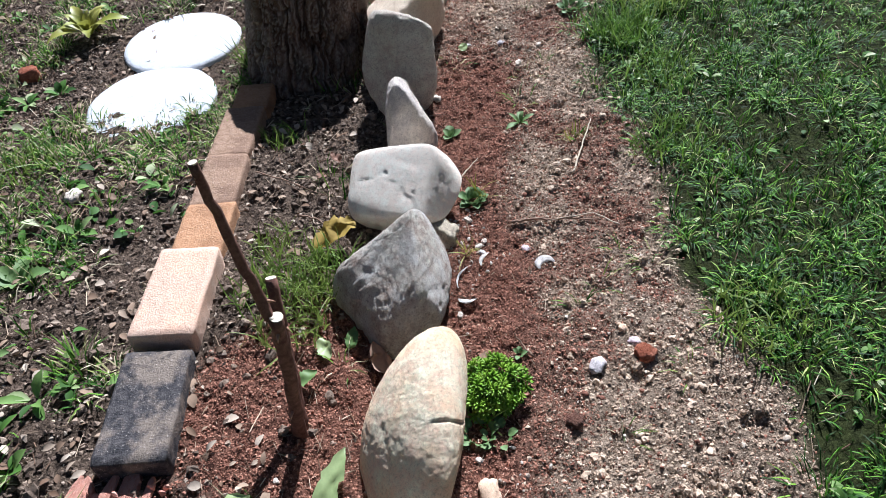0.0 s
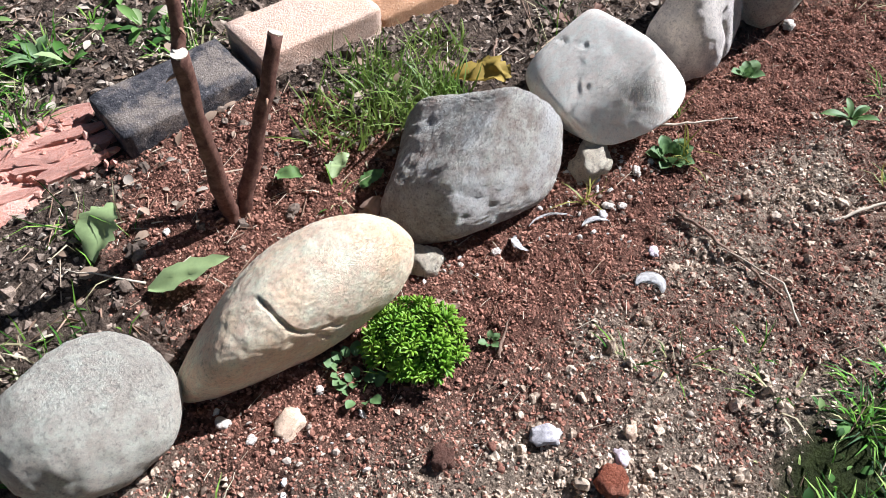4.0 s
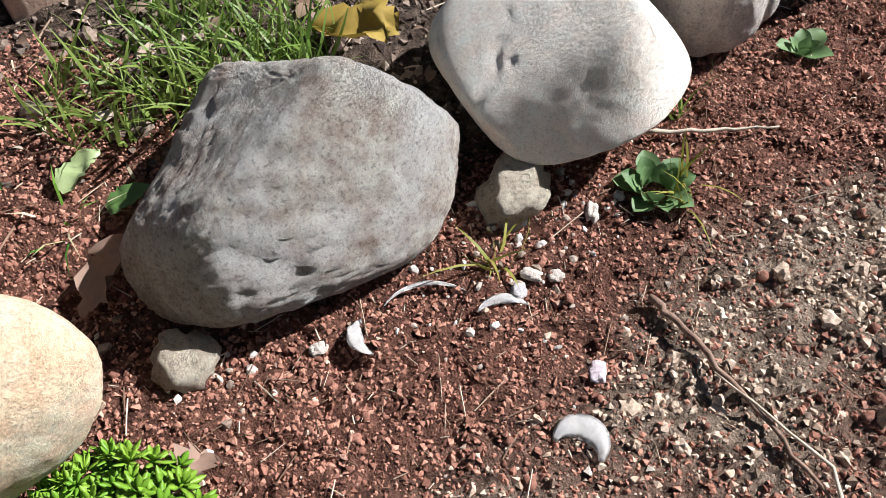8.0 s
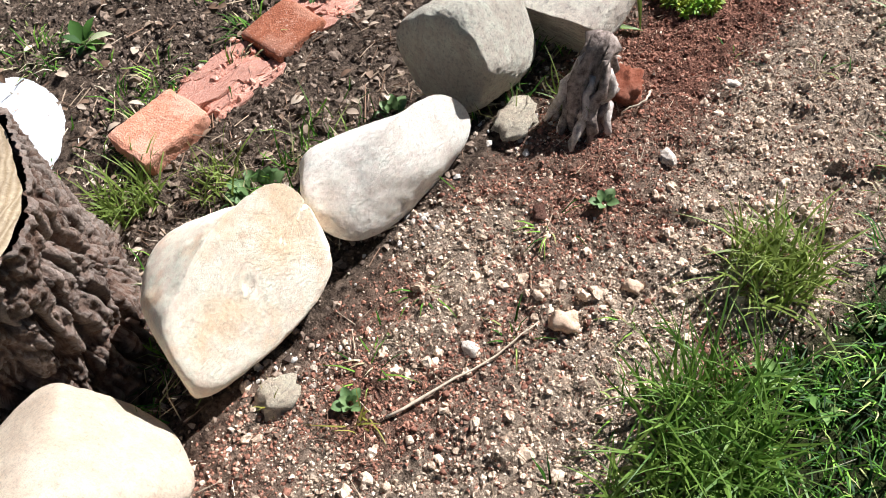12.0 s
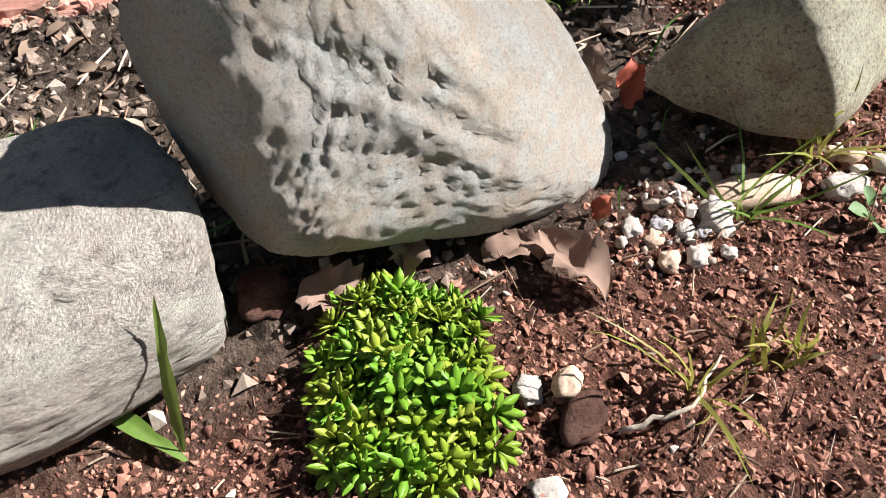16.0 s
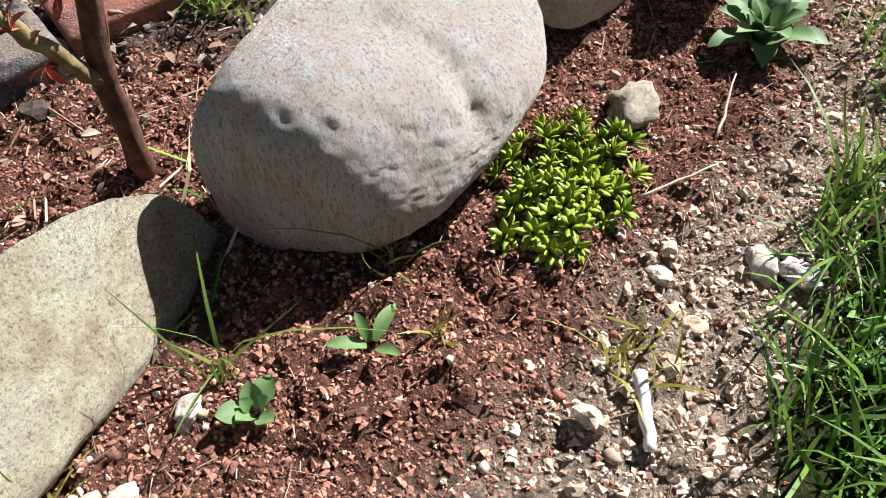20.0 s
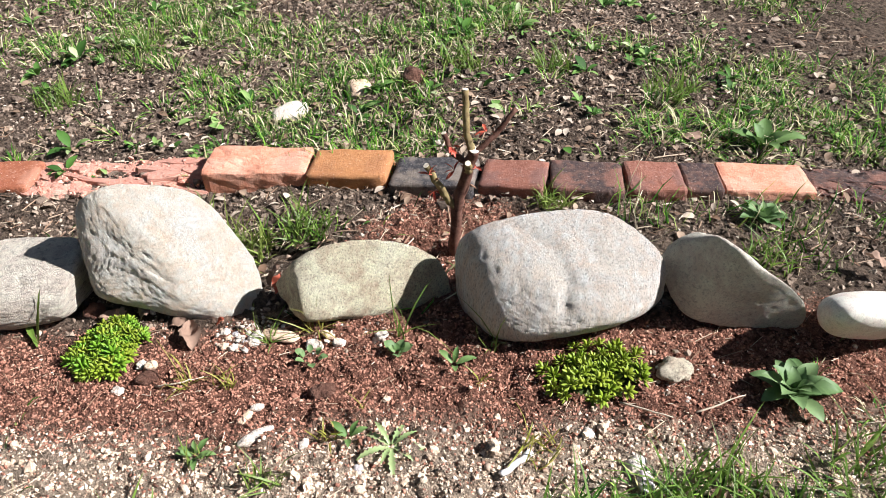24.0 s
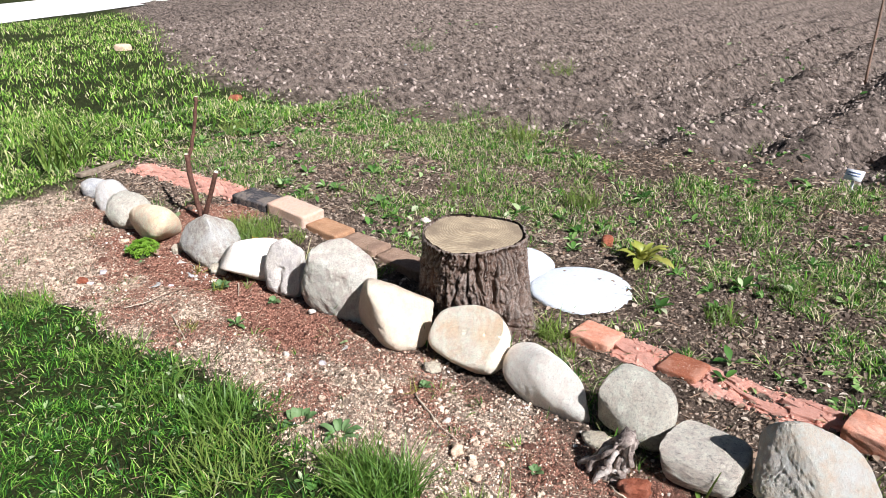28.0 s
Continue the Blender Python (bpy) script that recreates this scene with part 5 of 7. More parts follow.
M_ROSEWOOD = plain_mat("rose_stem_brown", (0.075, 0.032, 0.022), (0.17, 0.085, 0.06), 90)
M_ROSEGREEN = plain_mat("rose_stem_olive", (0.16, 0.11, 0.05), (0.28, 0.22, 0.10), 70)
M_CUT = plain_mat("fresh_cut_wood", (0.62, 0.52, 0.38), (0.76, 0.68, 0.54), 120)
M_THORN = plain_mat("thorn", (0.30, 0.16, 0.10), (0.42, 0.25, 0.16), 100)
M_SHOOT = plain_mat("red_shoot", (0.42, 0.05, 0.04), (0.60, 0.13, 0.07), 60, 0.5, 0.4)


def rose(name, at, stems, thorns, shoots, label, mats):
    """A rose cut back hard. stems: lists of points with start and end radius, from the base upward."""
    thing = new(name)
    thing.location = at
    o = Vector(at)
    r2 = random.Random(len(stems))
    for s, (pts, ra, rb) in enumerate(stems):
        path = []
        for a, b in zip(pts, pts[1:]):
            seg = between(Vector(a) - o, Vector(b) - o, 6, 0.004, s)
            path += seg if not path else seg[1:]
        n = len(path)
        bm = bmesh.new()
        tube(bm, path, [ra + (rb - ra) * i / (n - 1) for i in range(n)], 12, 0.25, s)
        stem = part("stem", bm, mats[s % len(mats)], thing)
        d = (path[-1] - path[-2]).normalized()
        bm = bmesh.new()
        tube(bm, [path[-1] - d * 0.001, path[-1] + d * 0.0012], [rb * 0.93, rb * 0.93], 12)
        part("cut_end", bm, M_CUT, stem, "pale freshly cut end", False)
        for _ in range(thorns):
            i = r2.randrange(2, n - 1)
            dirn = (path[i] - path[i - 1]).normalized().orthogonal()
            dirn.rotate(Euler((0, 0, r2.uniform(0, 6.28))))
            bm = bmesh.new()
            rad = ra + (rb - ra) * i / (n - 1)
            tube(bm, [path[i] + dirn * rad * 0.8, path[i] + dirn * (rad + 0.004), path[i] + dirn * (rad + 0.007) - Vector((0, 0, 0.002))], [0.0028, 0.0015, 0.0003], 6)
            part("thorn", bm, M_THORN, stem)
    for p in shoots:
        bm = bmesh.new()
        for _ in range(5):
            v, f = LEAF
            m = Euler((r2.uniform(-0.9, 0.9), r2.uniform(-0.9, 0.9), r2.uniform(0, 6.28))).to_matrix()
            vs = [bm.verts.new(m @ Vector(q * np.array([0.010, 0.022, 0.022])) + Vector(p) - o) for q in v]
            for t in f:
                bm.faces.new([vs[k] for k in t])
        part("shoot", bm, M_SHOOT, thing, "small red new shoot")
    return tagged(thing, label, "rose bush")


rose("rose_bush", (0.08, 0.28, 0.03), [
    ([(0.08, 0.275, 0.0), (0.085, 0.27, 0.06), (0.105, 0.268, 0.20), (0.117, 0.275, 0.339)], 0.0135, 0.0105),
    ([(0.113, 0.275, 0.315), (0.100, 0.29, 0.36), (0.082, 0.315, 0.47), (0.070, 0.332, 0.58)], 0.0085, 0.0065),
    ([(0.082, 0.28, 0.02), (0.085, 0.315, 0.085), (0.084, 0.36, 0.17), (0.083, 0.414, 0.275)], 0.0115, 0.0095),
], 5, [], "rose bush cut back to three dark thorny stems", [M_ROSEWOOD])
rose("rose_bush", (0.44, 3.35, 0.0), [
    ([(0.44, 3.35, -0.02), (0.445, 3.352, 0.10), (0.452, 3.37, 0.19), (0.460, 3.378, 0.232)], 0.011, 0.0095),
    ([(0.445, 3.352, 0.10), (0.45, 3.328, 0.14), (0.455, 3.296, 0.205)], 0.0075, 0.0055),
    ([(0.452, 3.368, 0.185), (0.462, 3.368, 0.20), (0.47, 3.366, 0.212)], 0.007, 0.0055),
    ([(0.455, 3.372, 0.20), (0.45, 3.345, 0.22), (0.445, 3.328, 0.26)], 0.006, 0.0045),
    ([(0.458, 3.376, 0.225), (0.45, 3.366, 0.26), (0.44, 3.364, 0.335)], 0.0068, 0.0055),
    ([(0.459, 3.38, 0.225), (0.455, 3.415, 0.255), (0.45, 3.45, 0.30)], 0.0055, 0.004),
], 2, [(0.455, 3.345, 0.19), (0.45, 3.385, 0.19), (0.455, 3.31, 0.15), (0.46, 3.30, 0.19), (0.45, 3.34, 0.235), (0.45, 3.40, 0.26)],
    "rose bush cut back, olive stems with red shoots", [M_ROSEWOOD, M_ROSEGREEN, M_ROSEGREEN, M_ROSEWOOD, M_ROSEGREEN, M_ROSEWOOD])


# sedum cushions
def rosette_mesh(name, n, ln, wd, material, upright=0.5, seed=0):
    """A tight whorl of fleshy pointed leaves."""
    r2 = random.Random(seed)
    bm = bmesh.new()
    hub = bm.verts.new((0, 0, 0.0))
    for i in range(n):
        k = i / n
        yaw = i * 2.39996 + r2.uniform(-0.2, 0.2)
        pitch = math.radians(8 + 60 * k * k * upright * 2)
        L = ln * (1.0 - 0.35 * k) * r2.uniform(0.85, 1.15)
        m = Matrix.Rotation(yaw, 3, 'Z') @ Matrix.Rotation(pitch, 3, 'X')
        prof = [(0.3, 0.7), (0.6, 1.0), (0.84, 0.6), (1.0, 0.04)]
        rings = []
        for y, w in prof:
            hw, th = wd * w * 0.5, wd * w * 0.18
            bend = 0.12 * L * y * y
            rings.append([bm.verts.new(m @ Vector((x, y * L, z + bend)) + Vector((0, 0, 0.002 + 0.003 * k))) for x, z in ((-hw, 0.2 * th), (0, -th), (hw, 0.2 * th), (0, th * 0.35))])
        for j in range(4):
            bm.faces.new((hub, rings[0][(j + 1) % 4], rings[0][j]))
        for a, b in zip(rings, rings[1:]):
            for j in range(4):
                bm.faces.new((a[j], a[(j + 1) % 4], b[(j + 1) % 4], b[j]))
    me = bpy.data.meshes.new(name)
    for f in bm.faces:
        f.smooth = True
    bm.to_mesh(me)
    bm.free()
    me.materials.append(material)
    return me


def leaf_mat(name, dark, light, tip=None, trans=0.2, rough=0.45):
    """Living leaves: each piece a little lighter or darker."""
    m, nt, b, vec = begin(name, rough, 0.4)
    g = nt.nodes.new("ShaderNodeNewGeometry").outputs["Random Per Island"]
    o = nt.nodes.new("ShaderNodeObjectInfo").outputs["Random"]
    col = mixc(nt, g, dark, light)
    col = mixc(nt, mixf(nt, o, 0.6), col, tip or light)
    f = noise_of(nt, vec, 150, 4, 0.6)
    col = mixc(nt, 0.3, col, ramp(nt, f, [(0.3, (0.6, 0.6, 0.6)), (0.65, (1.1, 1.1, 1.1))]), 'MULTIPLY')
    nt.links.new(col, b.inputs["Base Color"])
    tr = nt.nodes.new("ShaderNodeBsdfTranslucent")
    nt.links.new(col, tr.inputs[0])
    mx = nt.nodes.new("ShaderNodeMixShader")
    mx.inputs[0].default_value = trans
    nt.links.new(b.outputs[0], mx.inputs[1])
    nt.links.new(tr.outputs[0], mx.inputs[2])
    nt.links.new(mx.outputs[0], nt.nodes["Material Output"].inputs[0])
    return m


M_SEDUM = leaf_mat("sedum_green", (0.085, 0.23, 0.012), (0.25, 0.44, 0.03), (0.32, 0.48, 0.05))
M_SEDUM_Y = leaf_mat("sedum_yellow_green", (0.15, 0.25, 0.012), (0.36, 0.44, 0.04), (0.42, 0.46, 0.06))


def sedum(at, rx, ry, h, n, yaw, meshes, size, label, sparse=0.0, seed=0):
    thing = new("sedum")
    thing.matrix_basis = pose(*at, 0, 0, yaw)
    r2 = random.Random(seed)
    for i in range(n):
        t = i * 2.39996
        k = math.sqrt((i + 0.5) / n)
        out = 1 + 0.28 * noise.noise((math.cos(t) * 1.7, math.sin(t) * 1.7, seed * 3.7))
        x = out * rx * k * math.cos(t) * (1 + r2.uniform(-sparse, sparse) - 0.05)
        y = out * ry * k * math.sin(t) * (1 + r2.uniform(-sparse, sparse) - 0.05)
        dome = math.sqrt(max(0.0, 1 - k * k))
        z = h * (0.35 + 0.65 * dome) * r2.uniform(0.5, 1.1) * (1 - sparse * r2.random())
        wide = math.degrees(math.atan2(k, 0.35 + dome)) * 0.8
        m = Matrix.Translation((x, y, z)) @ Matrix.Rotation(math.atan2(y, x), 4, 'Z') @ Matrix.Rotation(radians(wide + r2.uniform(-12, 12)), 4, 'Y') @ Matrix.Rotation(r2.uniform(0, 6.28), 4, 'Z')
        share("rosette", r2.choice(meshes), thing, m @ Matrix.Scale(size * r2.uniform(0.75, 1.2), 4))
    # a dark lump for the stems below, their shade put into its colour
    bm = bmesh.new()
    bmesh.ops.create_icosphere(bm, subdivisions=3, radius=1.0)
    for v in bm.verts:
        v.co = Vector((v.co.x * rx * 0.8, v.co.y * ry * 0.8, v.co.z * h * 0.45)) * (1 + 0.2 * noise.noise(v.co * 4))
    part("dark_core", bm, M_SEDUM_CORE, thing)
    return tagged(thing, label, "succulent", "sedum cushions")


# dark green that carries the shade beneath the rosettes
M_SEDUM_CORE = plain_mat("sedum_dark_core", (0.03, 0.05, 0.012), (0.07, 0.09, 0.02), 80)
SED = [rosette_mesh("rosette", 12, 0.0165, 0.0060, M_SEDUM, seed=i) for i in range(4)]
SEDY = [rosette_mesh("rosette", 12, 0.016, 0.0060, M_SEDUM_Y, seed=i + 9) for i in range(4)]
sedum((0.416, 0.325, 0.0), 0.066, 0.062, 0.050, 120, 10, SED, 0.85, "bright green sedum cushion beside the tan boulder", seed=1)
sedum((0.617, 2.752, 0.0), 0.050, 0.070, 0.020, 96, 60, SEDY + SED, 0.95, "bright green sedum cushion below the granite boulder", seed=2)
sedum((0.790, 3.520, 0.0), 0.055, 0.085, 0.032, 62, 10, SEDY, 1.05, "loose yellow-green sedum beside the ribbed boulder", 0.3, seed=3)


# leafy weeds
def leaf_mesh(name, ln, wd, material, arch=0.35, tooth=0.0, n=10, prof=None, fold=0.25, seed=0, rise=0.45, crumple=0.0):
    """One leaf along +y, arched, with a rib and wavy or toothed edges."""
    bm = bmesh.new()
    r2 = random.Random(seed)
    rings = []
    for i in range(n + 1):
        k = i / n
        w = wd * 0.5 * (prof(k) if prof else math.sin(math.pi * min(1, k * 0.92 + 0.08)) ** 0.8)
        if tooth and 0 < i < n:
            w *= 1 + tooth * (1 if i % 2 else -1) + r2.uniform(-0.1, 0.1)
        y, z = ln * k * math.cos(arch * k), ln * (rise * k - arch * k * k)
        wav = 0.04 * wd * math.sin(9 * k + seed)
        row = []
        for f in range(-4, 5):
            f /= 4
            vein = 0.035 * wd * math.cos(2 * math.pi * (5 * k - 1.6 * abs(f))) * abs(f) if crumple > 0.2 else 0.0
            row.append(bm.verts.new((w * f, y, z + fold * w * abs(f) ** 1.6 + wav * f + vein)))
        rings.append(row)
    for a, b in zip(rings, rings[1:]):
        for j in range(8):
            bm.faces.new((a[j], a[j + 1], b[j + 1], b[j]))
    if crumple:
        for v in bm.verts:
            v.co += noise.noise_vector((v.co.x * 2.2 / wd + seed, v.co.y * 2.2 / wd, seed)) * wd * crumple + noise.noise_vector((v.co.x * 6 / wd + seed, v.co.y * 6 / wd, seed)) * wd * crumple * 0.25
    me = bpy.data.meshes.new(name)
    for f in bm.faces:
        f.smooth = True
    bm.to_mesh(me)
    bm.free()
    me.materials.append(material)
    return me


def rosette_plant(name, at, meshes, n, rise, label, category, size=1.0, seed=0, spread=0.004):
    """Leaves standing or lying round a crown; rise: degrees above level, outer and inner."""
    thing = new(name)
    thing.location = (at[0], at[1], ground_z(at[0], at[1]) + (at[2] if len(at) > 2 else 0.003))
    r2 = random.Random(seed)
    for i in range(n):
        k = i / max(1, n - 1)
        yaw = i * 2.39996 + r2.uniform(-0.25, 0.25)
        up = rise[0] + (rise[1] - rise[0]) * k + r2.uniform(-6, 6)
        m = Matrix.Rotation(yaw, 4, 'Z') @ Matrix.Translation((0, spread, 0)) @ Matrix.Rotation(radians(up), 4, 'X')
        share("leaf", r2.choice(meshes), thing, m @ Matrix.Scale(size * (1.05 - 0.4 * k) * r2.uniform(0.85, 1.12), 4))
    return tagged(thing, label, category)


M_LEAF = leaf_mat("leaf_green", (0.06, 0.13, 0.03), (0.13, 0.23, 0.06), (0.18, 0.27, 0.09), 0.2, 0.6)
M_LEAF_GREY = leaf_mat("leaf_grey_green", (0.055, 0.12, 0.035), (0.15, 0.25, 0.085), (0.22, 0.31, 0.13), 0.2, 0.6)
M_LEAF_PALE = leaf_mat("leaf_pale_green", (0.20, 0.30, 0.10), (0.36, 0.46, 0.20), (0.40, 0.46, 0.22), 0.25)
M_LEAF_YELLOW = leaf_mat("leaf_yellow_green", (0.20, 0.24, 0.03), (0.38, 0.40, 0.07), (0.42, 0.36, 0.10), 0.25)
M_BLADE = leaf_mat("grass_green", (0.07, 0.16, 0.02), (0.18, 0.29, 0.05), (0.30, 0.33, 0.08), 0.35, 0.5)
M_BLADE_Y = leaf_mat("grass_yellow_green", (0.16, 0.20, 0.02), (0.34, 0.34, 0.06), (0.42, 0.34, 0.10), 0.35, 0.5)

DAND = [leaf_mesh("leaf", 0.075, 0.0125, M_LEAF_PALE, 0.5, 0.28, 14, seed=i) for i in range(3)]
TONGUE = [leaf_mesh("leaf", 0.055, 0.018, M_LEAF, 0.45, 0.0, 8, seed=i) for i in range(3)]
ROUND = [leaf_mesh("leaf", 0.03, 0.022, M_LEAF_GREY, 0.3, 0.0, 8, seed=i) for i in range(3)]
STALKY = [leaf_mesh("leaf", 0.075, 0.030, M_LEAF_GREY, 0.55, 0.05, 10, seed=i + 4) for i in range(3)]
DOCK = [leaf_mesh("leaf", 0.12, 0.055, M_LEAF, 0.4, 0.08, 12, seed=i + 7) for i in range(3)]
YELLOW = [leaf_mesh("leaf", 0.16, 0.045, M_LEAF_YELLOW, 0.6, 0.1, 12, seed=i + 2) for i in range(3)]

rosette_plant("dandelion", (0.872, 3.186), DAND, 9, (-14, 20), "dandelion rosette with pale toothed leaves", "weed", 0.82, 1)
rosette_plant("weed", (0.846, 3.126), TONGUE, 5, (10, 50), "small weed with smooth tongue-shaped leaves", "weed", 0.62, 2)
rosette_plant("evening_primrose", (0.875, 3.795), STALKY, 20, (12, 75), "leafy grey-green plant with upright leaves", "plant", 1.05, 3)
rosette_plant("weed", (0.604, 1.112), TONGUE, 8, (5, 50), "green weed rosette on the red soil", "weed", 0.85, 4)
rosette_plant("weed", (0.424, 1.092), ROUND, 9, (10, 60), "grey-green weed at the foot of a boulder", "weed", 1.0, 5)
rosette_plant("weed", (0.450, 0.838), ROUND, 22, (5, 70), "round-leaved green weed by the white boulder", "weed", 1.0, 6, 0.012)
rosette_plant("weed", (0.845, 2.909), TONGUE, 7, (5, 40), "small green weed rosette on gravel", "weed", 0.6, 7)
rosette_plant("weed", (0.690, 2.275), ROUND, 7, (8, 40), "grey-green weed rosette on bare soil", "weed", 0.8, 8)
rosette_plant("weed", (0.548, 1.843), ROUND, 9, (8, 60), "small green weed near the cream boulder", "weed", 0.7, 9)
rosette_plant("weed", (0.176, 2.073), ROUND, 26, (10, 75), "bushy green weed behind the boulders", "weed", 1.3, 10, 0.02)
rosette_plant("weed", (0.276, 2.321), ROUND, 12, (10, 70), "green weed between brick and boulder", "weed", 1.0, 11, 0.01)
rosette_plant("weed", (0.446, 3.975), STALKY, 14, (15, 70), "green leafy weed in front of the bricks", "weed", 0.85, 12)
rosette_plant("weed", (0.149, 4.134), DOCK, 7, (5, 45), "pale broad-leaved weed behind the bricks", "weed", 0.8, 13)
rosette_plant("dock_plant", (-0.735, 1.995), YELLOW, 14, (15, 70), "yellow-green leafy plant on the rough ground", "plant", 1.0, 14)
rosette_plant("weed", (-0.455, 0.23), STALKY, 11, (5, 50), "grey-green weed on dark soil", "weed", 0.8, 15, 0.01)
rosette_plant("weed", (-0.56, 0.75), DOCK, 6, (4, 30), "broad-leaved weed on dark soil", "weed", 0.7, 16)
rosette_plant("weed", (-0.533, 0.50), DOCK, 5, (4, 30), "flat broad-leaved weed on soil", "weed", 0.6, 17)
rosette_plant("weed", (0.385, 0.245), ROUND, 16, (5, 55), "round-leaved dark green weed at the foot of the sedum", "weed", 0.75, 31, 0.02)
rosette_plant("weed", (0.415, 0.235), ROUND, 10, (5, 45), "round-leaved dark green weed at the foot of the sedum", "weed", 0.7, 32, 0.018)
rosette_plant("weed", (0.48, 0.40), ROUND, 6, (5, 40), "tiny green weed near the sedum", "weed", 0.5, 18)
rosette_plant("weed", (0.735, 3.30), TONGUE, 4, (5, 45), "two-leaved green seedling on red soil", "weed", 0.75, 19)
rosette_plant("weed", (0.693, 3.214), ROUND, 7, (10, 60), "light green seedling beside the ribbed boulder", "weed", 0.9, 20)
rosette_plant("weed", (0.688, 3.075), ROUND, 10, (5, 50), "small creeping green weed near white pebbles", "weed", 0.6, 21, 0.012)
rosette_plant("weed", (0.843, 1.79), STALKY, 12, (5, 50), "low leafy weed at the lawn edge", "weed", 0.7, 22, 0.015)
rosette_plant("weed", (0.86, 1.66), ROUND, 18, (5, 60), "cluster of round weed leaves at the lawn edge", "weed", 1.2, 23, 0.02)


def single_leaf(at, ln, wd, yaw, material, label, tilt=8, tooth=0.06, name="fallen_leaf", arch=0.3, roll=0, z=0.004, seed=0, fold=0.3):
    ob = new(name, leaf_mesh(name, ln, wd, material, arch * 0.55, tooth, 12, seed=seed, fold=fold * 0.7, rise=0.16, crumple=0.26 if material.name.startswith('dead') else 0.15))
    ob.matrix_basis = pose(at[0], at[1], ground_z(at[0], at[1]) + z, tilt, roll, yaw)
    return tagged(ob, label, "leaf")


M_DEAD = leaf_mat("dead_leaf", (0.19, 0.115, 0.08), (0.34, 0.22, 0.155), (0.32, 0.21, 0.15), 0.1, 0.85)
M_DEAD_DARK = leaf_mat("dead_leaf_dark", (0.16, 0.08, 0.05), (0.28, 0.16, 0.11), (0.30, 0.17, 0.12), 0.1, 0.8)
M_DEAD_RED = leaf_mat("dead_leaf_red", (0.30, 0.05, 0.03), (0.48, 0.12, 0.06), (0.5, 0.15, 0.07), 0.15, 0.7)
M_DEAD_YELLOW = leaf_mat("dead_leaf_yellow", (0.24, 0.15, 0.02), (0.38, 0.27, 0.05), (0.32, 0.21, 0.04), 0.15, 0.75)
single_leaf((0.10, 0.72), 0.10, 0.07, -70, M_DEAD_YELLOW, "yellow fallen leaf between two boulders", 14, 0.15, seed=1, z=0.02)
single_leaf((0.528, 2.735), 0.045, 0.032, -60, M_DEAD, "brown dry leaf wedged under a boulder", 8, 0.16, seed=2, fold=0.5, z=0.006)
single_leaf((0.585, 2.872), 0.052, 0.036, -75, M_DEAD, "curled brown leaf with raised ribs", 10, 0.12, seed=3, arch=0.7, fold=0.8, z=0.006)
single_leaf((0.566, 2.842), 0.055, 0.024, -25, M_DEAD, "crumpled brown leaf against the boulder", 8, 0.08, seed=4, arch=0.8, fold=0.9)
single_leaf((0.552, 2.790), 0.034, 0.024, 40, M_DEAD, "small dry leaf standing on edge", 35, 0.1, seed=5, fold=0.9)
single_leaf((0.581, 2.919), 0.018, 0.014, 0, M_DEAD_RED, "dark red leaf beside the granite boulder", 40, 0.1, seed=6, fold=0.7)
single_leaf((0.510, 3.015), 0.04, 0.022, 60, M_DEAD_RED, "red leaf tucked between two boulders", 55, 0.1, seed=7)
single_leaf((0.47, 3.00), 0.05, 0.035, 15, M_DEAD, "brown leaf standing between two boulders", 60, 0.1, seed=8)
single_leaf((0.235, 0.385), 0.075, 0.04, 20, M_DEAD, "dry brown leaf leaning on a boulder", 35, 0.1, seed=9, fold=0.6)
single_leaf((0.404, 0.405), 0.045, 0.028, -160, M_DEAD, "curled greyish dry leaf on red soil", 30, 0.2, seed=10, arch=0.6, fold=0.8)
single_leaf((0.145, 1.035), 0.04, 0.025, 40, M_DEAD_DARK, "rust-red fallen leaf behind the boulders", 25, 0.1, seed=11, z=0.01)
single_leaf((0.113, 0.994), 0.03, 0.02, 120, M_DEAD_DARK, "rust-brown fallen leaf on the soil", 20, 0.1, seed=12, z=0.01)
single_leaf((0.015, 0.085), 0.085, 0.065, 20, M_LEAF_PALE, "pale green broad leaf on the soil", 25, 0.12, seed=13, z=0.01)
single_leaf((0.115, 0.115), 0.12, 0.04, -25, M_LEAF_PALE, "long pale speckled leaf beside the tan boulder", 12, 0.06, seed=14, z=0.015, name="leaf")
single_leaf((0.075, 0.36), 0.045, 0.03, -60, M_LEAF, "green broad leaf behind the grey boulder", 10, 0.06, seed=15, z=0.01)
single_leaf((0.130, 0.42), 0.05, 0.03, 20, M_LEAF_PALE, "pale green leaf lying on dark soil", 10, 0.1, seed=16, z=0.01)
single_leaf((0.170, 0.44), 0.045, 0.025, -10, M_LEAF, "green leaf against the grey boulder", 15, 0.06, seed=17, z=0.01)
single_leaf((0.505, 1.482), 0.032, 0.024, 10, M_LEAF_PALE, "round pale green leaf on red soil", 18, 0.0, seed=18)
single_leaf((1.015, 3.603), 0.045, 0.025, -70, M_DEAD, "curled dry leaf at the lawn edge", 15, 0.1, seed=19, fold=0.9)
single_leaf((0.10, 3.95), 0.06, 0.04, -30, M_DEAD, "pale dry leaf behind the bricks", 10, 0.1, seed=20)
single_leaf((0.64, 4.12), 0.06, 0.04, 160, M_DEAD, "dry tan leaf behind the last boulder", 35, 0.1, seed=21, z=0.02)
single_leaf((0.585, 2.633), 0.10, 0.007, 50, M_BLADE, "single upright green grass blade", 62, 0, name="long_grass", seed=22, arch=0.1, fold=0.5)
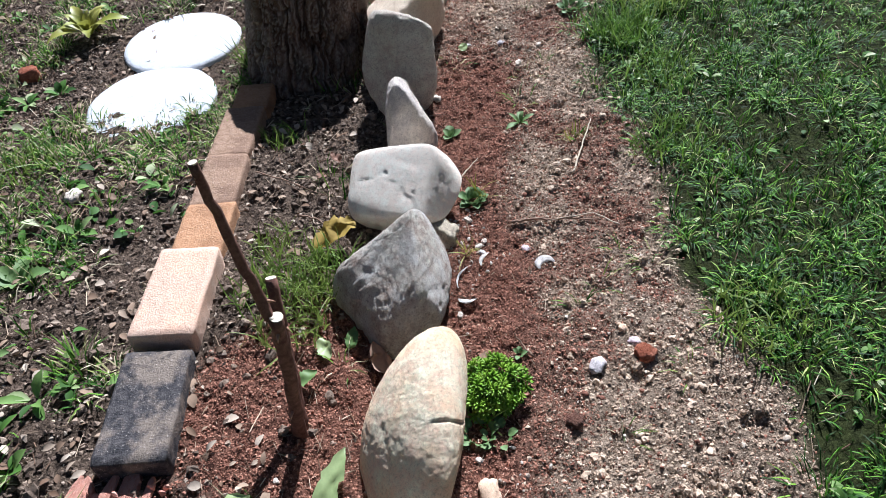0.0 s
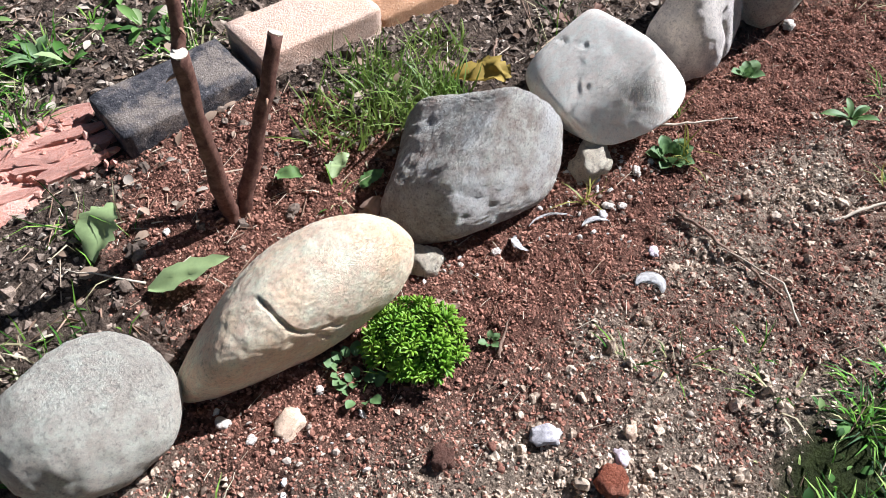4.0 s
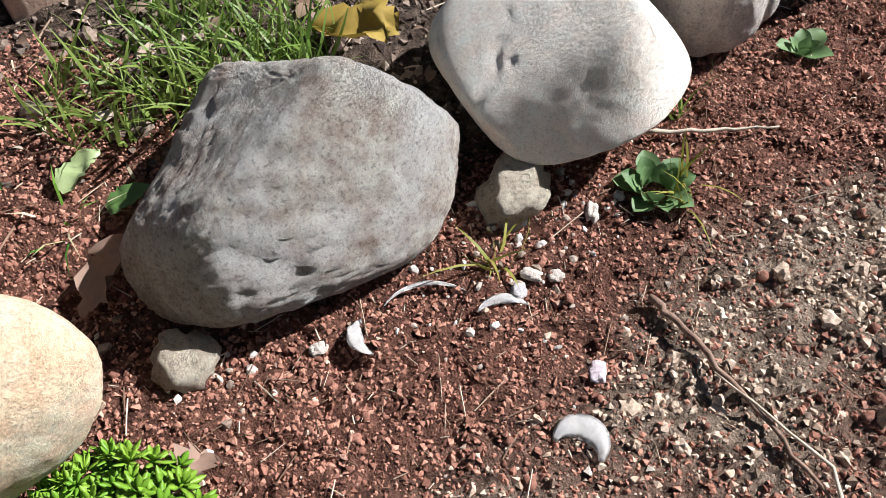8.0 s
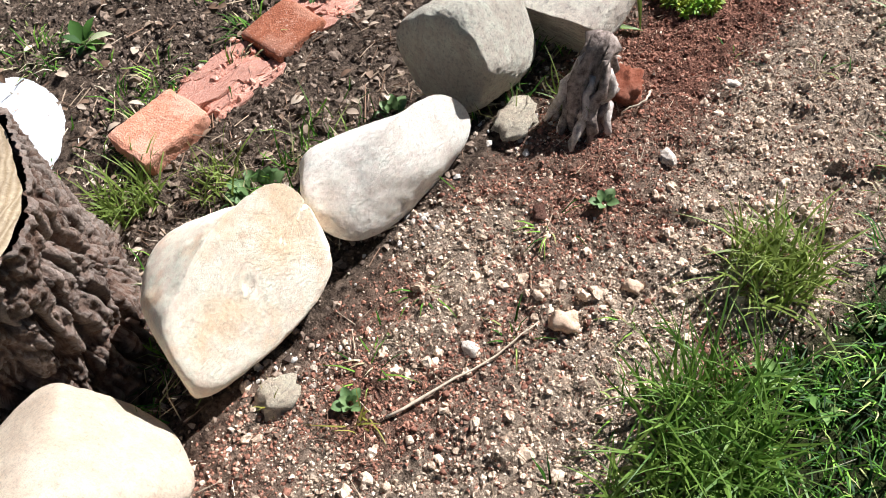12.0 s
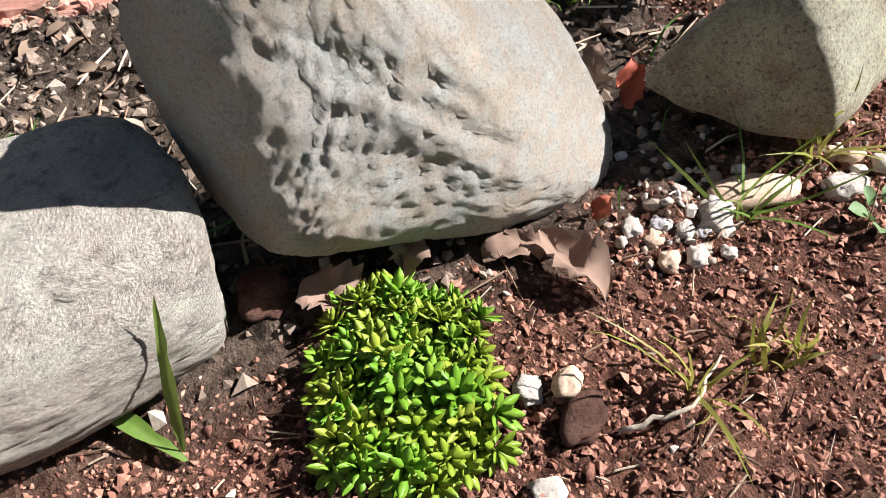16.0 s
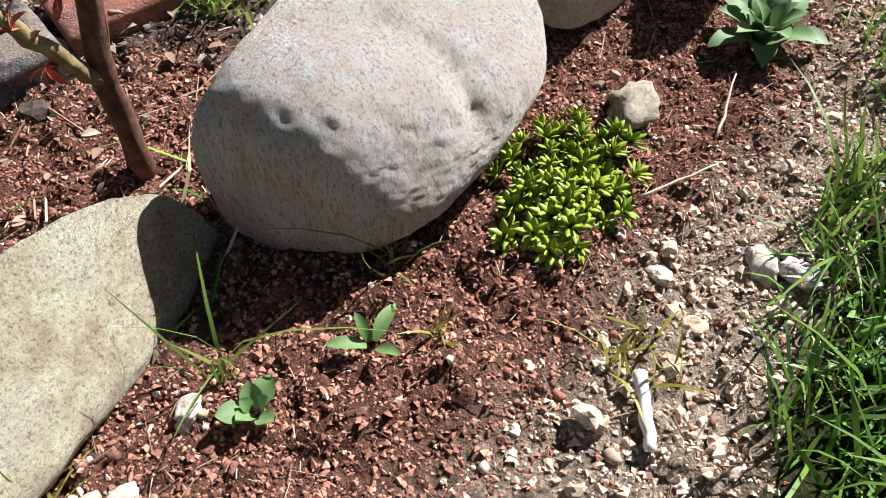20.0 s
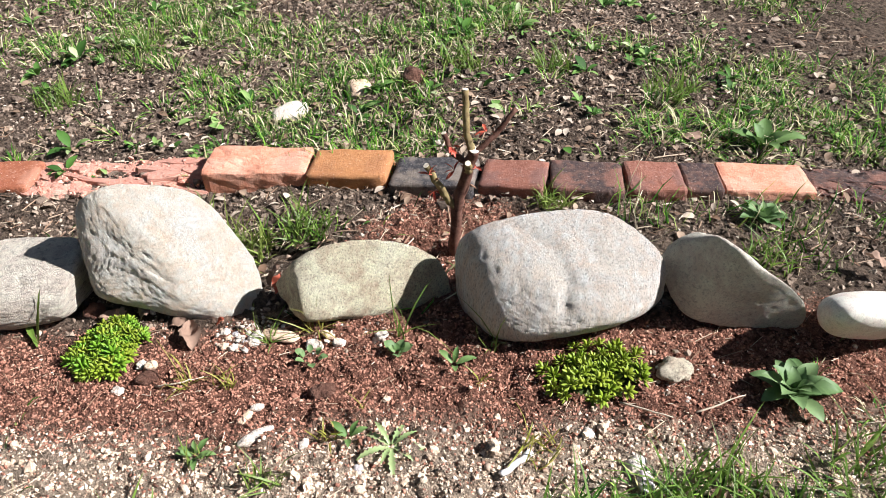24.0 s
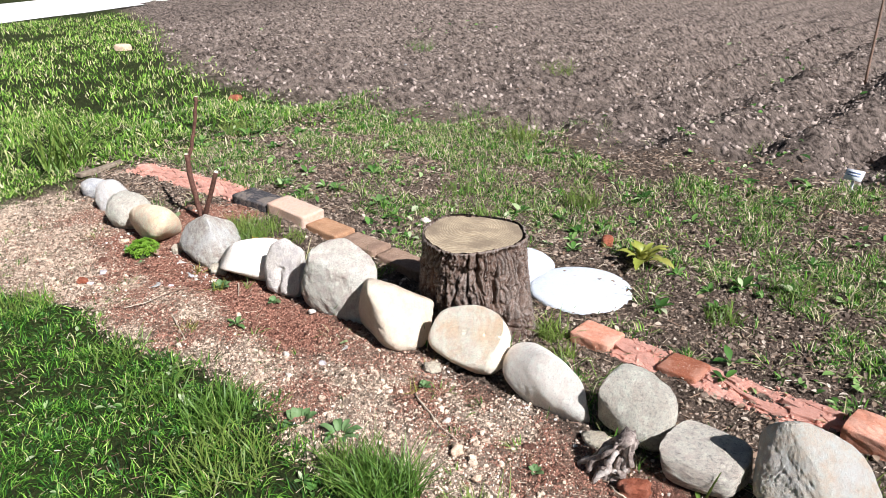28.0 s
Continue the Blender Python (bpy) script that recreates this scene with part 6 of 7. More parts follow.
single_leaf((0.59, 2.632), 0.085, 0.009, 118, M_BLADE, "single grass blade lying against a boulder", 8, 0, name="long_grass", seed=23, arch=0.25, fold=0.5)


def tuft(at, n, h, spread, material, label, seed, width=0.0035, lean=0.8, name="grass_tuft"):
    """One clump of grass."""
    r3 = np.random.default_rng(seed)
    a, d = r3.uniform(0, 2 * np.pi, n), spread * np.sqrt(r3.uniform(0, 1, n)) * 0.5
    p = np.stack([d * np.cos(a), d * np.sin(a), np.full(n, -0.004)], 1)
    hh = h * r3.uniform(0.45, 1.1, n)
    if n < 30 or name == "iris_clump":
        thing = new(name)
        thing.location = (at[0], at[1], ground_z(at[0], at[1]))
        turns = rotations(n, r3, lean)
        me = mesh_np("blade", *BLADE5, True)
        me.materials.append(material)
        for i in range(n):
            m = Matrix(turns[i].tolist()).to_4x4() @ Matrix.Diagonal((width * r3.uniform(0.6, 1.3), hh[i] * r3.uniform(0.3, 1.5), hh[i], 1))
            share("blade", me, thing, Matrix.Translation(p[i]) @ m)
        return tagged(thing, label, "grass", "grass tufts")
    v, f = scatter(BLADE5, p, np.stack([width * r3.uniform(0.6, 1.3, n), hh * r3.uniform(0.3, 1.5, n), hh], 1), rotations(n, r3, lean), r3)
    me = mesh_np(name, v, f, True)
    me.materials.append(material)
    ob = new(name, me)
    ob.location = (at[0], at[1], ground_z(at[0], at[1]))
    return tagged(ob, label, "grass", "grass tufts")


def blade5():
    pts, faces = [], []
    for i, (z, w) in enumerate(((0, 0.4), (0.3, 0.5), (0.6, 0.42), (0.85, 0.25))):
        y = 0.6 * z * z
        pts += [(-w, y, z - 0.15 * z * z), (w, y, z - 0.15 * z * z)]
    pts.append((0, 0.66, 0.86))
    for i in range(3):
        a = 2 * i
        faces += [(a, a + 1, a + 3), (a, a + 3, a + 2)]
    faces.append((6, 7, 8))
    return np.array(pts, float), np.array(faces)


BLADE5 = blade5()
T_LAWN, T_YEL, T_THIN = "lush green grass tuft at the lawn edge", "thin yellow-green grass tuft on the soil", "sparse green grass blades beside a boulder"
TUFTS = [
    (0.95, 2.03, 420, 0.13, 0.16, M_BLADE, T_LAWN), (0.93, 2.27, 220, 0.10, 0.12, M_BLADE, T_LAWN), (0.97, 1.47, 260, 0.10, 0.18, M_BLADE, T_LAWN),
    (0.94, 1.92, 240, 0.10, 0.15, M_BLADE, T_LAWN), (1.00, 2.82, 160, 0.08, 0.14, M_BLADE, T_LAWN), (1.08, 3.60, 260, 0.10, 0.2, M_BLADE, T_LAWN),
    (1.09, 3.42, 200, 0.10, 0.18, M_BLADE, T_LAWN), (0.94, 0.95, 150, 0.07, 0.2, M_BLADE, T_LAWN), (0.95, 0.40, 150, 0.07, 0.2, M_BLADE, T_LAWN),
    (1.00, 1.25, 150, 0.08, 0.2, M_BLADE, T_LAWN), (1.06, 3.85, 180, 0.10, 0.2, M_BLADE, T_LAWN), (1.10, 1.65, 250, 0.10, 0.25, M_BLADE, T_LAWN),
    (0.708, 2.886, 14, 0.075, 0.012, M_BLADE_Y, T_YEL), (0.717, 2.941, 20, 0.04, 0.03, M_BLADE_Y, T_YEL), (0.841, 3.095, 16, 0.04, 0.03, M_BLADE_Y, T_YEL),
    (0.571, 1.828, 14, 0.05, 0.03, M_BLADE_Y, T_YEL), (0.415, 0.672, 12, 0.06, 0.015, M_BLADE_Y, T_YEL), (0.470, 0.855, 16, 0.06, 0.03, M_BLADE_Y, T_YEL),
    (0.722, 1.022, 14, 0.05, 0.04, M_BLADE_Y, T_YEL), (0.801, 3.145, 8, 0.05, 0.015, M_BLADE_Y, T_YEL), (0.771, 3.340, 8, 0.035, 0.02, M_BLADE_Y, T_YEL),
    (0.914, 3.395, 22, 0.06, 0.06, M_BLADE_Y, T_YEL), (0.906, 3.010, 26, 0.06, 0.05, M_BLADE, T_YEL), (0.851, 2.909, 12, 0.04, 0.03, M_BLADE, T_YEL),
    (0.632, 3.006, 14, 0.075, 0.015, M_BLADE, T_THIN), (0.623, 3.084, 18, 0.08, 0.02, M_BLADE_Y, T_THIN), (0.704, 3.372, 9, 0.10, 0.02, M_BLADE, T_THIN),
    (0.645, 3.224, 10, 0.11, 0.03, M_BLADE, T_THIN), (0.545, 2.43, 16, 0.09, 0.015, M_BLADE, T_THIN), (0.46, 1.79, 8, 0.05, 0.015, M_BLADE_Y, T_THIN),
    (0.415, 2.14, 8, 0.05, 0.02, M_BLADE, T_THIN), (0.405, 0.265, 7, 0.06, 0.02, M_BLADE, T_THIN), (0.40, 0.93, 9, 0.06, 0.012, M_BLADE, T_THIN),
    (0.34, 2.95, 130, 0.10, 0.10, M_BLADE, "green grass tuft between bricks and boulders"), (0.31, 3.07, 90, 0.08, 0.10, M_BLADE, "green grass tuft between bricks and boulders"),
    (0.20, 2.83, 60, 0.08, 0.08, M_BLADE, "green grass tuft between bricks and boulders"), (0.34, 3.57, 60, 0.07, 0.07, M_BLADE, "grass tuft in front of the maroon brick"),
    (0.05, 0.63, 110, 0.08, 0.16, M_BLADE, "green grass tuft between bricks and boulders"), (0.0, 0.76, 70, 0.06, 0.10, M_BLADE, "grass tuft beside the pale brick"),
    (0.09, 0.56, 60, 0.07, 0.10, M_BLADE, "green grass tuft behind the grey boulder"), (0.06, 0.50, 120, 0.06, 0.14, M_BLADE, "green grass tuft behind the grey boulder"), (0.11, 0.64, 140, 0.08, 0.14, M_BLADE, "green grass tuft behind the grey boulder"), (0.0, 0.60, 90, 0.06, 0.14, M_BLADE, "grass tuft beside the pale brick"), (-0.02, 1.20, 50, 0.06, 0.10, M_BLADE, "shaded grass at the foot of the stump"),
    (-0.02, 1.955, 120, 0.10, 0.10, M_BLADE, "grass tuft at the foot of the stump"), (-0.15, 1.70, 60, 0.12, 0.08, M_BLADE, "long grass between slab and stump"),
    (0.10, 2.05, 60, 0.08, 0.10, M_BLADE, "grass tuft behind the pale boulder"), (0.762, 3.985, 16, 0.05, 0.06, M_BLADE, T_THIN), (0.56, 3.93, 60, 0.07, 0.10, M_BLADE, "grass tuft behind the wedge boulder"),
    (-0.339, 3.508, 90, 0.08, 0.12, M_BLADE, "green tuft on the rough ground"), (-0.31, 3.752, 90, 0.08, 0.12, M_BLADE, "green tuft on the rough ground"),
    (-0.132, 4.02, 110, 0.09, 0.14, M_BLADE, "green tuft on the rough ground"), (-0.434, 2.40, 100, 0.09, 0.12, M_BLADE, "green tuft on the rough ground"),
    (-1.208, 1.50, 140, 0.14, 0.16, M_BLADE, "tall green tuft on the rough ground"), (-2.0, 0.725, 120, 0.16, 0.2, M_BLADE, "green tuft at the field edge"),
    (-2.4, 0.143, 150, 0.16, 0.3, M_BLADE, "green tuft at the field edge"), (-2.81, 1.95, 110, 0.12, 0.3, M_BLADE, "green tuft in the tilled field"),
    (-1.14, -0.9, 140, 0.12, 0.25, M_BLADE, "green tuft on the rough ground"), (-0.70, 1.20, 110, 0.11, 0.2, M_BLADE, "green tuft on the rough ground"),
    (-0.95, 0.95, 110, 0.10, 0.2, M_BLADE, "green tuft on the rough ground"), (-0.75, 2.55, 110, 0.09, 0.18, M_BLADE, "green tuft on the rough ground"),
    (-4.0, -0.05, 90, 0.15, 0.3, M_BLADE, "green tuft in the tilled field"), (-4.45, -1.93, 90, 0.15, 0.3, M_BLADE, "green tuft in the tilled field"),
]
for i, (x, y, n, h, spread, mat, label) in enumerate(TUFTS):
    tuft((x, y), n, h, spread, mat, label, 100 + i, 0.0026 if n < 30 else 0.0035, 0.95 if n < 30 else 0.8)
tuft((-0.04, -1.07), 60, 0.42, 0.22, M_BLADE, "tall iris-like clump of long green leaves", 300, 0.012, 0.55, "iris_clump")


# ---- pebbles and small stones ----
def pebble(at, size, material, label, yaw=0, tilt=0, level=3, rough=0.12, name="pebble", sink=0.3, seed=0, square=2.2):
    v, f = ico(level)
    q = v / ((np.abs(v) ** square).sum(1) ** (1 / square))[:, None]
    o = seed * 2.3
    d = np.array([1 + rough * noise.noise((x * 1.6 + o, y * 1.6, z * 1.6)) + rough * 0.4 * noise.noise((x * 5 + o, y * 5, z * 5)) for x, y, z in q])
    me = mesh_np(name, q * d[:, None] * np.array(size), f, True)
    me.materials.append(material)
    ob = new(name, me)
    ob.matrix_basis = pose(at[0], at[1], ground_z(at[0], at[1]) + size[2] * (1 - 2 * sink), tilt, 0, yaw)
    return tagged(ob, label, "pebble" if name == "pebble" else "stone")


P_WHITE = stone_mat("pebble_white", (0.62, 0.58, 0.53), (0.50, 0.46, 0.41), (0.46, 0.40, 0.33), 300, 0.3, 0.3)
P_TAN = stone_mat("pebble_tan", (0.58, 0.46, 0.35), (0.44, 0.34, 0.25), (0.38, 0.28, 0.20), 300, 0.3, 0.2)
P_GREY = stone_mat("pebble_grey", (0.42, 0.42, 0.44), (0.30, 0.30, 0.32), (0.50, 0.48, 0.46), 300, 0.3, 0.2)
P_PURPLE = stone_mat("pebble_mauve", (0.56, 0.50, 0.54), (0.42, 0.37, 0.41), (0.66, 0.62, 0.62), 260, 0.2, 0.2)
P_RED = stone_mat("stone_brick_red", (0.36, 0.13, 0.075), (0.25, 0.075, 0.04), (0.40, 0.20, 0.14), 200, 0.5, 0.9)
P_ROCK = stone_mat("rock_limestone", (0.64, 0.58, 0.47), (0.48, 0.42, 0.33), (0.58, 0.53, 0.44), 160, 0.5, 1.0)
P_BROWN = stone_mat("stone_brown", (0.18, 0.095, 0.068), (0.11, 0.055, 0.04), (0.22, 0.13, 0.10), 200, 0.5, 0.8)
PEBBLES = [
    (0.541, 0.672, 0.0095, P_PURPLE, "mauve round pebble beside the white shard"), (0.430, 0.777, 0.010, P_WHITE, "white angular pebble between two boulders"),
    (0.387, 0.142, 0.021, P_TAN, "brown round pebble at the foot of the tan boulder"), (0.329, 0.083, 0.012, P_WHITE, "white pebble near the tan boulder"),
    (0.373, 0.096, 0.010, P_WHITE, "white pebble near the tan boulder"), (0.382, 0.513, 0.008, P_WHITE, "white pebble below the grey boulder"),
    (0.378, 0.197, 0.007, P_WHITE, "white pebble below the tan boulder"), (0.048, 0.185, 0.007, P_WHITE, "small white pebble by the rose stems"),
    (0.443, 0.691, 0.009, P_WHITE, "white pebble below the grey boulder"), (0.456, 0.708, 0.009, P_WHITE, "white long pebble below the grey boulder"),
    (0.447, 0.672, 0.010, P_GREY, "dark grey pebble below the grey boulder"), (0.617, 1.510, 0.014, P_GREY, "bluish grey pebble on red soil"),
    (0.404, 1.260, 0.014, P_WHITE, "white flat pebble below the tall boulder"), (0.647, 1.389, 0.013, P_WHITE, "white pebble on red soil"),
    (0.721, 1.476, 0.011, P_WHITE, "white pebble on gravel"), (0.728, 2.078, 0.024, P_TAN, "pinkish tan round pebble on bare soil"),
    (0.640, 1.985, 0.014, P_WHITE, "whitish angular pebble on bare soil"), (0.735, 2.395, 0.015, P_WHITE, "white pebble near the lawn"),
    (0.617, 2.215, 0.016, P_BROWN, "brown stone on bare soil"), (0.783, 2.170, 0.013, P_TAN, "tan pebble near the lawn"),
    (0.707, 2.779, 0.010, P_WHITE, "white pebble on red soil"), (0.765, 2.580, 0.014, P_WHITE, "white pebble on gravel"),
    (0.656, 2.806, 0.011, P_WHITE, "white crumbly pebble beside the sedum"), (0.659, 2.726, 0.014, P_TAN, "tan lump beside the sedum"),
    (0.596, 2.969, 0.008, P_RED, "small red brick chip among pebbles"), (0.627, 2.985, 0.016, P_WHITE, "flat whitish stone among pebbles"),
    (0.616, 2.941, 0.010, P_TAN, "tan pebble in a small heap"), (0.643, 2.950, 0.009, P_WHITE, "white pebble in a small heap"),
    (0.635, 2.934, 0.011, P_TAN, "tan oval pebble in a small heap"), (0.623, 2.959, 0.008, P_WHITE, "white pebble in a small heap"),
    (0.609, 2.952, 0.009, P_GREY, "grey pebble in a small heap"), (0.651, 2.969, 0.008, P_WHITE, "white pebble in a small heap"),
    (0.631, 2.969, 0.007, P_GREY, "grey pebble in a small heap"), (0.601, 2.934, 0.009, P_WHITE, "white pebble in a small heap"),
    (0.656, 3.122, 0.012, P_WHITE, "white round pebble beside the low boulder"), (0.654, 3.081, 0.015, P_WHITE, "flat white pebble beside the low boulder"),
    (0.639, 3.105, 0.009, P_TAN, "tan pebble beside the low boulder"), (0.629, 3.099, 0.009, P_TAN, "brown pebble beside the low boulder"),
    (0.648, 3.192, 0.013, P_WHITE, "white banded pebble beside the low boulder"), (0.850, 3.062, 0.011, P_WHITE, "white pebble on gravel"),
    (0.781, 2.979, 0.010, P_TAN, "tan pebble on gravel"), (0.796, 2.972, 0.009, P_TAN, "tan pebble on gravel"), (0.900, 3.137, 0.012, P_GREY, "blue-grey pebble on gravel"),
    (0.989, 3.521, 0.019, P_PURPLE, "pale mauve stone at the lawn edge"), (0.961, 3.516, 0.020, P_WHITE, "white quartz stone at the lawn edge"),
    (0.893, 3.472, 0.013, P_WHITE, "white pebble on gravel"), (0.935, 3.44, 0.011, P_TAN, "tan pebble on gravel"), (0.697, 0.400, 0.014, P_PURPLE, "mauve pebble near the lawn"),
    (0.684, 0.433, 0.012, P_TAN, "tan pebble near the lawn"), (0.616, 0.355, 0.022, P_GREY, "dark grey rough stone on gravel"), (0.551, 0.247, 0.020, P_BROWN, "brown crumbly stone on gravel"),
    (0.029, 3.383, 0.018, P_WHITE, "white stone behind the bricks"), (-0.527, 1.052, 0.030, P_WHITE, "white stone on dark soil"),
]
for i, (x, y, r, mat, label) in enumerate(PEBBLES):
    k = random.Random(i)
    r *= 0.66
    pebble((x, y), (r * k.uniform(0.8, 1.15), r * k.uniform(0.95, 1.5), r * k.uniform(0.5, 0.85)), mat, label, k.uniform(0, 180), seed=i, rough=0.45, square=2.7)
pebble((0.829, 2.994), (0.009, 0.026, 0.009), P_WHITE, "long white stone on gravel", 25, seed=60, rough=0.25)
pebble((0.771, 2.993), (0.006, 0.011, 0.006), P_WHITE, "oblong white pebble on gravel", 5, seed=61)
pebble((0.685, 2.821), (0.011, 0.017, 0.010), P_BROWN, "reddish brown crumbly stone beside the sedum", 20, seed=62, rough=0.3)
pebble((0.667, 2.825), (0.008, 0.010, 0.007), P_TAN, "pinkish tan stone beside the sedum", 20, seed=63, rough=0.3)
pebble((0.519, 2.710), (0.017, 0.016, 0.014), P_BROWN, "reddish brown soil clod under a boulder", 0, seed=64, rough=0.4, name="clod")
pebble((0.623, 3.025), (0.014, 0.032, 0.007), P_TAN, "flat beige stone at the foot of a boulder", -22, seed=65, name="flat_stone")
pebble((0.759, 3.092), (0.014, 0.020, 0.011), P_BROWN, "brown soil clod on the bed", 0, seed=66, rough=0.4, name="clod")
pebble((0.326, 0.425), (0.024, 0.026, 0.022), P_ROCK, "yellowish rough limestone chunk between boulders", 30, seed=67, rough=0.4, name="rock")
pebble((0.372, 0.735), (0.028, 0.036, 0.026), P_ROCK, "pale porous limestone chunk between boulders", 20, seed=68, rough=0.5, name="rock")
pebble((0.708, 0.366), (0.018, 0.020, 0.013), P_RED, "salmon-red brick fragment on gravel", 30, seed=69, rough=0.3, name="brick_fragment", level=4)
pebble((0.622, 2.492), (0.026, 0.032, 0.022), P_RED, "orange-red brick fragment beside the driftwood", 20, seed=70, rough=0.4, name="brick_fragment", square=3.5, level=4)
pebble((0.800, 3.641), (0.022, 0.026, 0.018), P_ROCK, "pale rough limestone lump on soil", 0, seed=71, rough=0.5, name="rock")
pebble((0.500, 2.352), (0.030, 0.045, 0.020), P_ROCK, "pale crumbly limestone by the driftwood", 0, seed=72, rough=0.5, name="rock")
pebble((0.460, 1.804), (0.022, 0.028, 0.018), P_ROCK, "whitish crumbly lump below the cream boulder", 0, seed=73, rough=0.5, name="rock")
pebble((-0.225, 3.031), (0.035, 0.055, 0.015), P_WHITE, "flat whitish stone on the rough ground", 40, seed=74, rough=0.2, name="flat_stone")
pebble((-0.301, 3.215), (0.045, 0.035, 0.018), P_TAN, "pale flat stone on the rough ground", 0, seed=75, rough=0.25, name="stone")
pebble((-0.301, 3.363), (0.030, 0.030, 0.030), P_BROWN, "brown stone on the rough ground", 0, seed=76, rough=0.25, name="stone")
pebble((-0.879, 1.78), (0.03, 0.025, 0.028), P_RED, "orange-red brick fragment on the rough ground", 20, seed=77, rough=0.15, name="brick_fragment", square=5)
pebble((-3.08, -5.24), (0.06, 0.09, 0.05), P_TAN, "pale block lying far off in the grass", 20, seed=78, rough=0.05, name="block", square=7)
pebble((-1.854, -1.807), (0.06, 0.05, 0.03), P_RED, "orange fragment lying in the rough grass", 20, seed=79, rough=0.3, name="brick_fragment")
pebble((0.755, 4.27), (0.05, 0.08, 0.07), P_TAN, "tan rounded stone behind the last boulder", 20, seed=80, rough=0.1, name="stone")


def shard(at, r, width, turn, material, label, span=200, lift=0.004, name="shell_shard", yaw=0):
    """A thin curved piece of shell or peel, cupped."""
    bm = bmesh.new()
    rows_ = []
    n = 16
    for i in range(n + 1):
        k = i / n
        a = radians(span) * (k - 0.5)
        w = width * (0.08 + 0.92 * math.sin(math.pi * (0.03 + 0.94 * k)) ** 1.2)
        c = Vector((math.sin(a) * r, math.cos(a) * r, 0))
        u = Vector((math.sin(a), math.cos(a), 0))
        row = []
        for j in range(5):
            s = j / 4 - 0.5
            row.append(bm.verts.new(c + u * w * s + Vector((0, 0, w * 0.09 * (1 - 4 * s * s) + 0.002 * noise.noise((k * 5, s * 5, r * 90))))))
        rows_.append(row)
    for a, b in zip(rows_, rows_[1:]):
        for j in range(4):
            bm.faces.new((a[j], b[j], b[j + 1], a[j + 1]))
    geo = bmesh.ops.solidify(bm, geom=bm.faces[:], thickness=0.0012)
    ob = part(name, bm, material, None)
    ob.matrix_basis = pose(at[0], at[1], ground_z(at[0], at[1]) + lift, *turn)
    return tagged(ob, label, "shell")


M_SHELL = plain_mat("shell_white", (0.66, 0.62, 0.57), (0.76, 0.73, 0.69), 40, 0.5, 0.4, 0.15)
shard((0.575, 0.615), 0.018, 0.022, (4, 0, 25), M_SHELL, "white curved shard of shell on red soil", 190)
shard((0.405, 0.560), 0.022, 0.014, (14, 10, 160), M_SHELL, "white curled shard below the grey boulder", 120)
shard((0.435, 0.590), 0.05, 0.005, (6, 0, 60), M_SHELL, "thin white curled strip on the soil", 90)
shard((0.470, 0.640), 0.030, 0.010, (5, 0, 60), M_SHELL, "thin white flake on red soil", 90)
shard((0.520, 1.500), 0.016, 0.014, (10, 0, 20), M_SHELL, "small white shard on red soil", 120)


def stick(pts, r, material, label, name="twig", seed=0, taper=0.4):
    bm = bmesh.new()
    path = []
    pts = [Vector((x, y, ground_z(x, y) + z)) for x, y, z in pts]
    for a, b in zip(pts, pts[1:]):
        seg = between(a, b, 6, 0.004, seed)
        path += seg if not path else seg[1:]
    o = path[0].copy()
    n = len(path)
    tube(bm, [p - o for p in path], [r * (1 - (1 - taper) * i / (n - 1)) for i in range(n)], 7, 0.4, seed)
    ob = part(name, bm, material, None)
    ob.location = o
    return tagged(ob, label, "twig")


M_TWIG = plain_mat("twig_brown", (0.17, 0.10, 0.07), (0.30, 0.20, 0.14), 120)
M_TWIG_PALE = plain_mat("twig_pale", (0.45, 0.36, 0.26), (0.58, 0.49, 0.37), 120)
stick([(0.522, 0.750, 0.008), (0.56, 0.745, 0.012), (0.64, 0.735, 0.008), (0.715, 0.724, 0.006)], 0.0035, M_TWIG, "brown twig lying on red soil", seed=1)
stick([(0.689, 0.882, 0.006), (0.72, 0.95, 0.01), (0.745, 1.005, 0.012), (0.776, 1.072, 0.006)], 0.0028, M_TWIG_PALE, "long pale stalk lying on gravel", seed=2)
stick([(0.399, 0.880, 0.008), (0.44, 0.93, 0.010), (0.478, 0.975, 0.012)], 0.0025, M_TWIG_PALE, "pale stalk beside the white boulder", seed=3)
stick([(0.504, 0.391, 0.005), (0.49, 0.415, 0.012), (0.478, 0.440, 0.012)], 0.0025, M_TWIG, "short bent dark twig near the sedum", seed=4)
stick([(0.849, 3.535, 0.006), (0.896, 3.598, 0.010)], 0.0018, M_TWIG_PALE, "straight pale straw near the loose sedum", seed=5)
stick([(0.882, 3.643, 0.004), (0.871, 3.724, 0.012)], 0.0018, M_TWIG_PALE, "straight pale straw on red soil", seed=6)
stick([(0.915, 3.381, 0.006), (0.93, 3.355, 0.008), (0.944, 3.330, 0.006)], 0.0055, M_SHELL, "bleached white stick on gravel", seed=7, taper=0.8)
stick([(0.701, 2.834, 0.004), (0.716, 2.869, 0.010), (0.701, 2.909, 0.006)], 0.0018, M_TWIG_PALE, "thin pale straw near the sedum", seed=8)
stick([(0.10, 0.12, 0.01), (0.02, 0.05, 0.015)], 0.002, M_TWIG_PALE, "thin pale straw by the rose stems", seed=9)
stick([(0.60, 1.85, 0.008), (0.67, 1.98, 0.012), (0.70, 2.06, 0.01)], 0.0022, M_TWIG_PALE, "pale dry stalk on bare soil", seed=10)
stick([(0.05, 0.86, 0.01), (0.10, 0.80, 0.03), (0.14, 0.76, 0.01)], 0.0025, M_TWIG, "thin brown twig behind the white boulder", seed=11)
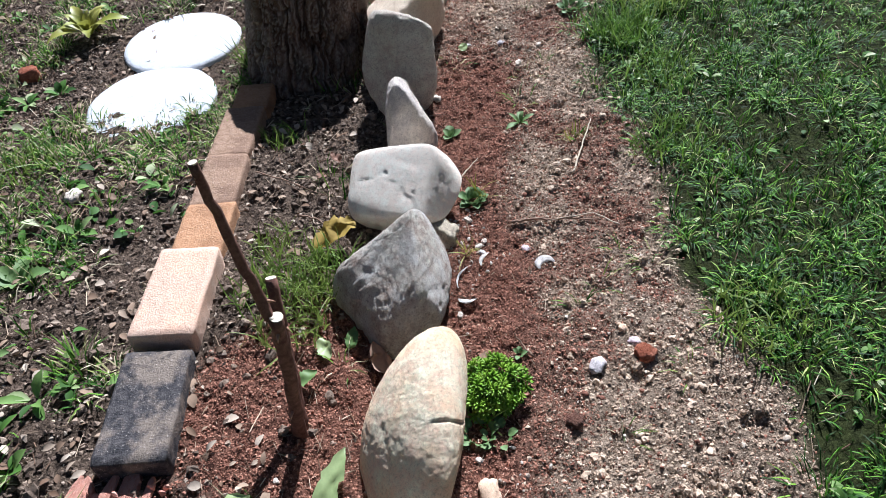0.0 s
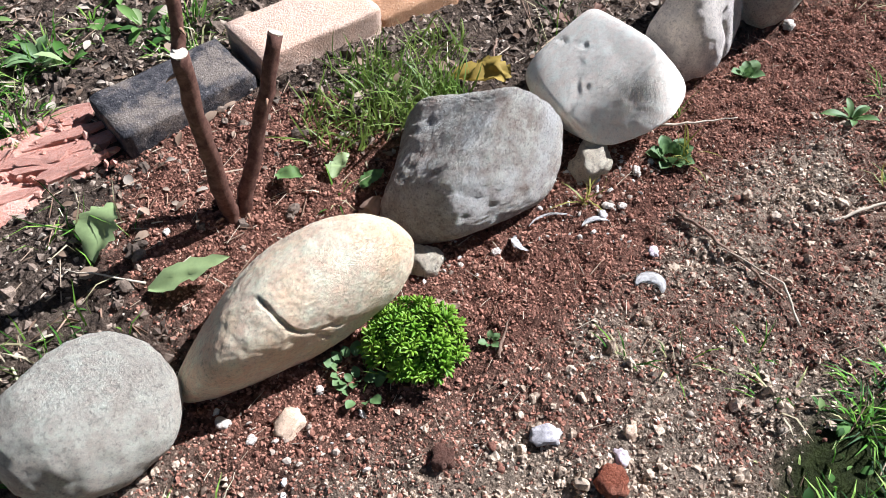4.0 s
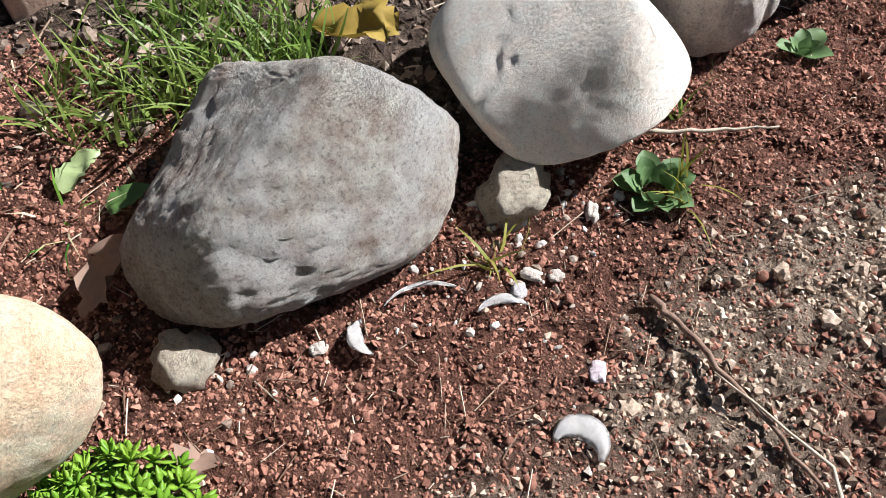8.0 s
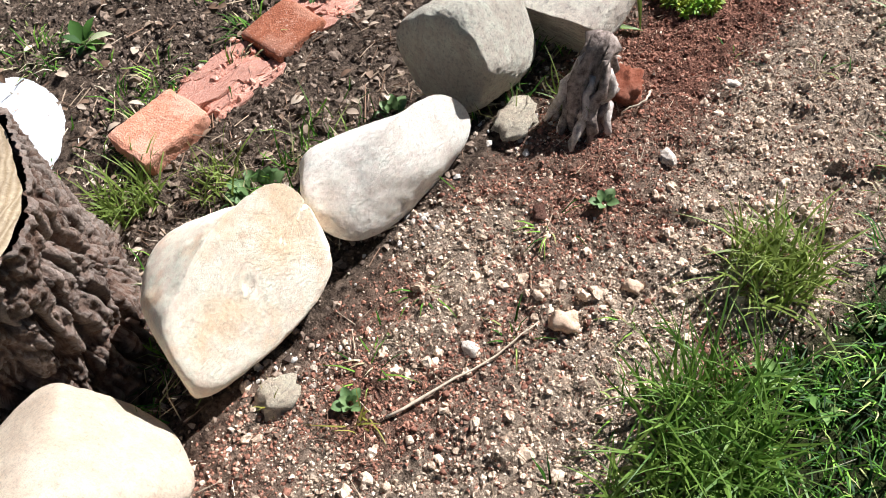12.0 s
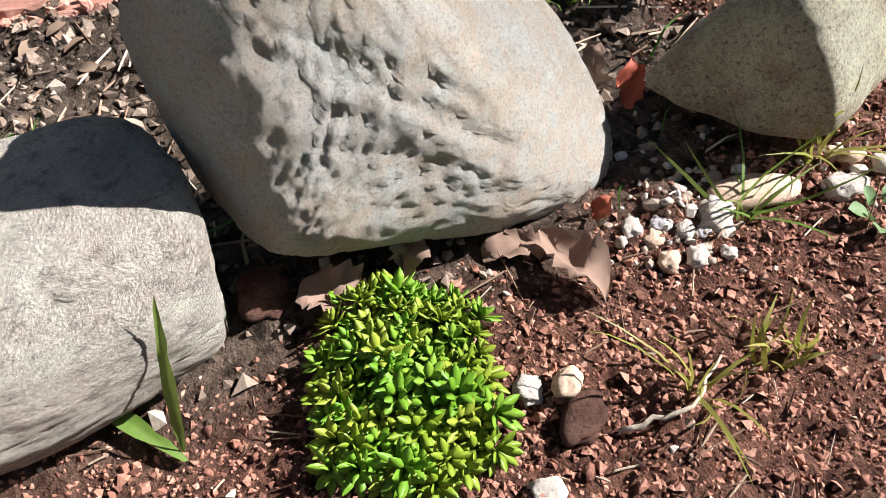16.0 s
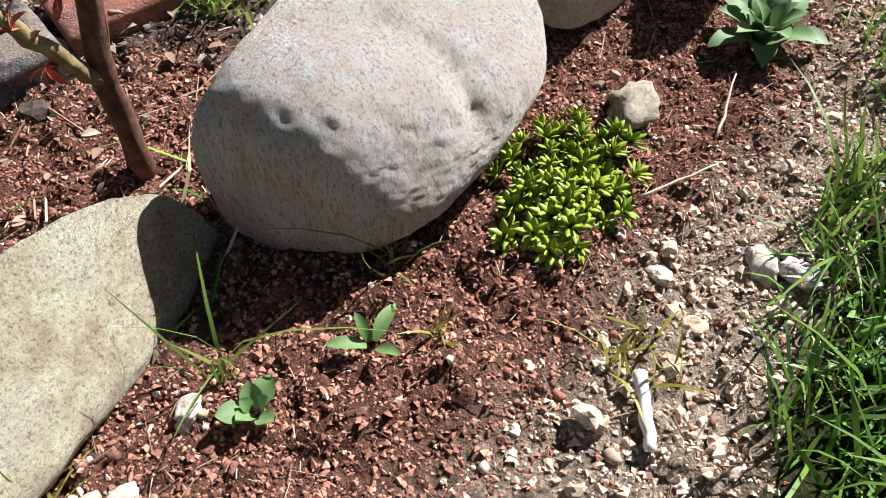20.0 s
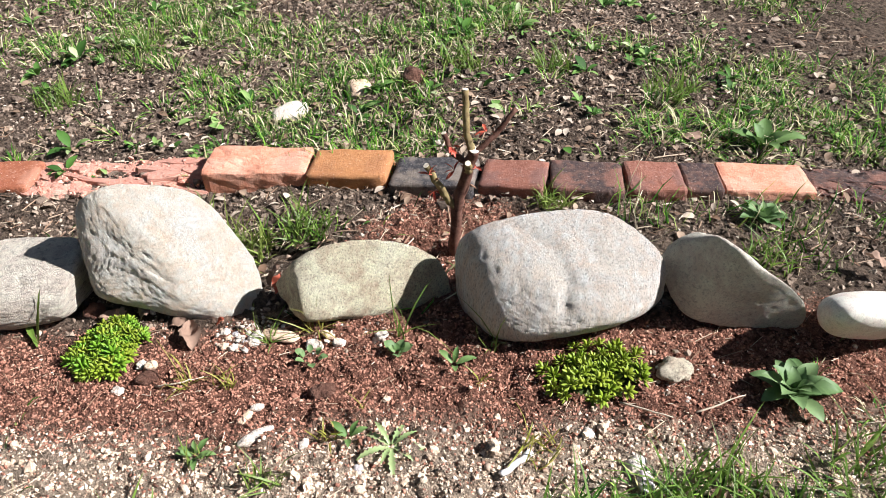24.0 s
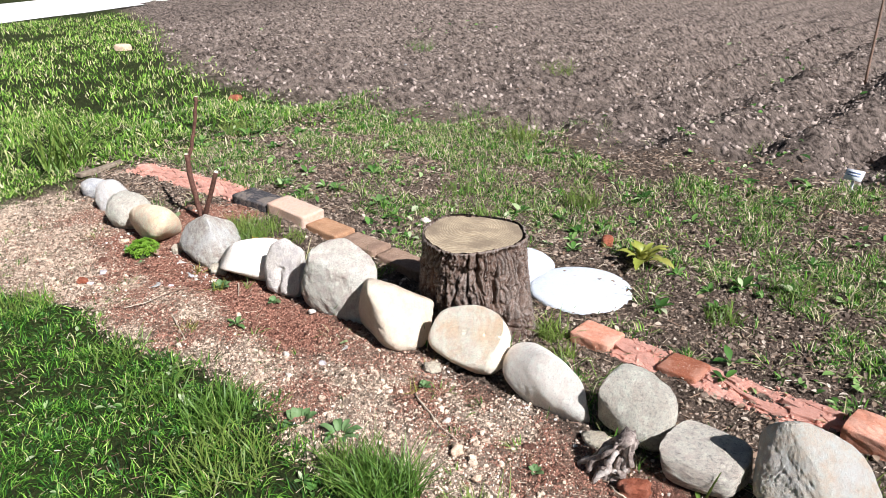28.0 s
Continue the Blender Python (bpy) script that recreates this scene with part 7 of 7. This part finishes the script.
stick([(-0.06, 1.02, 0.03), (0.02, 0.95, 0.05), (0.12, 0.90, 0.02)], 0.0022, M_TWIG, "thin brown twig arching over the soil", seed=12)
stick([(0.66, 2.50, 0.01), (0.665, 2.47, 0.02), (0.64, 2.44, 0.012)], 0.0025, M_TWIG_PALE, "curved pale stalk beside the brick fragment", seed=13)
stick([(0.75, 0.70, 0.008), (0.70, 0.74, 0.012), (0.60, 0.735, 0.01)], 0.002, M_TWIG_PALE, "pale straw crossing the gravel", seed=14)
stick([(-5.72, 2.17, 0.0), (-5.70, 2.18, 0.9)], 0.012, M_TWIG, "thin dark stake standing in the field", name="stake", seed=15, taper=0.8)


# ---- driftwood ----
def driftwood(at):
    thing = new("driftwood")
    thing.location = (at[0], at[1], ground_z(*at))
    bm = bmesh.new()
    tube(bm, [(0, 0, -0.02), (0.0, -0.005, 0.03), (-0.01, 0.01, 0.07), (-0.005, 0.03, 0.10), (0.0, 0.05, 0.122), (0.0, 0.06, 0.128)], [0.034, 0.026, 0.020, 0.019, 0.022, 0.010], 28, 0.9, 3)
    part("trunk", bm, M_DRIFT, thing, "gnarled dark weathered core")
    r2 = random.Random(4)
    for i in range(16):
        a = i * 0.7
        x, y = 0.026 * math.cos(a), 0.026 * math.sin(a)
        top = r2.uniform(0.03, 0.12)
        bm = bmesh.new()
        tube(bm, between((x * 0.7, y * 0.7 + top * 0.35, top), (x * r2.uniform(1.2, 2.4), y * r2.uniform(1.2, 2.4) - 0.01, 0.0), 8, 0.02, i), [0.005, 0.007, 0.008, 0.008, 0.009, 0.009, 0.008, 0.006, 0.003], 8, 0.8, i)
        part("root", bm, M_DRIFT_PALE if i % 2 else M_DRIFT, thing, "bleached grey root strand" if i % 2 else "")
    return tagged(thing, "gnarled weathered root standing by the boulders", "driftwood")


M_DRIFT = plain_mat("driftwood_dark", (0.12, 0.09, 0.075), (0.42, 0.34, 0.29), 90, 0.95, 0.1, 1.0)
M_DRIFT_PALE = plain_mat("driftwood_pale", (0.34, 0.28, 0.24), (0.66, 0.58, 0.51), 110, 0.95, 0.1, 1.0)
driftwood((0.592, 2.410))


# ---- far things ----
def plant_tag(at, yaw, label, bars):
    thing = new("plant_tag")
    thing.matrix_basis = pose(at[0], at[1], ground_z(at[0], at[1]), 0, 0, yaw)
    bm = bmesh.new()
    bmesh.ops.create_cube(bm, size=1.0)
    bmesh.ops.scale(bm, vec=(0.012, 0.003, 0.10), verts=bm.verts[:])
    bmesh.ops.translate(bm, vec=(0, 0, 0.03), verts=bm.verts[:])
    part("stake", bm, M_TAG, thing)
    bm = bmesh.new()
    bmesh.ops.create_cube(bm, size=1.0)
    bmesh.ops.scale(bm, vec=(0.085, 0.004, 0.055), verts=bm.verts[:])
    bmesh.ops.rotate(bm, matrix=Matrix.Rotation(radians(-35), 3, 'X'), verts=bm.verts[:])
    bmesh.ops.translate(bm, vec=(0, 0, 0.095), verts=bm.verts[:])
    plate = part("plate", bm, M_TAG, thing, "white plastic plate")
    for i in range(bars):
        bm = bmesh.new()
        bmesh.ops.create_cube(bm, size=1.0)
        bmesh.ops.scale(bm, vec=(0.06, 0.002, 0.006), verts=bm.verts[:])
        bmesh.ops.translate(bm, vec=(0, -0.003, 0.012 - 0.014 * i), verts=bm.verts[:])
        bmesh.ops.rotate(bm, matrix=Matrix.Rotation(radians(-35), 3, 'X'), verts=bm.verts[:])
        bmesh.ops.translate(bm, vec=(0, 0, 0.095), verts=bm.verts[:])
        part("print_bar", bm, M_INK, plate)
    return tagged(thing, label, "plant tag")


M_TAG = plain_mat("tag_white", (0.78, 0.78, 0.78), (0.84, 0.84, 0.84), 30, 0.5, 0.4, 0.05)
M_INK = plain_mat("tag_print", (0.20, 0.25, 0.40), (0.28, 0.32, 0.46), 30, 0.6, 0.3, 0.05)
plant_tag((-2.05, 2.56), 75, "white plastic plant tag standing in soil", 2)
plant_tag((-3.84, -1.64), 60, "white plastic plant tag far in the field", 1)


def board(a, b, w, h, label):
    """A weathered plank lying on edge from a to b."""
    a, b = Vector((*a, 0)), Vector((*b, 0))
    ln = (b - a).length
    bm = bmesh.new()
    bmesh.ops.create_cube(bm, size=1.0)
    bmesh.ops.scale(bm, vec=(ln, w, h), verts=bm.verts[:])
    bmesh.ops.subdivide_edges(bm, edges=[e for e in bm.edges if abs(e.verts[0].co.x - e.verts[1].co.x) > 0.1], cuts=12)
    bmesh.ops.bevel(bm, geom=bm.edges[:], offset=0.003, segments=1, affect='EDGES')
    for v in bm.verts:
        v.co += noise.noise_vector(v.co * 6) * 0.004
    ob = part("board", bm, M_BOARD, None, smooth=False)
    mid = (a + b) / 2
    ob.matrix_basis = pose(mid.x, mid.y, ground_z(mid.x, mid.y) + h * 0.4, 0, 0, math.degrees(math.atan2(b.y - a.y, b.x - a.x)))
    return tagged(ob, label, "board")


M_BOARD = plain_mat("weathered_wood", (0.15, 0.11, 0.08), (0.30, 0.235, 0.17), 40, 0.9, 0.15, 0.6)
board((0.03, -0.82), (-0.25, -0.86), 0.04, 0.025, "pale wooden board at the end of the bed")


def far_path():
    m = stone_mat("pale_paving", (0.72, 0.70, 0.66), (0.60, 0.58, 0.54), (0.52, 0.50, 0.46), 30, 0.3, 0.2)
    bm = bmesh.new()
    d = Vector((-4.15, -1.48, 0)).normalized()
    nrm = Vector((-d.y, d.x, 0))
    if nrm.y > 0:
        nrm = -nrm
    o = Vector((-3.74, -9.65, 0.012))
    rows_ = []
    for i in range(41):
        p = o + d * (i - 20) * 1.0
        w = 0.10 * noise.noise((i * 0.7, 0, 0))
        rows_.append([bm.verts.new(p + nrm * (w + s)) for s in (0.0, 1.2, 2.4, 3.2)])
    for a, b in zip(rows_, rows_[1:]):
        for j in range(3):
            bm.faces.new((a[j], a[j + 1], b[j + 1], b[j]))
    bmesh.ops.recalc_face_normals(bm, faces=bm.faces[:])
    for f in bm.faces:
        if f.normal.z < 0:
            f.normal_flip()
    ob = part("path", bm, m, None)
    return tagged(ob, "pale paved path beyond the lawn", "path", kind="structure")


far_path()
